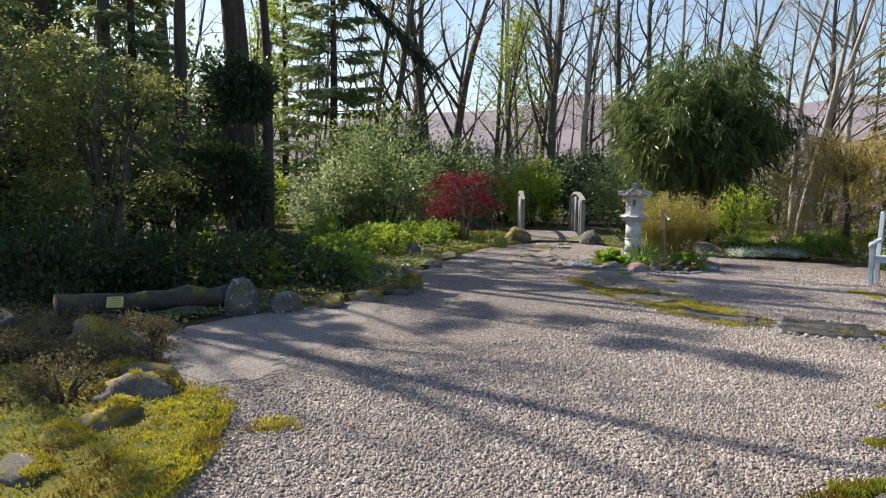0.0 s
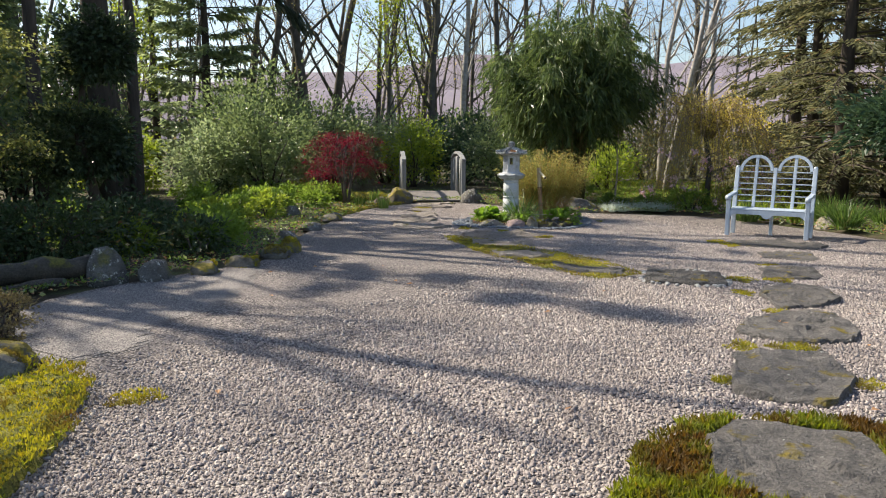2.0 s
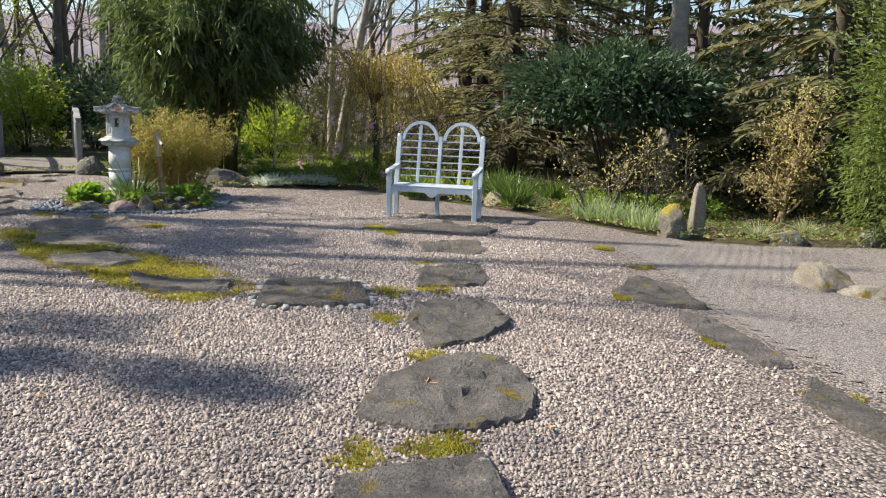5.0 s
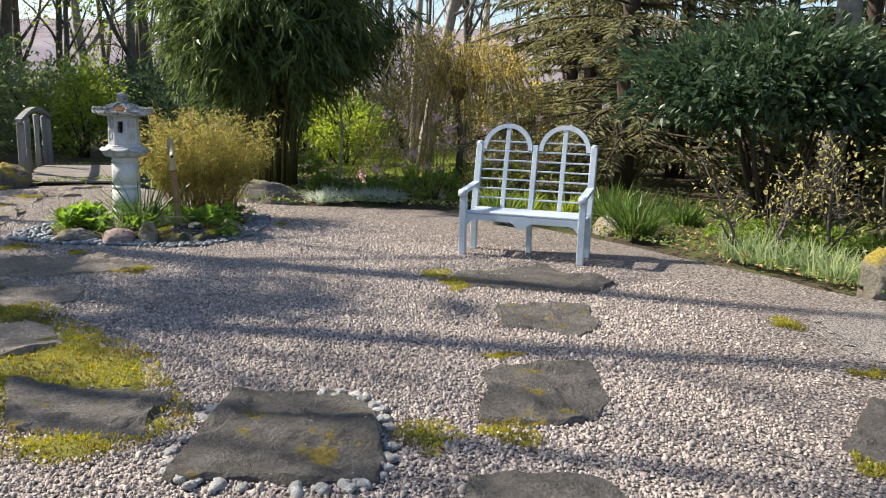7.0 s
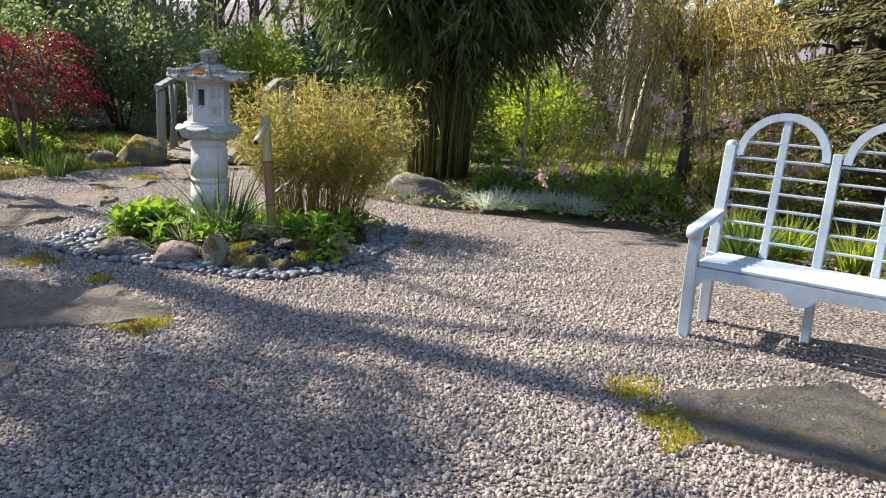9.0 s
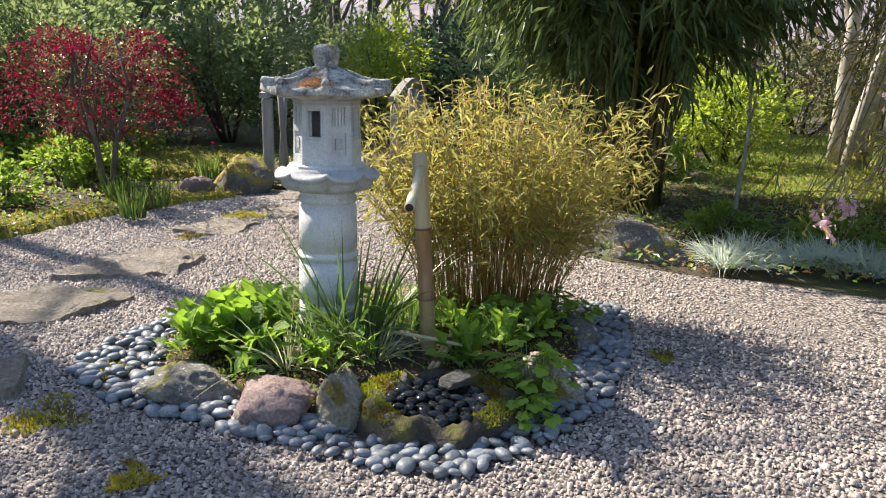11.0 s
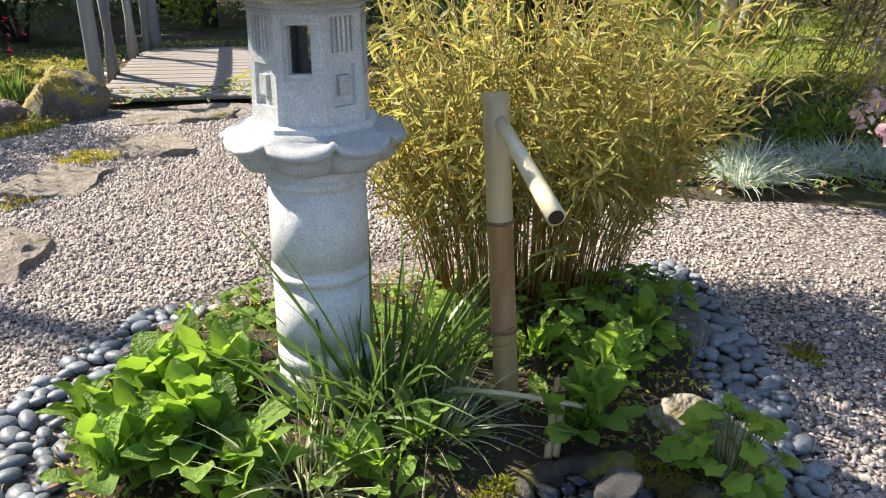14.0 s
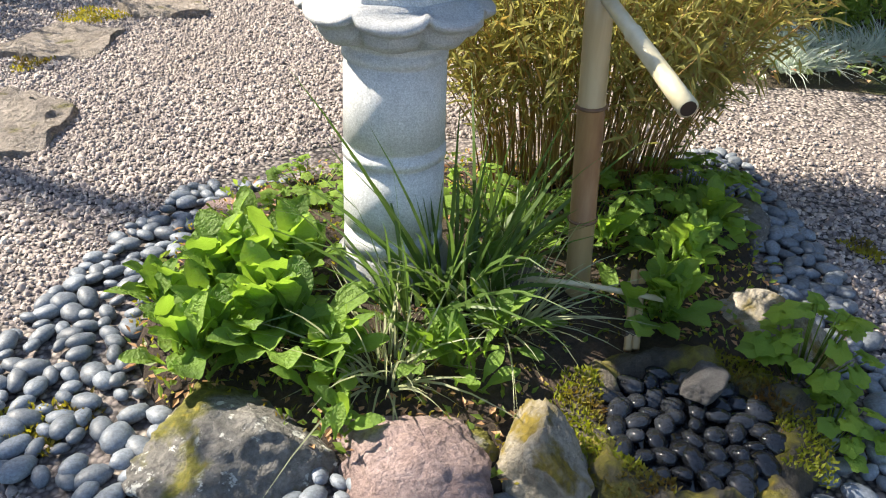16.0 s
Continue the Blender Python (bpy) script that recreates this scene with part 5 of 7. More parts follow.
# red maple, pale maples: thin forking stems under flat layers of small leaves
def layered_maple(name, x, y, label, tall, reach, first, pads, per_pad, leaf, mat, wood, stems=3, thick=0.07):
    top = thing(name, x, y, 0.0, label, "tree")
    S, P, D = [], [], []
    roots = []
    for s in range(stems):
        a = 2 * math.pi * s / stems + rng.uniform(0, 1)
        B = np.array([(0.02 * math.cos(a), 0.02 * math.sin(a), -0.1), (0.1 * reach * math.cos(a), 0.1 * reach * math.sin(a), tall * 0.3), (0.28 * reach * math.cos(a + 0.3), 0.28 * reach * math.sin(a + 0.3), tall * 0.6), (0.2 * reach * math.cos(a + 0.8), 0.2 * reach * math.sin(a + 0.8), tall * 0.92)])
        roots.append(B)
        mesh_object("stem", *tube(B, 0.022 * tall * np.array([1.0, 0.75, 0.5, 0.2]), 7), wood, top, True)
    for k in range(pads):
        a, u = rng.uniform(0, 2 * math.pi), rng.uniform(first, 1.0)
        far = reach * math.sqrt(rng.uniform(0.05, 1.0)) * (1.0 - 0.55 * max(0, u - 0.55))
        c = np.array([far * math.cos(a), far * math.sin(a), tall * u - 0.12 * far])
        B = roots[k % stems]
        b = B[1 + (k % 2)]
        m = (b + c) / 2 + np.array([0, 0, 0.12 * tall * rng.uniform(0, 1)])
        S.append(tube([b, m, c], 0.011 * tall * np.array([0.5, 0.3, 0.1]), 4))
        w = reach * rng.uniform(0.11, 0.24)
        q = rng.normal(0, 1, (per_pad, 3)) * np.array([w, w, w * thick * 3])
        q[:, 2] -= 0.35 * (q[:, 0] ** 2 + q[:, 1] ** 2) / max(w, 0.1)
        P.append(c + q)
        D.append(q * (1, 1, 0.3) + rng.normal(0, 0.1, q.shape) - (0, 0, 0.05))
    for v, f in S:
        mesh_object("branch", v, f, wood, top, True)
    P, D = np.concatenate(P), np.concatenate(D)
    V, F = leaves(P, D, leaf, leaf * 0.6, 1.4)
    tagged(mesh_object("crown", V, F, mat, top), kind="stuff")


layered_maple("red_maple", 0.5, 17.5, "small crimson-leaved Japanese maple", 1.75, 0.98, 0.48, 40, 150, 0.042, M["redleaf"], M["bark_grey"])
layered_maple("japanese_maple", -4.5, 10.3, "Japanese maple with pale yellow-green new leaves", 3.3, 1.25, 0.42, 34, 210, 0.06, M["mapleleaf"], M["bark_grey"])
layered_maple("japanese_maple", -5.9, 9.4, "Japanese maple with pale yellow-green new leaves", 3.4, 1.6, 0.4, 34, 210, 0.062, M["mapleleaf"], M["bark_grey"])
layered_maple("japanese_maple", -6.9, 11.4, "Japanese maple with pale yellow-green new leaves", 4.0, 1.7, 0.4, 34, 210, 0.065, M["mapleleaf"], M["bark_grey"])


def cloud_pine():
    top = thing("cloud_pruned_tree", -3.3, 11.5, 0.0, "dark evergreen pruned into rounded clouds", "tree")
    mesh_object("trunk", *tube([(0, 0, -0.1), (0.1, 0.05, 0.7), (-0.05, 0, 1.5), (0.1, 0, 2.6)], [0.09, 0.08, 0.06, 0.03], 8), M["bark"], top, True)
    for c, r, n in (((0.0, 0, 1.35), (0.82, 0.75, 0.6), 9000), ((0.2, 0.1, 2.7), (0.58, 0.52, 0.52), 6000)):
        P, D = clump_points(c, r, n, 110, 0.16, 0.45, -0.8)
        V, F = leaves(P, D, 0.085, 0.045, 0.6)
        mesh_object("leaf_cloud", V, F, M["plum_dark"], top)
    P, D = clump_points((-0.1, 0, 1.88), (0.6, 0.5, 0.07), 420, 30)
    V, F = leaves(P, D, 0.06, 0.03, 0.7)
    tagged(mesh_object("new_foliage", V, F, M["mapleleaf"], top, label="pale new leaves"), kind="stuff")


cloud_pine()
for x, y, r, mat, lab, n, lf in [(-4.7, 8.9, (1.5, 0.9, 0.55), "azalea", "low spreading dark green azalea bush", 4200, 0.05), (-3.2, 9.5, (1.1, 0.8, 0.5), "azalea", "low spreading dark green azalea bush", 3200, 0.05), (-6.6, 8.2, (1.2, 1.0, 0.5), "azalea", "low spreading dark green azalea bush", 2600, 0.05),
                                 (-2.4, 10.6, (0.8, 0.6, 0.4), "azalea", "small bronze and green azalea", 1800, 0.05), (-5.9, 11.5, (1.2, 1.0, 0.9), "holly", "dense dark evergreen shrub", 3000, 0.06), (-7.8, 10.5, (1.4, 1.2, 1.3), "holly", "dark evergreen shrub under trees", 3000, 0.07)]:
    shrub("dark_shrub", x, y, r, M[mat], lab, int(n * 1.5), lf * 1.5, 100, lift=r[2] * 0.7, shell=0.35)

# low planting between the court and the wood, on the maple's side
for k in range(60):
    u = rng.uniform()
    y = 9.8 + 11 * u
    edge = np.interp(y, [9.5, 12.2, 15, 17.4, 21], [-0.9, -0.75, -0.1, 0.5, 1.0])
    x = edge - 0.3 - rng.uniform(0, 1) ** 1.3 * (3.2 + 2 * u)
    if (x - 0.5) ** 2 + (y - 17.5) ** 2 < 0.25:
        continue
    mat, lab = [("green", "clump of fresh green perennial leaves"), ("spring", "low yellow-green spurge in flower"), ("green", "low green leafy herb cushion"), ("green", "green mounded groundcover plant"), ("azalea", "low dark heather mound")][int(rng.integers(0, 5))]
    s = rng.uniform(0.22, 0.45)
    shrub("border_plant", x, y, (s, s, s * 0.7), M[mat], lab, 700, 0.085, 34, 5, z=0.04, category="perennial", group="border planting", lift=s * 0.45)
for k in range(12):
    tuft("daffodil_leaves", rng.uniform(-2.2, 1.4), rng.uniform(15.5, 19.5), M["grass"], "clump of upright green bulb leaves", 70, 0.32, 0.014, 0.1, 0.35, 0.25, z=0.05, category="bulb leaves", group="bulbs in the border")

# weeping cherry with flowers at its twig ends
def weeping_cherry():
    top = thing("weeping_cherry", 8.35, 15.9, 0.0, "weeping cherry of bare golden twigs with pink blossom", "tree")
    mesh_object("trunk", *tube([(0, 0, -0.1), (0.05, 0, 0.9), (-0.05, 0.1, 1.7)], [0.07, 0.055, 0.04], 8), M["bark_grey"], top, True)
    T, ends, along = [], [], []
    for k in range(95):
        a = rng.uniform(0, 2 * math.pi)
        R, h = rng.uniform(0.7, 2.1), rng.uniform(1.9, 2.5)
        ts = np.linspace(0, 1, 7)
        fall = rng.uniform(0.35, 1.05) * h
        P = np.array([[math.cos(a) * R * q ** 0.8, math.sin(a) * R * q ** 0.8, 1.5 + (h - 1.5) * math.sin(math.pi * min(1, q * 1.2) / 1.0) - max(0, q - 0.4) ** 1.6 * fall * 2.0] for q in ts])
        P[1:] += np.cumsum(rng.normal(0, 0.07, (6, 3)), axis=0) * (1, 1, 0.5)
        P[:, 2] = np.maximum(P[:, 2], 0.12)
        T.append(tube(P, 0.012 * np.linspace(1, 0.35, 7), 4))
        along.append(P[2:])
        for _ in range(6):
            j = rng.integers(1, 6)
            E2, _ = limb(P[j], unit(np.array([0.5 * math.cos(a), 0.5 * math.sin(a), -0.35]) + rng.normal(0, 0.7, 3)), rng.uniform(0.2, 0.6), 0.004, 0.4, 3, -0.5)
            E2[:, 2] = np.maximum(E2[:, 2], 0.1)
            T.append(tube(E2, [0.006, 0.005, 0.004, 0.003], 3))
            along.append(E2)
            if E2[-1][1] < 0.2:
                ends.append(E2[-1])
    tagged(mesh_object("twig_mass", *joined(T), M["twig"], top, True), kind="stuff")
    P = np.concatenate(along)
    P = P[rng.integers(0, len(P), 15000)] + rng.normal(0, 0.08, (15000, 3))
    V, F = leaves(P, rng.normal(0, 0.5, P.shape) - (0, 0, 0.6), 0.05, 0.016, 0.3)
    tagged(mesh_object("young_foliage", V, F, M["golden"], top), kind="stuff")
    E = np.array(ends)
    E = E[E[:, 2] < 1.3]
    E = E[rng.integers(0, len(E), 60)]
    P = np.repeat(E, 16, axis=0) + rng.normal(0, 0.035, (len(E) * 16, 3))
    V, F = leaves(P, rng.normal(0, 1, P.shape), 0.055, 0.045, 0.2)
    mesh_object("blossom", V, F, M["blossom"], top)


weeping_cherry()

# the far border: laurel dome, budding shrubs, iris, tufts
shrub("laurel", 10.9, 11.9, (1.8, 1.5, 0.8), M["laurel"], "large rounded dark laurel with glossy leaves", 13000, 0.15, 170, 9, lift=1.7, spread=0.17, shell=0.45, slim=0.42, lower=-0.5)
bare_tree("budding_shrub", 11.4, 9.0, 2.0, 0.03, M["twig"], "open shrub with yellow-green opening buds", forks=13, first=0.1, twigs=9, spread=1.3, crown=M["budleaf"], crown_n=1500, leaf=0.055, stems=3)
bare_tree("budding_shrub", 9.3, 10.3, 1.25, 0.022, M["bark_grey"], "small upright shrub with pale buds", forks=9, first=0.2, twigs=5, spread=0.6, crown=M["budleaf"], crown_n=320, leaf=0.05, stems=3)
bare_tree("budding_shrub", 10.1, 9.8, 1.35, 0.022, M["bark_grey"], "small upright shrub with pale buds", forks=9, first=0.2, twigs=5, spread=0.5, crown=M["budleaf"], crown_n=420, leaf=0.055, stems=3)
for x, y, n, L in ((8.55, 11.45, 240, 0.62), (8.75, 12.1, 200, 0.65), (7.6, 12.9, 160, 0.55), (9.0, 12.7, 200, 0.6), (9.6, 11.9, 160, 0.5)):
    tuft("strap_leaf_clump", x, y, M["grass"], "dark green clump of arching strap leaves", n, L, 0.02, 0.16, 0.7, 0.45, z=0.04, category="strap leaf plant", group="strap leaf clumps")
for x, y in ((8.02, 13.0), (8.35, 12.6), (7.75, 13.4)):
    tuft("daylily", x, y, M["spring"], "bright yellow-green fountain of blades", 150, 0.5, 0.018, 0.1, 0.6, 0.5, z=0.04, category="daylily", group="daylilies behind the bench")
for k in range(7):
    u = k / 6
    tuft("iris_clump", 8.75 + 0.3 * u + rng.normal(0, 0.03), 10.2 - 1.25 * u, M["iris"], "pale green upright iris blades", 70, 0.38, 0.016, 0.13, 0.55, 0.35, z=0.02, category="iris", group="iris clumps")
for k in range(15):
    u = rng.uniform()
    tuft("blue_fescue", 5.75 + 1.35 * u + rng.normal(0, 0.05), 15.15 - 0.35 * u + rng.uniform(0, 0.45), M["fescue"], "silvery blue-green grass tuft", 150, 0.3, 0.008, 0.07, 1.5, 0.6, z=0.03, category="grass tuft", group="blue fescue edging")
for x, y, s in ((7.5, 14.95, 0.5), (6.9, 15.6, 0.35), (6.2, 16.0, 0.3), (7.9, 15.4, 0.4)):
    shrub("border_plant", x, y, (s, s * 0.8, s * 0.55), M["green"], "bright green mounded perennial", 1100, 0.06, 40, 5, z=0.04, category="perennial", group="border planting", lift=s * 0.4)
for x, y in ((9.75, 8.15), (10.6, 8.1)):
    tuft("pale_sedge", x, y, M["sedge"], "pale arching sedge tussock", 220, 0.32, 0.007, 0.08, 1.0, 0.7, z=0.02, category="grass tuft", group="pale sedges")
for k in range(16):
    u = rng.uniform()
    shrub("border_plant", 8.9 + 2.4 * u, 10.2 - 1.2 * u + rng.uniform(0, 1.6), (0.28, 0.25, 0.14), M["green"], "low green groundcover plant", 260, 0.06, 24, 4, z=0.03, category="perennial", group="border planting", lift=0.1)
for k in range(22):
    x, y = rng.uniform(5.5, 12.5), rng.uniform(16.5, 21.5)
    if x > 7.0 and y > 17.2:
        continue
    shrub("border_plant", x, y, (0.4, 0.4, 0.25), M["spring" if k % 3 == 0 else "green"], "low green woodland groundcover plants", 420, 0.11, 24, 4, z=0.03, category="perennial", group="border planting", lift=0.16)


# seedlings and dead leaves cover the soil of the borders
def border_cover(name, mat, label, count, size, flat, rise):
    Q = rng.uniform((-9, 2), (14, 22), (count * 4, 2))
    near = np.zeros(len(Q), dtype=bool)
    for d in np.linspace(0, 2 * math.pi, 13)[:-1]:
        for r in (1.2, 2.6, 4.0):
            near |= inside(Q + (r * math.cos(d), r * math.sin(d)), GRAVEL)
    Q = Q[near & ~inside(Q, GRAVEL) & ~((Q[:, 0] < 0) & (Q[:, 1] < 7.2))][:count]
    P = np.column_stack([Q, [height(x, y) + 0.01 for x, y in Q]])
    D = rng.normal(0, 0.7, P.shape) * (1, 1, 0.3) + (0, 0, rise)
    V, F = leaves(P, D, size, size * 0.5, flat)
    mesh_object(name, V, F, M[mat], None, False, label, "groundcover", "", "stuff")


border_cover("seedling_cover", "green", "fresh green seedlings over the border soil", 15000, 0.055, 0.8, 0.6)
border_cover("leaf_litter", "litter", "dry brown leaf litter on the border soil", 9000, 0.06, 2.0, 0.1)
border_cover("ivy_cover", "holly", "dark green creeping groundcover in the borders", 12000, 0.075, 1.5, 0.25)

# ---- stepping stones ----
SLABS = [("slab", [(1.72, 2.92), (1.95, 3.39), (2.24, 3.57), (2.73, 3.3), (2.62, 3.0), (2.5, 2.72), (2.22, 2.5), (1.9, 2.65)], 0.05),
         ("slab", [(2.4, 3.97), (2.89, 4.85), (3.49, 4.72), (3.32, 4.2), (3.14, 3.9), (2.8, 3.68)], 0.055), ("slab", [(3.15, 5.3), (3.45, 5.7), (3.9, 5.85), (4.22, 5.65), (4.15, 5.2), (3.9, 4.92), (3.4, 5.0)], 0.06),
         ("slab", [(4.12, 6.61), (4.45, 7.04), (4.89, 6.8), (4.83, 6.34), (4.35, 6.05), (4.0, 6.05)], 0.055), ("slab", [(4.68, 7.5), (5.01, 8.1), (5.66, 8.06), (5.42, 7.5), (5.14, 7.32)], 0.05),
         ("slab", [(5.51, 8.83), (5.72, 9.37), (6.34, 9.12), (6.2, 8.75), (5.87, 8.47)], 0.05), ("slab", [(5.82, 10.4), (6.75, 10.45), (7.0, 9.65), (6.57, 9.4), (5.8, 9.9)], 0.03),
         ("slab", [(3.73, 8.26), (4.34, 7.9), (4.1, 7.09), (3.32, 7.4)], 0.06), ("slab", [(2.71, 8.68), (3.45, 8.3), (3.28, 7.8), (2.74, 8.07)], 0.045), ("slab_warm", [(2.2, 9.9), (2.79, 9.78), (2.95, 9.22), (2.63, 9.05), (2.25, 9.3)], 0.045),
         ("slab_warm", [(2.2, 11.05), (3.02, 10.63), (2.92, 10.27), (2.49, 10.25), (2.1, 10.5)], 0.03), ("slab_warm", [(2.2, 12.05), (3.05, 11.84), (3.5, 11.45), (3.2, 11.22), (2.5, 11.2), (2.1, 11.5)], 0.04),
         ("slab", [(6.05, 6.72), (6.7, 7.1), (6.72, 6.6), (6.35, 6.0), (6.1, 6.2)], 0.045), ("slab", [(6.2, 5.86), (6.02, 5.3), (5.75, 4.86), (5.58, 4.95), (5.76, 5.59), (6.0, 5.95)], 0.045), ("slab", [(5.66, 4.7), (5.5, 4.1), (5.2, 3.5), (5.05, 3.6), (5.3, 4.5)], 0.04),
         ("slab_warm", [(1.44, 14.4), (1.51, 15.15), (1.93, 15.35), (2.24, 15.1), (2.17, 14.62)], 0.035), ("slab_warm", [(1.2, 14.1), (1.92, 14.3), (2.13, 14.12), (2.05, 13.94), (1.86, 13.6), (1.3, 13.5)], 0.035),
         ("slab_warm", [(1.62, 15.9), (1.9, 16.45), (2.35, 16.3), (2.2, 15.75)], 0.03), ("slab_warm", [(2.13, 17.05), (2.64, 17.25), (2.8, 16.55), (2.33, 16.53)], 0.03), ("slab_warm", [(2.15, 17.95), (3.1, 17.95), (3.0, 17.55), (2.2, 17.45)], 0.035),
         ("slab_warm", [(1.2, 13.25), (2.05, 13.1), (2.17, 12.75), (1.8, 12.5), (1.2, 12.65)], 0.035)]
for i, (mat, pts, h) in enumerate(SLABS):
    pts = split_outline(pts, i)
    ob = mesh_object("stepping_stone", *slab_mesh(pts, -0.03, 0.6 * h, i), M[mat])
    tagged(ob, "flat grey slate stepping stone set in gravel" if mat == "slab" else "flat buff stepping stone with mossy edges", "stepping stone", "stepping stones")


# ---- moss ----
def moss_patch(outline, label, tall=0.03, blade_count=2500, blade=0.03, seed=0, lay=0.012, tips="mossgold"):
    """A cushion of moss: a low lumpy sheet under short blades."""
    o = smooth_outline(outline, 2, 0.12, seed)
    lo, hi = o.min(axis=0), o.max(axis=0)
    step = max(0.035, (hi - lo).max() / 55)
    xs, ys = np.arange(lo[0], hi[0] + step, step), np.arange(lo[1], hi[1] + step, step)
    X, Y = np.meshgrid(xs, ys)
    P = np.stack([X.ravel(), Y.ravel()], axis=1)
    ok = inside(P, o)
    near = np.ones(len(P), dtype=bool)
    for d in ((step * 1.6, 0), (-step * 1.6, 0), (0, step * 1.6), (0, -step * 1.6)):
        near &= inside(P + d, o)
    Z = np.array([lay + (tall * (0.55 + 0.9 * noise.noise(Vector((x * 9, y * 9, seed)))) if n else -lay - 0.01) for (x, y), n in zip(P, near)])
    for k_, (_, pts, _) in enumerate(SLABS):
        Z[inside(P, split_outline(pts, k_))] = -0.02
    n = len(xs)
    F = [[j * n + i, j * n + i + 1, (j + 1) * n + i + 1, (j + 1) * n + i] for j in range(len(ys) - 1) for i in range(n - 1) if ok[j * n + i] or ok[j * n + i + 1] or ok[(j + 1) * n + i] or ok[(j + 1) * n + i + 1]]
    top = mesh_object("moss_patch", np.column_stack([P, Z]), F, M["moss"], None, True, label, "moss")
    Q = rng.uniform(lo, hi, (blade_count * 3, 2))
    Q = Q[inside(Q, o)]
    for k_, (_, pts, _) in enumerate(SLABS):
        Q = Q[~inside(Q, split_outline(pts, k_))]
    Q = Q[:blade_count]
    zq = np.array([lay + tall * (0.4 + 0.8 * noise.noise(Vector((x * 9, y * 9, seed)))) for x, y in Q])
    B = np.column_stack([Q, zq])
    V, F = leaves(B, rng.normal(0, 0.45, B.shape) + (0, 0, 1), blade, 0.006 + blade * 0.1, 0.1)
    tagged(mesh_object("moss_nap", V, F, M[tips], top), kind="stuff")


moss_patch([(1.17, 2.73), (1.7, 3.5), (2.03, 3.62), (2.64, 3.58), (2.96, 3.26), (2.84, 2.79), (2.6, 2.4), (2.44, 2.0), (1.6, 1.9), (1.15, 2.3)], "shaggy green and rust moss round a stepping stone", 0.028, 12000, 0.055, 1, 0.006, "mosstuft")
moss_patch([(1.8, 11.6), (2.3, 11.2), (2.95, 9.9), (3.42, 8.7), (3.6, 7.9), (2.8, 7.55), (2.55, 8.4), (2.1, 9.5), (1.9, 10.6)], "golden green moss between the stepping stones", 0.022, 7000, 0.028, 2)
moss_patch([(-1.75, 5.0), (-1.32, 4.85), (-1.1, 3.8), (-1.15, 3.2), (-1.1, 1.5), (-4.8, 1.5), (-5.0, 5.2), (-2.6, 5.6)], "mottled green and rusty moss on the bank", 0.05, 26000, 0.035, 3, 0.07, "mosstuft")
moss_patch([(-1.7, 4.95), (-1.34, 4.8), (-1.1, 3.8), (-1.15, 3.2), (-1.1, 1.5), (-1.7, 1.5), (-1.62, 3.0), (-1.6, 4.0)], "golden green moss along the gravel's edge", 0.05, 7000, 0.032, 8, 0.08)
moss_patch([(0.25, 15.2), (0.9, 16.2), (1.5, 17.2), (1.9, 17.7), (1.2, 17.7), (0.4, 16.6), (-0.2, 15.5)], "golden moss along the border's edge", 0.05, 2500, 0.03, 4, 0.03)
moss_patch([(-0.4, 18.6), (1.5, 18.5), (1.7, 20.5), (-0.5, 21)], "sunlit mossy lawn behind the maple", 0.06, 2500, 0.05, 5, 0.06)
moss_patch([(7.3, 17.6), (8.8, 17.1), (11.4, 19.2), (13.6, 23.5), (13.0, 26.5), (10.4, 26.0), (8.0, 22.0), (7.0, 19.5)], "sunlit green lawn beyond the border", 0.05, 16000, 0.07, 6, 0.06, "green")
for i, (x, y, s) in enumerate([(4.42, 7.45, 0.16), (4.05, 6.75, 0.12), (4.75, 7.35, 0.16), (5.75, 10.0, 0.22), (5.72, 10.4, 0.14), (6.05, 6.55, 0.1), (5.75, 5.4, 0.1), (5.45, 4.4, 0.14), (3.0, 4.95, 0.14), (3.4, 4.9, 0.2), (2.5, 4.2, 0.12), (3.3, 4.0, 0.1), (3.35, 11.25, 0.16), (2.35, 12.6, 0.18), (2.45, 13.0, 0.12),
                               (5.2, 8.3, 0.1), (5.0, 13.35, 0.08), (-0.95, 4.4, 0.2), (1.9, 15.9, 0.2), (2.1, 16.6, 0.2), (2.9, 12.15, 0.12), (3.9, 5.95, 0.1), (7.4, 8.35, 0.16), (7.05, 7.35, 0.12)]):
    a = np.linspace(0, 2 * math.pi, 9)[:-1]
    moss_patch([(x + s * math.cos(t) * rng.uniform(0.6, 1.3), y + s * math.sin(t) * rng.uniform(0.6, 1.3)) for t in a], "small patch of yellow-green moss in the gravel", 0.012, int(2600 * s), 0.025, 10 + i, 0.004)

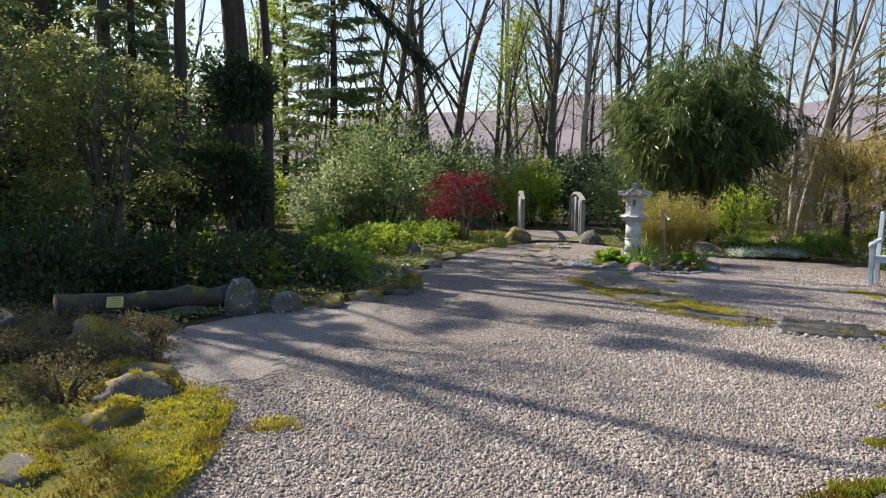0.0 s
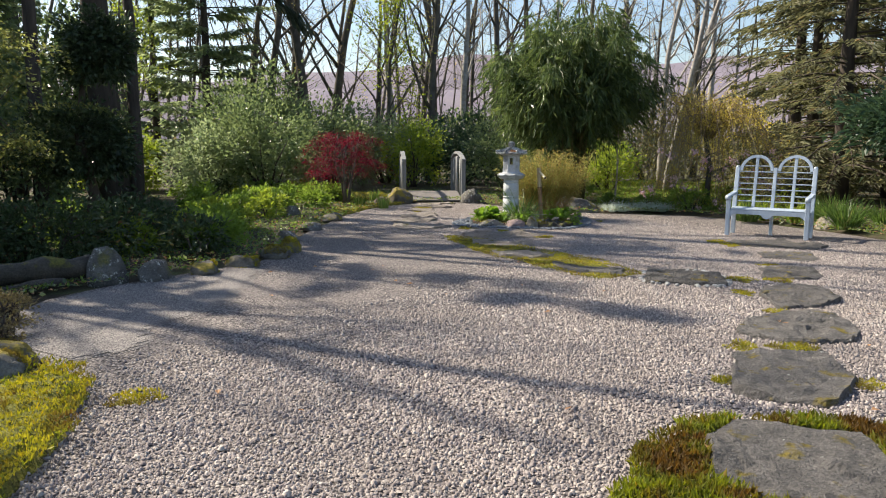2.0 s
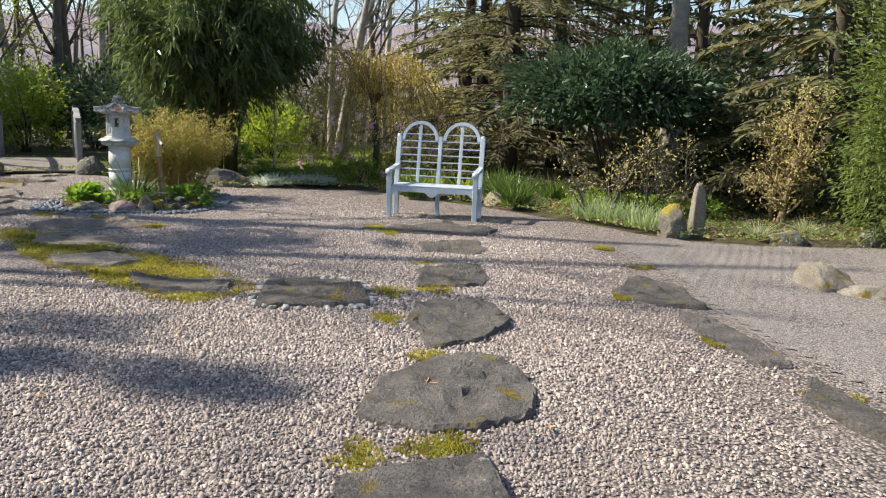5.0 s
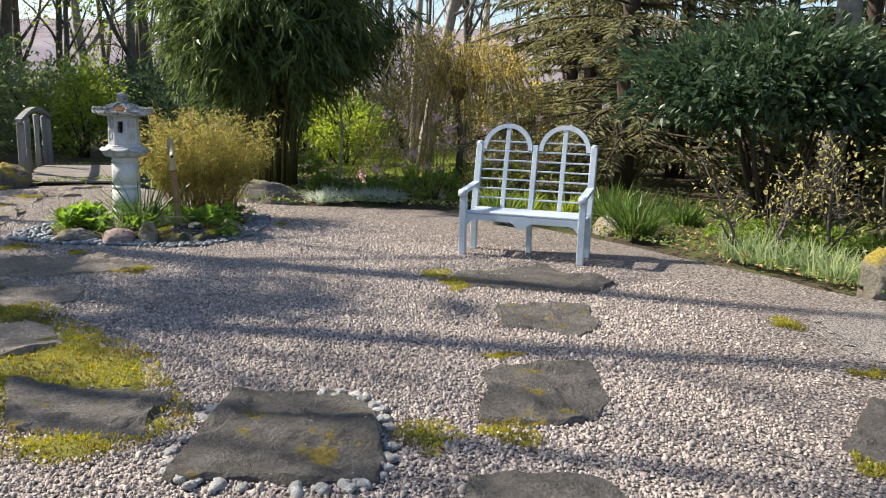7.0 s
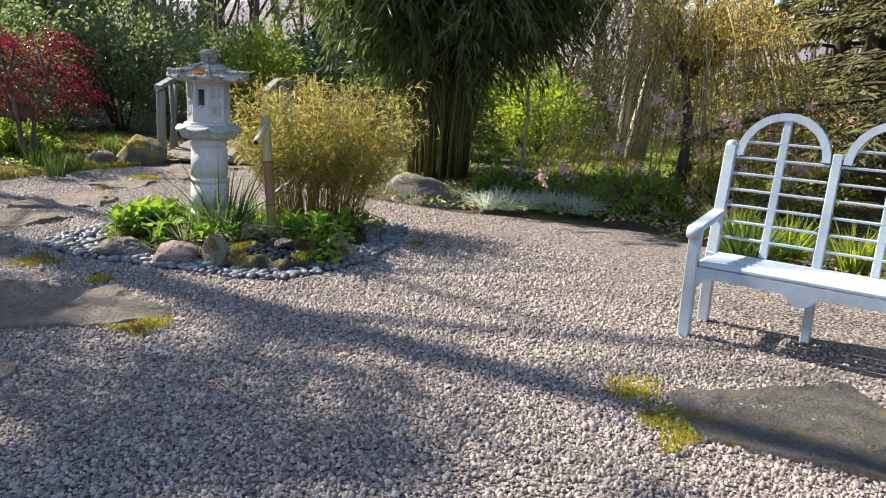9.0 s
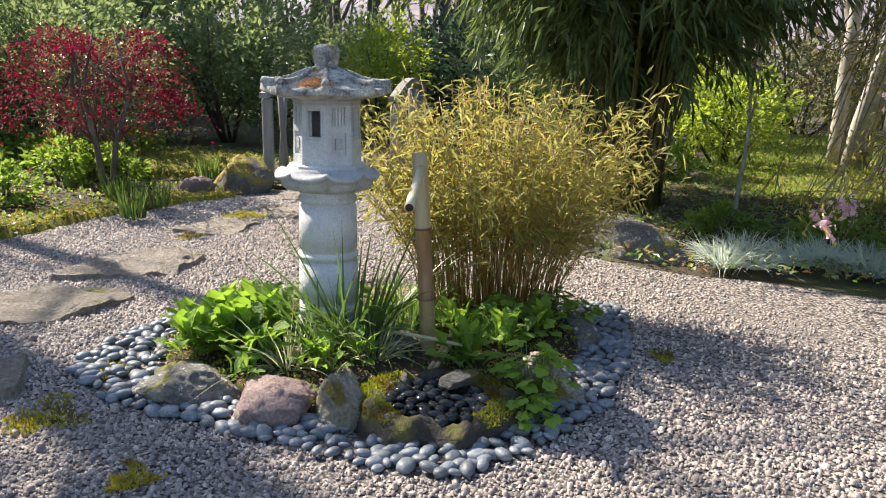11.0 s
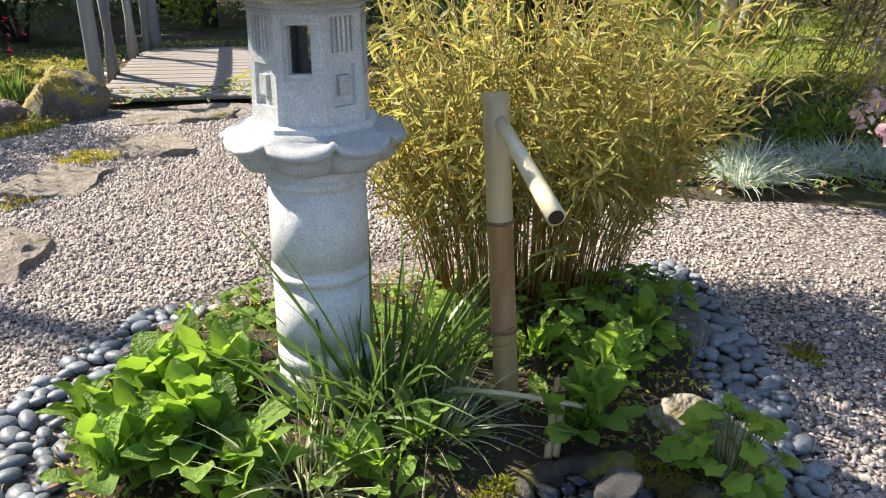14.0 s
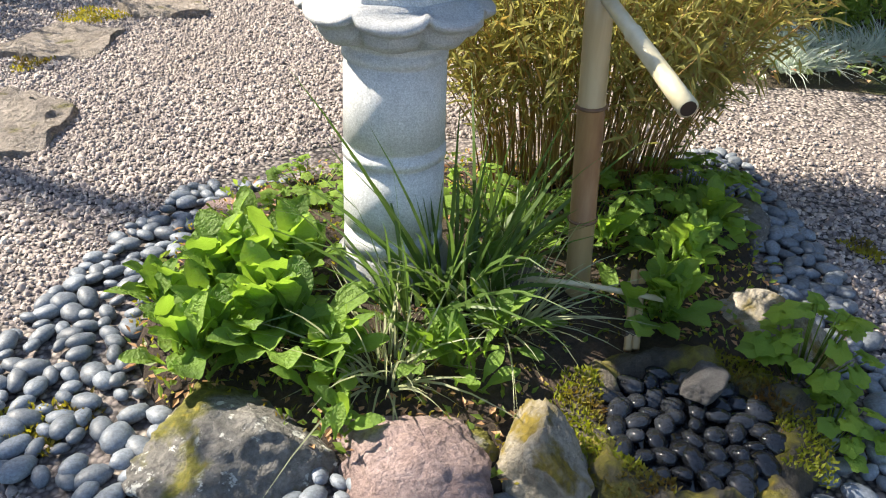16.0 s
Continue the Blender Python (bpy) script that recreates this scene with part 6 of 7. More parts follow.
# ---- rocks ----
for i, (x, y, z, sx, sy, sz, mat, lab) in enumerate([
        (-2.05, 5.2, 0.04, 0.32, 0.17, 0.13, "rock_moss", "flat pale rock edged with moss"), (-1.9, 4.68, 0.04, 0.27, 0.16, 0.17, "rock_moss", "flat-topped rock covered in golden moss"), (-1.85, 4.2, 0.04, 0.27, 0.15, 0.14, "rock_moss", "rounded mossy edging rock"),
        (-1.9, 3.82, 0.04, 0.2, 0.15, 0.15, "rock_moss", "rounded rock under golden moss"), (-1.93, 3.42, 0.04, 0.2, 0.16, 0.13, "rock_moss", "rounded rock under golden moss"), (-2.75, 6.15, 0.04, 0.38, 0.34, 0.27, "rock_moss", "large mossy boulder at the gravel's edge"),
        (-1.7, 8.32, 0.02, 0.22, 0.15, 0.18, "rock", "grey lichened edging rock"), (-1.25, 8.66, 0.02, 0.22, 0.15, 0.13, "rock_moss", "low mossy edging rock"), (-0.88, 9.1, 0.02, 0.24, 0.16, 0.14, "rock_moss", "low mossy edging rock"), (-0.55, 9.75, 0.02, 0.22, 0.18, 0.12, "rock_moss", "golden mossy edging rock"),
        (-0.42, 10.2, 0.02, 0.17, 0.15, 0.16, "rock_moss", "golden mossy edging rock"), (-0.5, 11.4, 0.02, 0.25, 0.2, 0.12, "rock", "low grey edging rock"), (-0.2, 12.8, 0.02, 0.25, 0.2, 0.1, "rock", "low grey edging rock"), (0.15, 14.2, 0.02, 0.22, 0.2, 0.12, "rock_moss", "low mossy edging rock"),
        (1.72, 18.0, 0.0, 0.34, 0.28, 0.36, "rock_moss", "brown mossy boulder beside the bridge post"), (1.3, 17.75, 0.0, 0.22, 0.16, 0.17, "rock_pink", "small reddish rock beside the bridge"), (3.5, 18.05, 0.0, 0.3, 0.26, 0.3, "rock", "dark boulder beside the bridge post"),
        (5.3, 15.75, 0.0, 0.5, 0.3, 0.28, "rock", "craggy grey lichened boulder"), (8.92, 8.72, 0.0, 0.2, 0.17, 0.36, "rock_moss", "brown mossy rock beside an upright stone"), (8.75, 12.1, 0.0, 0.34, 0.24, 0.22, "rock_pale", "rounded buff rock behind the bench"),
        (7.95, 6.12, 0.0, 0.26, 0.2, 0.22, "rock_pale", "pale rock on the raked grit"), (8.0, 5.75, 0.0, 0.2, 0.15, 0.12, "rock_pale", "low pale rock on the raked grit"), (9.9, 7.85, 0.0, 0.25, 0.2, 0.13, "rock", "low grey edging rock"), (10.9, 7.4, 0.0, 0.3, 0.2, 0.15, "rock", "low grey edging rock"),
        (-5.0, 6.6, 0.03, 0.35, 0.25, 0.22, "rock_moss", "mossy rock in the shade"), (-4.1, 7.0, 0.03, 0.3, 0.2, 0.18, "rock_moss", "mossy rock in the shade"), (-0.6, 14.9, 0.03, 0.16, 0.12, 0.2, "rock", "small grey stone among the plants")]):
    ob = rock("rock", x, y, z, sx, sy, sz, M[mat], lab, i + 1, turn=40 * i, group="garden rocks")
    if mat == "rock_moss" and i < 11:
        # cushions of moss grow over the crown, in patches
        tops = np.array([v.co for v in ob.data.vertices if v.normal.z > 0.45 and noise.noise(v.co * 5 + Vector((i, 0, 0))) > -0.12])
        P = tops[rng.integers(0, len(tops), 1500)] + rng.normal(0, 0.008, (1500, 3))
        V, F = leaves(P, rng.normal(0, 0.5, P.shape) + (0, 0, 1), 0.022, 0.008, 0.1)
        tagged(mesh_object("moss_cushion", V, F, M["mossgold"], ob, label="golden green moss"), kind="stuff")
rock("standing_stone", -2.16, 8.22, 0.05, 0.19, 0.13, 0.36, M["rock"], "upright lichened standing stone", 51, category="standing stone", rough=0.2)
rock("standing_stone", 9.32, 8.72, 0.08, 0.12, 0.09, 0.52, M["rock_pale"], "tall pale upright stone", 52, category="standing stone", rough=0.18)
rock("standing_stone", -4.3, 24.3, 0.1, 0.45, 0.2, 0.75, M["rock"], "broad grey standing stone in the wood", 53, category="standing stone", rough=0.16)


def log(a, b, r, label):
    P = np.linspace(a, b, 9)
    P[1:-1] += rng.normal(0, 0.015, (7, 3))
    V, F = tube(P, r * rng.uniform(0.8, 1.12, 9), 12)
    mesh_object("fallen_log", V, F, M["log"], None, True, label, "log")


log((-3.75, 7.35, 0.17), (-2.35, 8.3, 0.16), 0.12, "mossy fallen log edging the shaded bed")
log((-3.4, 7.3, 0.05), (-2.5, 7.95, 0.045), 0.05, "thin bare log lying along the grit")
plant_sign = thing("plant_sign", -3.12, 7.22, 0.04, "small yellow plant label on a stake", "sign", turn=12)
mesh_object("stake", *tube([(0, 0.01, -0.1), (0, 0.01, 0.2)], 0.008, 6), M["bark"], plant_sign)
plate_ = box_part("plate", plant_sign, M["sign"], (0, 0, 0.21), (0.15, 0.004, 0.11), (-30, 0, 0), 0.0015)
for k in range(4):
    box_part("text_bar", plate_, M["ink"], (rng.uniform(-0.01, 0.01), -0.0025, 0.035 - 0.022 * k), (0.09 + 0.02 * (k % 2), 0.0012, 0.005), bevel=0.0003)

# low heather and litter on the mossy bank
for k in range(90):
    x, y = rng.uniform(-4.6, -2.1), rng.uniform(2.3, 6.9)
    s = rng.uniform(0.1, 0.24)
    shrub("heather", x, y, (s, s, s * 0.55), M["heather"], "low twiggy brown and green heather", 330, 0.032, 26, 9, z=0.08, wood="bark", category="heather", group="heather on the bank", lift=s * 0.4, spread=0.3)

# ---- the bed round the lantern ----
BED = smooth_outline([(2.62, 13.05), (2.6, 13.4), (2.75, 13.9), (2.95, 14.15), (3.4, 14.3), (4.3, 14.2), (4.72, 13.9), (4.6, 13.4), (4.38, 12.9), (4.15, 12.52), (3.85, 12.38), (3.4, 12.6), (3.05, 12.75)], 2, 0.03)
RING = smooth_outline([(2.2, 13.1), (2.35, 13.55), (2.6, 14.05), (2.85, 14.35), (3.3, 14.55), (4.5, 14.5), (5.02, 14.1), (4.86, 13.5), (4.62, 12.8), (4.28, 12.38), (3.85, 12.14), (3.3, 12.42), (2.9, 12.55), (2.4, 12.8)], 2, 0.05)


def bed_mound():
    c = BED.mean(axis=0)
    V, F, n = [], [], len(BED)
    for s, z in ((1.0, -0.02), (0.96, 0.035), (0.8, 0.06), (0.6, 0.07), (0.3, 0.075)):
        V += [(c[0] + (x - c[0]) * s, c[1] + (y - c[1]) * s, z + 0.015 * noise.noise(Vector((x * 6 * s, y * 6 * s, 2)))) for x, y in BED]
    F = [[i * n + j, i * n + (j + 1) % n, (i + 1) * n + (j + 1) % n, (i + 1) * n + j] for i in range(4) for j in range(n)] + [list(range(4 * n, 5 * n))]
    mesh_object("planting_bed", V, F, M["soil"], None, True, "dark soil mound round the lantern", "planting bed", kind="structure")


bed_mound()
for i, (x, y, z, sx, sy, sz, mat, lab, turn) in enumerate([
        (2.86, 12.84, 0.01, 0.25, 0.19, 0.11, "rock", "flat grey lichened rock edging the bed", -20), (3.25, 12.70, 0.02, 0.20, 0.18, 0.13, "rock_pink", "flat pink-tinged rock edging the bed", 10), (3.53, 12.62, 0.03, 0.10, 0.15, 0.19, "rock_pale", "pale wedge rock capped with rusty moss", 15),
        (4.38, 12.97, 0.0, 0.11, 0.24, 0.13, "rock_pale", "brown mossy rock edging the bed", 25), (2.86, 13.98, 0.0, 0.13, 0.09, 0.07, "rock_pink", "flat reddish rock at the back of the bed", 30), (3.0, 13.6, 0.04, 0.12, 0.1, 0.05, "rock_pink", "flat rusty rock beside the lantern", 5),
        (3.39, 12.72, 0.03, 0.06, 0.05, 0.06, "rock", "small round grey stone", 0), (4.62, 13.6, 0.01, 0.1, 0.2, 0.1, "rock", "grey rock edging the bed", 10), (3.7, 13.3, 0.04, 0.14, 0.1, 0.08, "rock", "dark damp rock at the spout's foot", 60)]):
    rock("edging_rock", x, y, z, sx, sy, sz, M[mat], lab, 70 + i, turn, group="rocks round the lantern bed", rough=0.3, cuts=5)


def basin():
    """A low bowl of dark mossy rock, full of wet pebbles."""
    top = thing("water_basin", 3.9, 12.66, 0.0, "dark mossy stone bowl filled with wet pebbles", "basin", turn=-15)
    n, V = 72, []
    prof = [(0.34, -0.03), (0.33, 0.03), (0.315, 0.07), (0.29, 0.095), (0.265, 0.105), (0.245, 0.1), (0.225, 0.085), (0.205, 0.06), (0.19, 0.045), (0.0, 0.04)]
    for r, z in prof:
        for i in range(n):
            a = 2 * math.pi * i / n
            k = 1 + 0.2 * noise.noise(Vector((math.cos(a) * 2, math.sin(a) * 2, r * 2))) + 0.09 * noise.noise(Vector((math.cos(a) * 6, math.sin(a) * 6, r * 14)))
            V.append((r * k * math.cos(a) * 0.95, r * k * math.sin(a) * 0.9, z + (0.05 * noise.noise(Vector((math.cos(a) * 2.5, math.sin(a) * 2.5, 3))) + 0.025 * noise.noise(Vector((math.cos(a) * 8, math.sin(a) * 8, r * 20)))) * (z > 0.05)))
    F = [[i * n + j, i * n + (j + 1) % n, (i + 1) * n + (j + 1) % n, (i + 1) * n + j] for i in range(len(prof) - 1) for j in range(n)]
    bowl = mesh_object("bowl", V, F, M["basin"], top, True)
    mesh_object("water", *lathe([(0.0, 0.068), (0.215, 0.068), (0.215, 0.0685), (0.0, 0.0685)], 24), M["water"], top)
    a = rng.uniform(0, 2 * math.pi, 3200)
    r = rng.uniform(0.22, 0.34, 3200)
    P = np.column_stack([r * np.cos(a) * 0.95, r * np.sin(a) * 0.9, 0.105 - np.abs(r - 0.27) * 0.35])
    P = P[(np.sin(a * 2 + 1) > -0.3)]
    Vm, Fm = leaves(P, rng.normal(0, 0.5, P.shape) + (0, 0, 1), 0.022, 0.008, 0.1)
    tagged(mesh_object("rim_moss", Vm, Fm, M["mosstuft"], top), kind="stuff")
    for k in range(48):
        rr, aa = 0.2 * math.sqrt((k + 0.5) / 48), 2.4 * k
        ob = new("wet_pebble", WET[k % len(WET)])
        ob.parent = top
        s = rng.uniform(0.8, 1.25)
        ob.matrix_basis = pose(rr * math.cos(aa), rr * math.sin(aa), 0.072 + rng.uniform(0, 0.014), rng.normal(0, 14), rng.normal(0, 14), rng.uniform(0, 360)) @ Matrix.Diagonal((s, s, s, 1))
    ob = rock("wet_rock", 3.97, 12.74, 0.125, 0.07, 0.055, 0.04, M["rock_dark"], "dark granular wet stone on the basin's pebbles", 91, 20, "stone")


def pebble_meshes(mat, n=7, size=0.027):
    made = []
    for k in range(n):
        bm = bmesh.new()
        bmesh.ops.create_icosphere(bm, subdivisions=2, radius=1)
        f = rng.uniform(0.75, 1.0)
        for v in bm.verts:
            v.co *= 1 + 0.14 * noise.noise(v.co * 1.2 + Vector((k * 5.0, 0, 0)))
            v.co.x, v.co.y, v.co.z = v.co.x * size * 1.25, v.co.y * size * f, v.co.z * size * 0.58
        me = bpy.data.meshes.new("pebble")
        bm.to_mesh(me)
        bm.free()
        me.polygons.foreach_set("use_smooth", [True] * len(me.polygons))
        me.materials.append(mat)
        made.append(me)
    return made


M["basin"] = rock_mat("dark_basin_rock", (0.04, 0.035, 0.028), (0.13, 0.11, 0.085), moss=0.6, scale=8.0, rough=0.6, moss_colour=(0.17, 0.15, 0.02))
M["rock_dark"] = rock_mat("dark_granular_rock", (0.09, 0.085, 0.085), (0.2, 0.19, 0.19), scale=25.0, rough=0.5)
WET, DRY, WHITE = pebble_meshes(M["pebble_wet"], 5, 0.029), pebble_meshes(M["pebble"], 7, 0.031), pebble_meshes(M["pebble_white"], 4, 0.024)
basin()


def resting_sticks():
    top = thing("bamboo_rest", 3.92, 13.05, 0.0, "thin bamboo sticks lashed across the basin's edge", "bamboo sticks")
    mesh_object("cross_stick", *tube([(-0.30, 0.17, 0.165), (-0.1, 0.08, 0.172), (0.085, -0.04, 0.18)], [0.0085, 0.008, 0.0085], 8), M["bamboo_pale"], top, True)
    for dx in (-0.011, 0.011):
        mesh_object("support_stick", *tube([(-0.045 + dx, -0.13, 0.10), (0.01 + dx, -0.02, 0.155), (0.06 + dx, 0.075, 0.2)], 0.011, 8), M["bamboo"], top, True)
    for q in (0.2, 0.75):
        p = Vector((-0.045, -0.13, 0.10)).lerp(Vector((0.06, 0.075, 0.2)), q)
        mesh_object("binding", *tube([p + Vector((-0.026, 0.002, 0.004)), p + Vector((0.026, -0.002, 0.004))], 0.013, 6), M["bark"], top)


resting_sticks()

for x, y, n, s in ((2.8, 13.1, 20, 0.19), (2.98, 13.16, 24, 0.22), (2.9, 13.36, 26, 0.23), (2.74, 13.3, 18, 0.18), (3.1, 13.0, 14, 0.15), (3.06, 13.45, 16, 0.19), (2.92, 13.62, 12, 0.16)):
    rosette("primrose_plant", x, y, 0.07, n, s, "bright green leafy primrose clump beside the lantern", group="primroses")
for x, y, n, s in ((4.02, 13.03, 18, 0.19), (4.22, 13.28, 16, 0.17), (3.98, 13.4, 12, 0.16), (4.38, 13.45, 14, 0.16)):
    rosette("primrose_plant", x, y, 0.07, n, s, "green leafy primrose beside the spout", group="primroses")
for x, y, n, s in ((3.1, 12.8, 8, 0.12), (3.44, 12.92, 10, 0.13), (3.34, 13.0, 10, 0.14), (3.56, 13.05, 9, 0.13), (3.62, 13.3, 9, 0.13)):
    rosette("primrose_plant", x, y, 0.07, n, s, "small green primrose rosette", group="primroses")
for x, y, z, n, r, h, s in ((4.3, 12.78, 0.08, 26, 0.13, 0.2, 0.085), (4.26, 12.6, 0.03, 18, 0.1, 0.12, 0.08), (4.3, 13.55, 0.06, 34, 0.24, 0.22, 0.085), (4.52, 13.72, 0.05, 30, 0.2, 0.2, 0.08), (4.0, 13.55, 0.06, 22, 0.16, 0.16, 0.08), (3.02, 13.72, 0.06, 16, 0.12, 0.14, 0.07), (3.4, 13.85, 0.06, 26, 0.2, 0.14, 0.08), (3.7, 13.75, 0.06, 22, 0.16, 0.16, 0.08), (3.15, 14.05, 0.05, 16, 0.15, 0.1, 0.07)):
    leafy_mound("foamflower", x, y, z, n, r, h, s, "fresh green round-lobed groundcover plant", group="foamflowers")
tuft("dark_sedge", 3.5, 13.28, M["grass"], "tall dark green strap-leaved sedge", 85, 0.74, 0.015, 0.09, 0.75, 0.5, z=0.06, category="sedge", segs=5, split=True)
tuft("dark_sedge", 3.36, 13.2, M["grass"], "tall dark green strap-leaved sedge", 45, 0.6, 0.013, 0.07, 0.8, 0.6, z=0.06, category="sedge", segs=5, split=True)
tuft("variegated_sedge", 3.24, 13.0, M["sedge"], "tuft of white-striped arching sedge", 85, 0.34, 0.007, 0.07, 1.1, 0.7, z=0.06, category="sedge", segs=5, upright=0.9, split=True)
tuft("variegated_sedge", 3.6, 13.12, M["sedge"], "tuft of white-striped arching sedge", 110, 0.38, 0.006, 0.06, 1.2, 0.7, z=0.06, category="sedge", segs=5, upright=0.9, split=True)
tuft("dark_sedge", 3.75, 13.5, M["grass"], "tall dark green strap-leaved sedge", 60, 0.45, 0.012, 0.08, 0.7, 0.55, z=0.06, category="sedge", segs=5, split=True)


def golden_bamboo():
    top = thing("golden_dwarf_bamboo", 4.18, 13.98, 0.0, "dense clump of golden dwarf bamboo canes", "bamboo")
    C, P = [], []
    for k in range(330):
        a, r = rng.uniform(0, 2 * math.pi), math.sqrt(rng.uniform())
        b = np.array([0.38 * r * math.cos(a), 0.2 * r * math.sin(a), 0])
        L, lean = rng.uniform(0.8, 1.5), 0.55 * r * rng.uniform(0.5, 1.3)
        o = np.array([math.cos(a), math.sin(a) * 0.8, 0])
        Q = np.array([b + o * lean * q ** 1.6 + (0, 0, L * (q - 0.12 * q * q)) for q in np.linspace(0, 1, 5)]) + rng.normal(0, 0.008, (5, 3))
        C.append(tube(Q, 0.0032 * np.linspace(1, 0.5, 5), 3))
        m = 32
        q = rng.uniform(0.3, 1.0, m) ** 0.75
        i = np.minimum((q * 4).astype(int), 3)
        P.append(Q[i] + (Q[i + 1] - Q[i]) * (q * 4 - i)[:, None] + rng.normal(0, 0.03, (m, 3)))
    tagged(mesh_object("cane_mass", *joined(C), M["cane"], top, True), kind="stuff")
    P = np.concatenate(P)
    V, F = leaves(P, rng.normal(0, 0.7, P.shape) + unit(P * (1, 1, 0)) * 0.5 + (0, 0, 0.1), 0.082, 0.0125, 0.7)
    tagged(mesh_object("foliage", V, F, M["goldbamboo"], top), kind="stuff")


golden_bamboo()

# moss, seedlings and dead leaves cover the bed's soil
Q = rng.uniform((2.6, 12.4), (4.75, 14.3), (9000, 2))
Q = Q[inside(Q, BED) & ((Q[:, 0] - 3.9) ** 2 + (Q[:, 1] - 12.66) ** 2 > 0.11)]
for name, mat, label, a, b, size, flat, rise in (("bed_seedlings", "green", "small green seedlings between the plants", 0, 1500, 0.035, 0.8, 0.7), ("bed_litter", "litter", "dry brown bits on the bed's soil", 1500, 2900, 0.03, 2.0, 0.1), ("bed_moss", "mossgold", "golden moss on the bed's soil", 2900, 5200, 0.02, 0.1, 1.0)):
    q = Q[a:b]
    V, F = leaves(np.column_stack([q, np.full(len(q), 0.068)]), rng.normal(0, 0.7, (len(q), 3)) * (1, 1, 0.3) + (0, 0, rise), size, size * 0.45, flat)
    mesh_object(name, V, F, M[mat], None, False, label, "groundcover", "", "stuff")

# ---- loose stone: pebbles, then gravel ----
border_top = thing("pebble_border", 3.6, 13.2, 0.0, "ring of smooth blue-grey pebbles round the bed", "pebbles")
cand = rng.uniform((2.1, 12.0), (5.1, 14.2), (9000, 2))
cand = cand[inside(cand, RING) & ~inside(cand, BED)]
kept = []
for p in cand:
    if all((p[0] - q[0]) ** 2 + (p[1] - q[1]) ** 2 > 0.038 ** 2 for q in kept):
        kept.append(p)
for k, (x, y) in enumerate(kept[:950]):
    ob = new("pebble", DRY[k % 7])
    ob.parent = border_top
    s = rng.uniform(0.6, 1.25)
    ob.matrix_basis = pose(x - 3.6, y - 13.2, 0.014 + rng.uniform(0, 0.012), rng.normal(0, 10), rng.normal(0, 10), rng.uniform(0, 360)) @ Matrix.Diagonal((s, s, s, 1))
white_top = thing("white_pebbles", 3.85, 7.6, 0.0, "pale pebbles packed round a stepping stone", "pebbles")
o = smooth_outline(SLABS[7][1], 3)
c = o.mean(axis=0)
for k in range(230):
    x, y = c + (o[rng.integers(0, len(o))] - c) * rng.uniform(1.03, 1.16)
    if y > 8.1:
        continue
    ob = new("pebble", WHITE[k % 4])
    ob.parent = white_top
    s = rng.uniform(0.5, 1.2)
    ob.matrix_basis = pose(x - 3.85, y - 7.6, 0.012, rng.normal(0, 15), rng.normal(0, 15), rng.uniform(0, 360)) @ Matrix.Diagonal((s, s, s, 1))


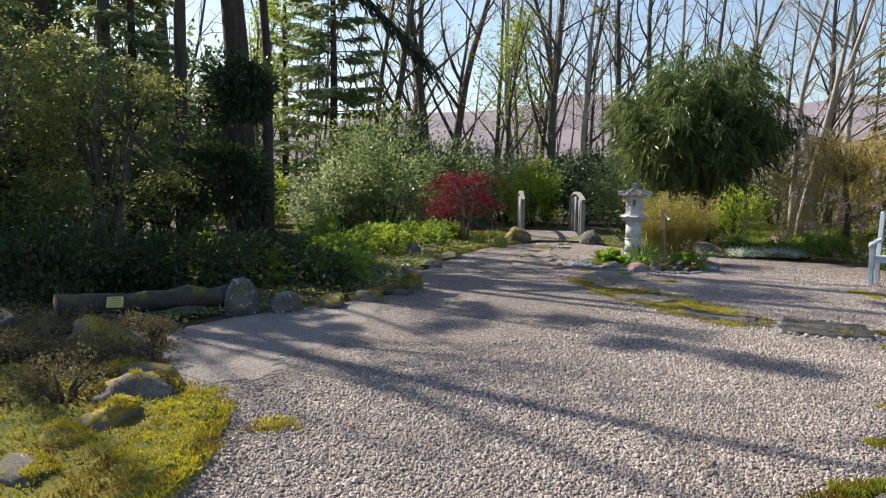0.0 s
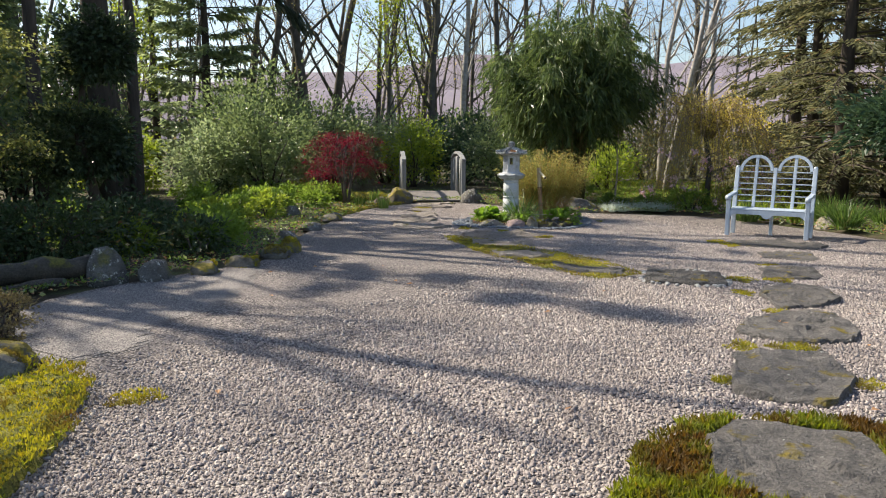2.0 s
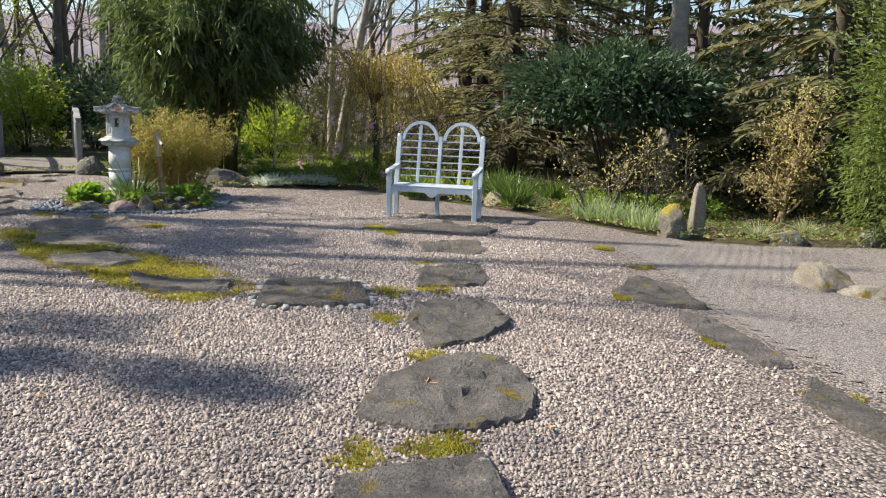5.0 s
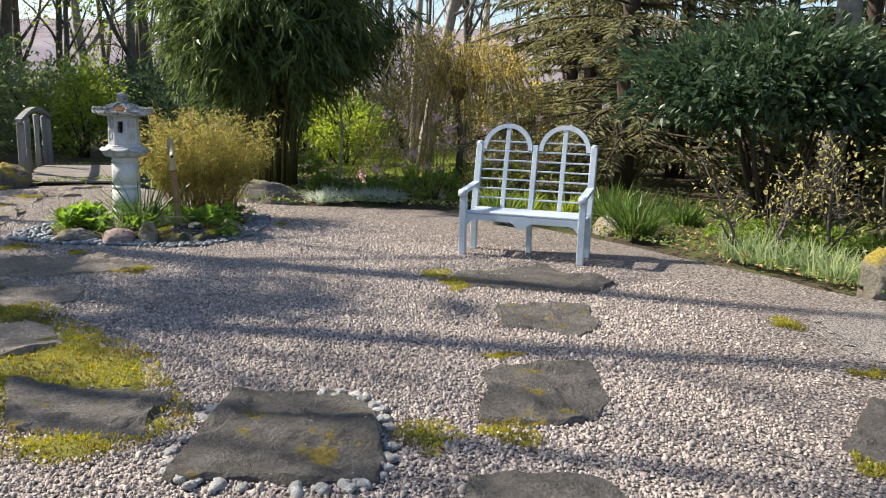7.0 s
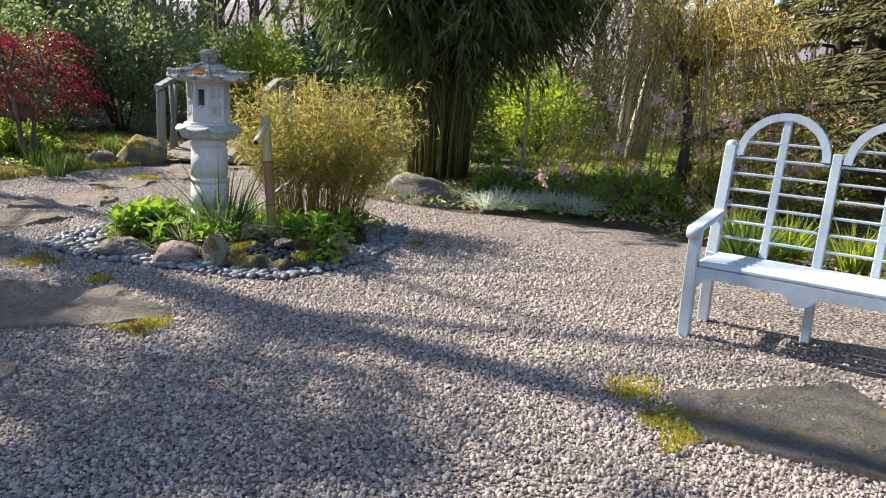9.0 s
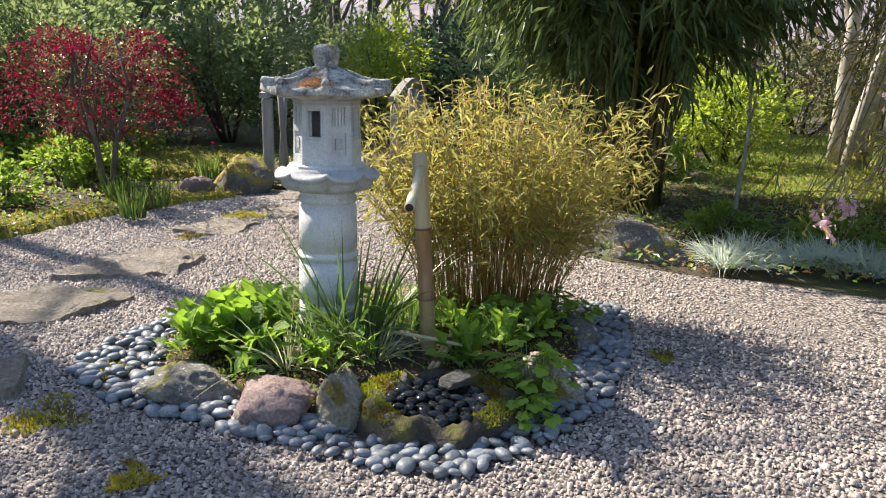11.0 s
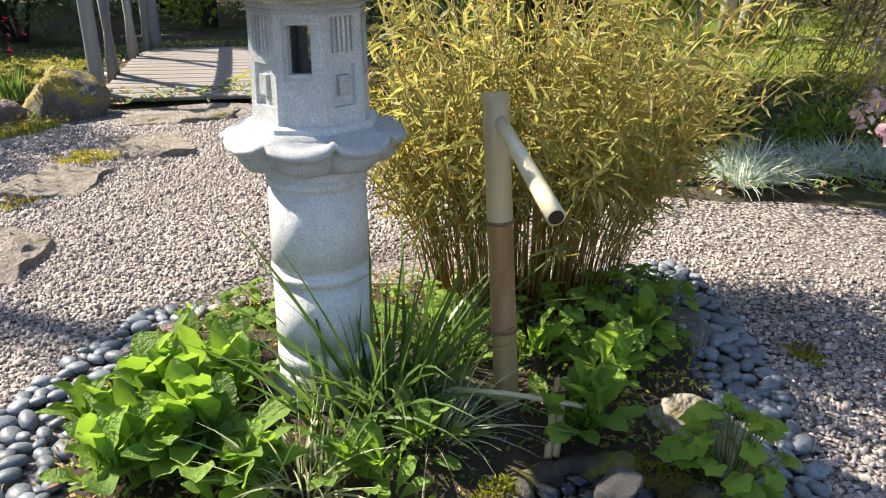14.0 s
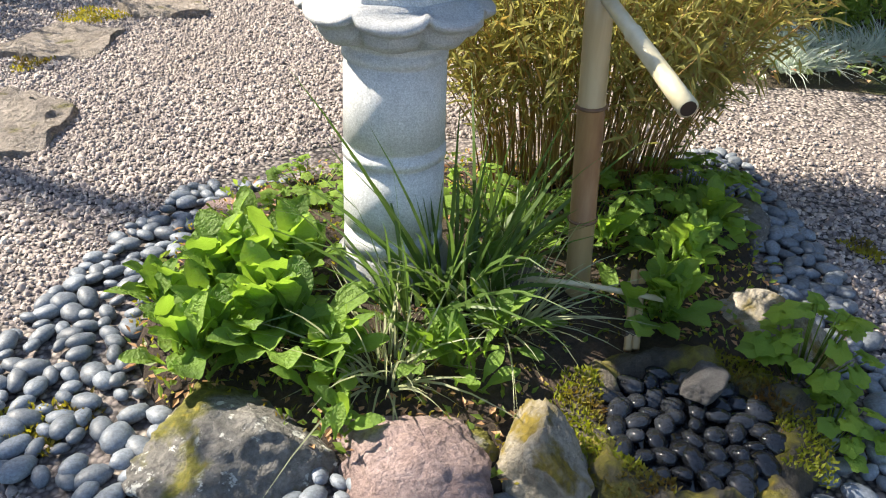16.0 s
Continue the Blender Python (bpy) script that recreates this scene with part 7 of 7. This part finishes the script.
def loose_gravel():
    """Chippings lying over the court where one walks."""
    n = 860000
    P = rng.uniform((-1.4, 2.2), (7.6, 17.6), (n, 2))
    line = np.array([(0.3, 3.2), (3.5, 6.3), (5.0, 9.5), (3.9, 12.5), (2.6, 14.6), (2.2, 16.4)])
    far = np.full(n, 99.0)
    for a, b in zip(line, line[1:]):
        k = np.clip(((P - a) @ (b - a)) / ((b - a) @ (b - a)), 0, 1)
        far = np.minimum(far, np.linalg.norm(P - a - k[:, None] * (b - a), axis=1))
    keep = rng.uniform(0, 1, n) < np.clip((2.7 - far) / 1.5, 0, 1) * 0.72
    sparse = rng.uniform(0, 1, n) < 0.12
    keep &= inside(P, GRAVEL) & (~inside(P, RAKED_LEFT) | sparse) & (~inside(P, RAKED_RIGHT) | (sparse & inside(P + (-0.25, 0.1), GRAVEL) & ~inside(P + (-0.25, 0.1), RAKED_RIGHT))) & ~inside(P, RING)
    for k_, (_, pts, _) in enumerate(SLABS):
        edge = split_outline(pts, k_)
        c = edge.mean(axis=0)
        keep &= ~inside(P, c + (edge - c) * 0.985)
    P = P[keep]
    n = len(P)
    s = rng.lognormal(math.log(0.0082), 0.32, n)
    a0 = rng.uniform(0, 2 * math.pi, n)
    asp = rng.uniform(0.55, 1.0, n)
    th = np.arange(4) * math.pi / 2
    rows = []
    for f, h in ((1.0, 0.0), (0.62, 0.75)):
        jit = rng.uniform(0.75, 1.25, (n, 4))
        x = np.cos(th)[None] * f * jit
        y = np.sin(th)[None] * f * jit * asp[:, None]
        X = P[:, 0:1] + s[:, None] * (x * np.cos(a0)[:, None] - y * np.sin(a0)[:, None])
        Y = P[:, 1:2] + s[:, None] * (x * np.sin(a0)[:, None] + y * np.cos(a0)[:, None])
        Z = s[:, None] * (h * rng.uniform(0.5, 1.15, (n, 1)) + rng.normal(0, 0.2, (n, 4))) + rng.uniform(0, 0.006, (n, 1))
        rows.append(np.stack([X, Y, Z], axis=2))
    V = np.concatenate(rows, axis=1).reshape(-1, 3)
    q = [[j, (j + 1) % 4, 4 + (j + 1) % 4, 4 + j] for j in range(4)] + [[4, 5, 6, 7]]
    base = np.arange(n)[:, None] * 8
    quads = (base[:, :, None] + np.array(q)[None]).reshape(-1, 4)
    nv, nq = len(V), len(quads)
    me = bpy.data.meshes.new("loose_gravel")
    me.vertices.add(nv)
    me.vertices.foreach_set("co", V.ravel())
    me.loops.add(nq * 4)
    me.loops.foreach_set("vertex_index", quads.ravel())
    me.polygons.add(nq)
    me.polygons.foreach_set("loop_start", np.arange(nq) * 4)
    me.update(calc_edges=True)
    me.materials.append(M["stones"])
    tagged(new("loose_gravel", me), "loose angular pinkish grey chippings", "gravel", "", "stuff")


loose_gravel()
# a few dead leaves lie on the gravel
for k in range(26):
    x, y = rng.uniform(-0.6, 5.5), rng.uniform(2.5, 10)
    V, F = leaves(np.zeros((1, 3)), np.array([[math.cos(k), math.sin(k), 0.1]]), 0.06, 0.035, 2.0)
    ob = mesh_object("fallen_leaf", V, F, M["litter"], None, False, "dry brown fallen leaf on the gravel", "leaf", "fallen leaves")
    ob.location = (x, y, 0.028)
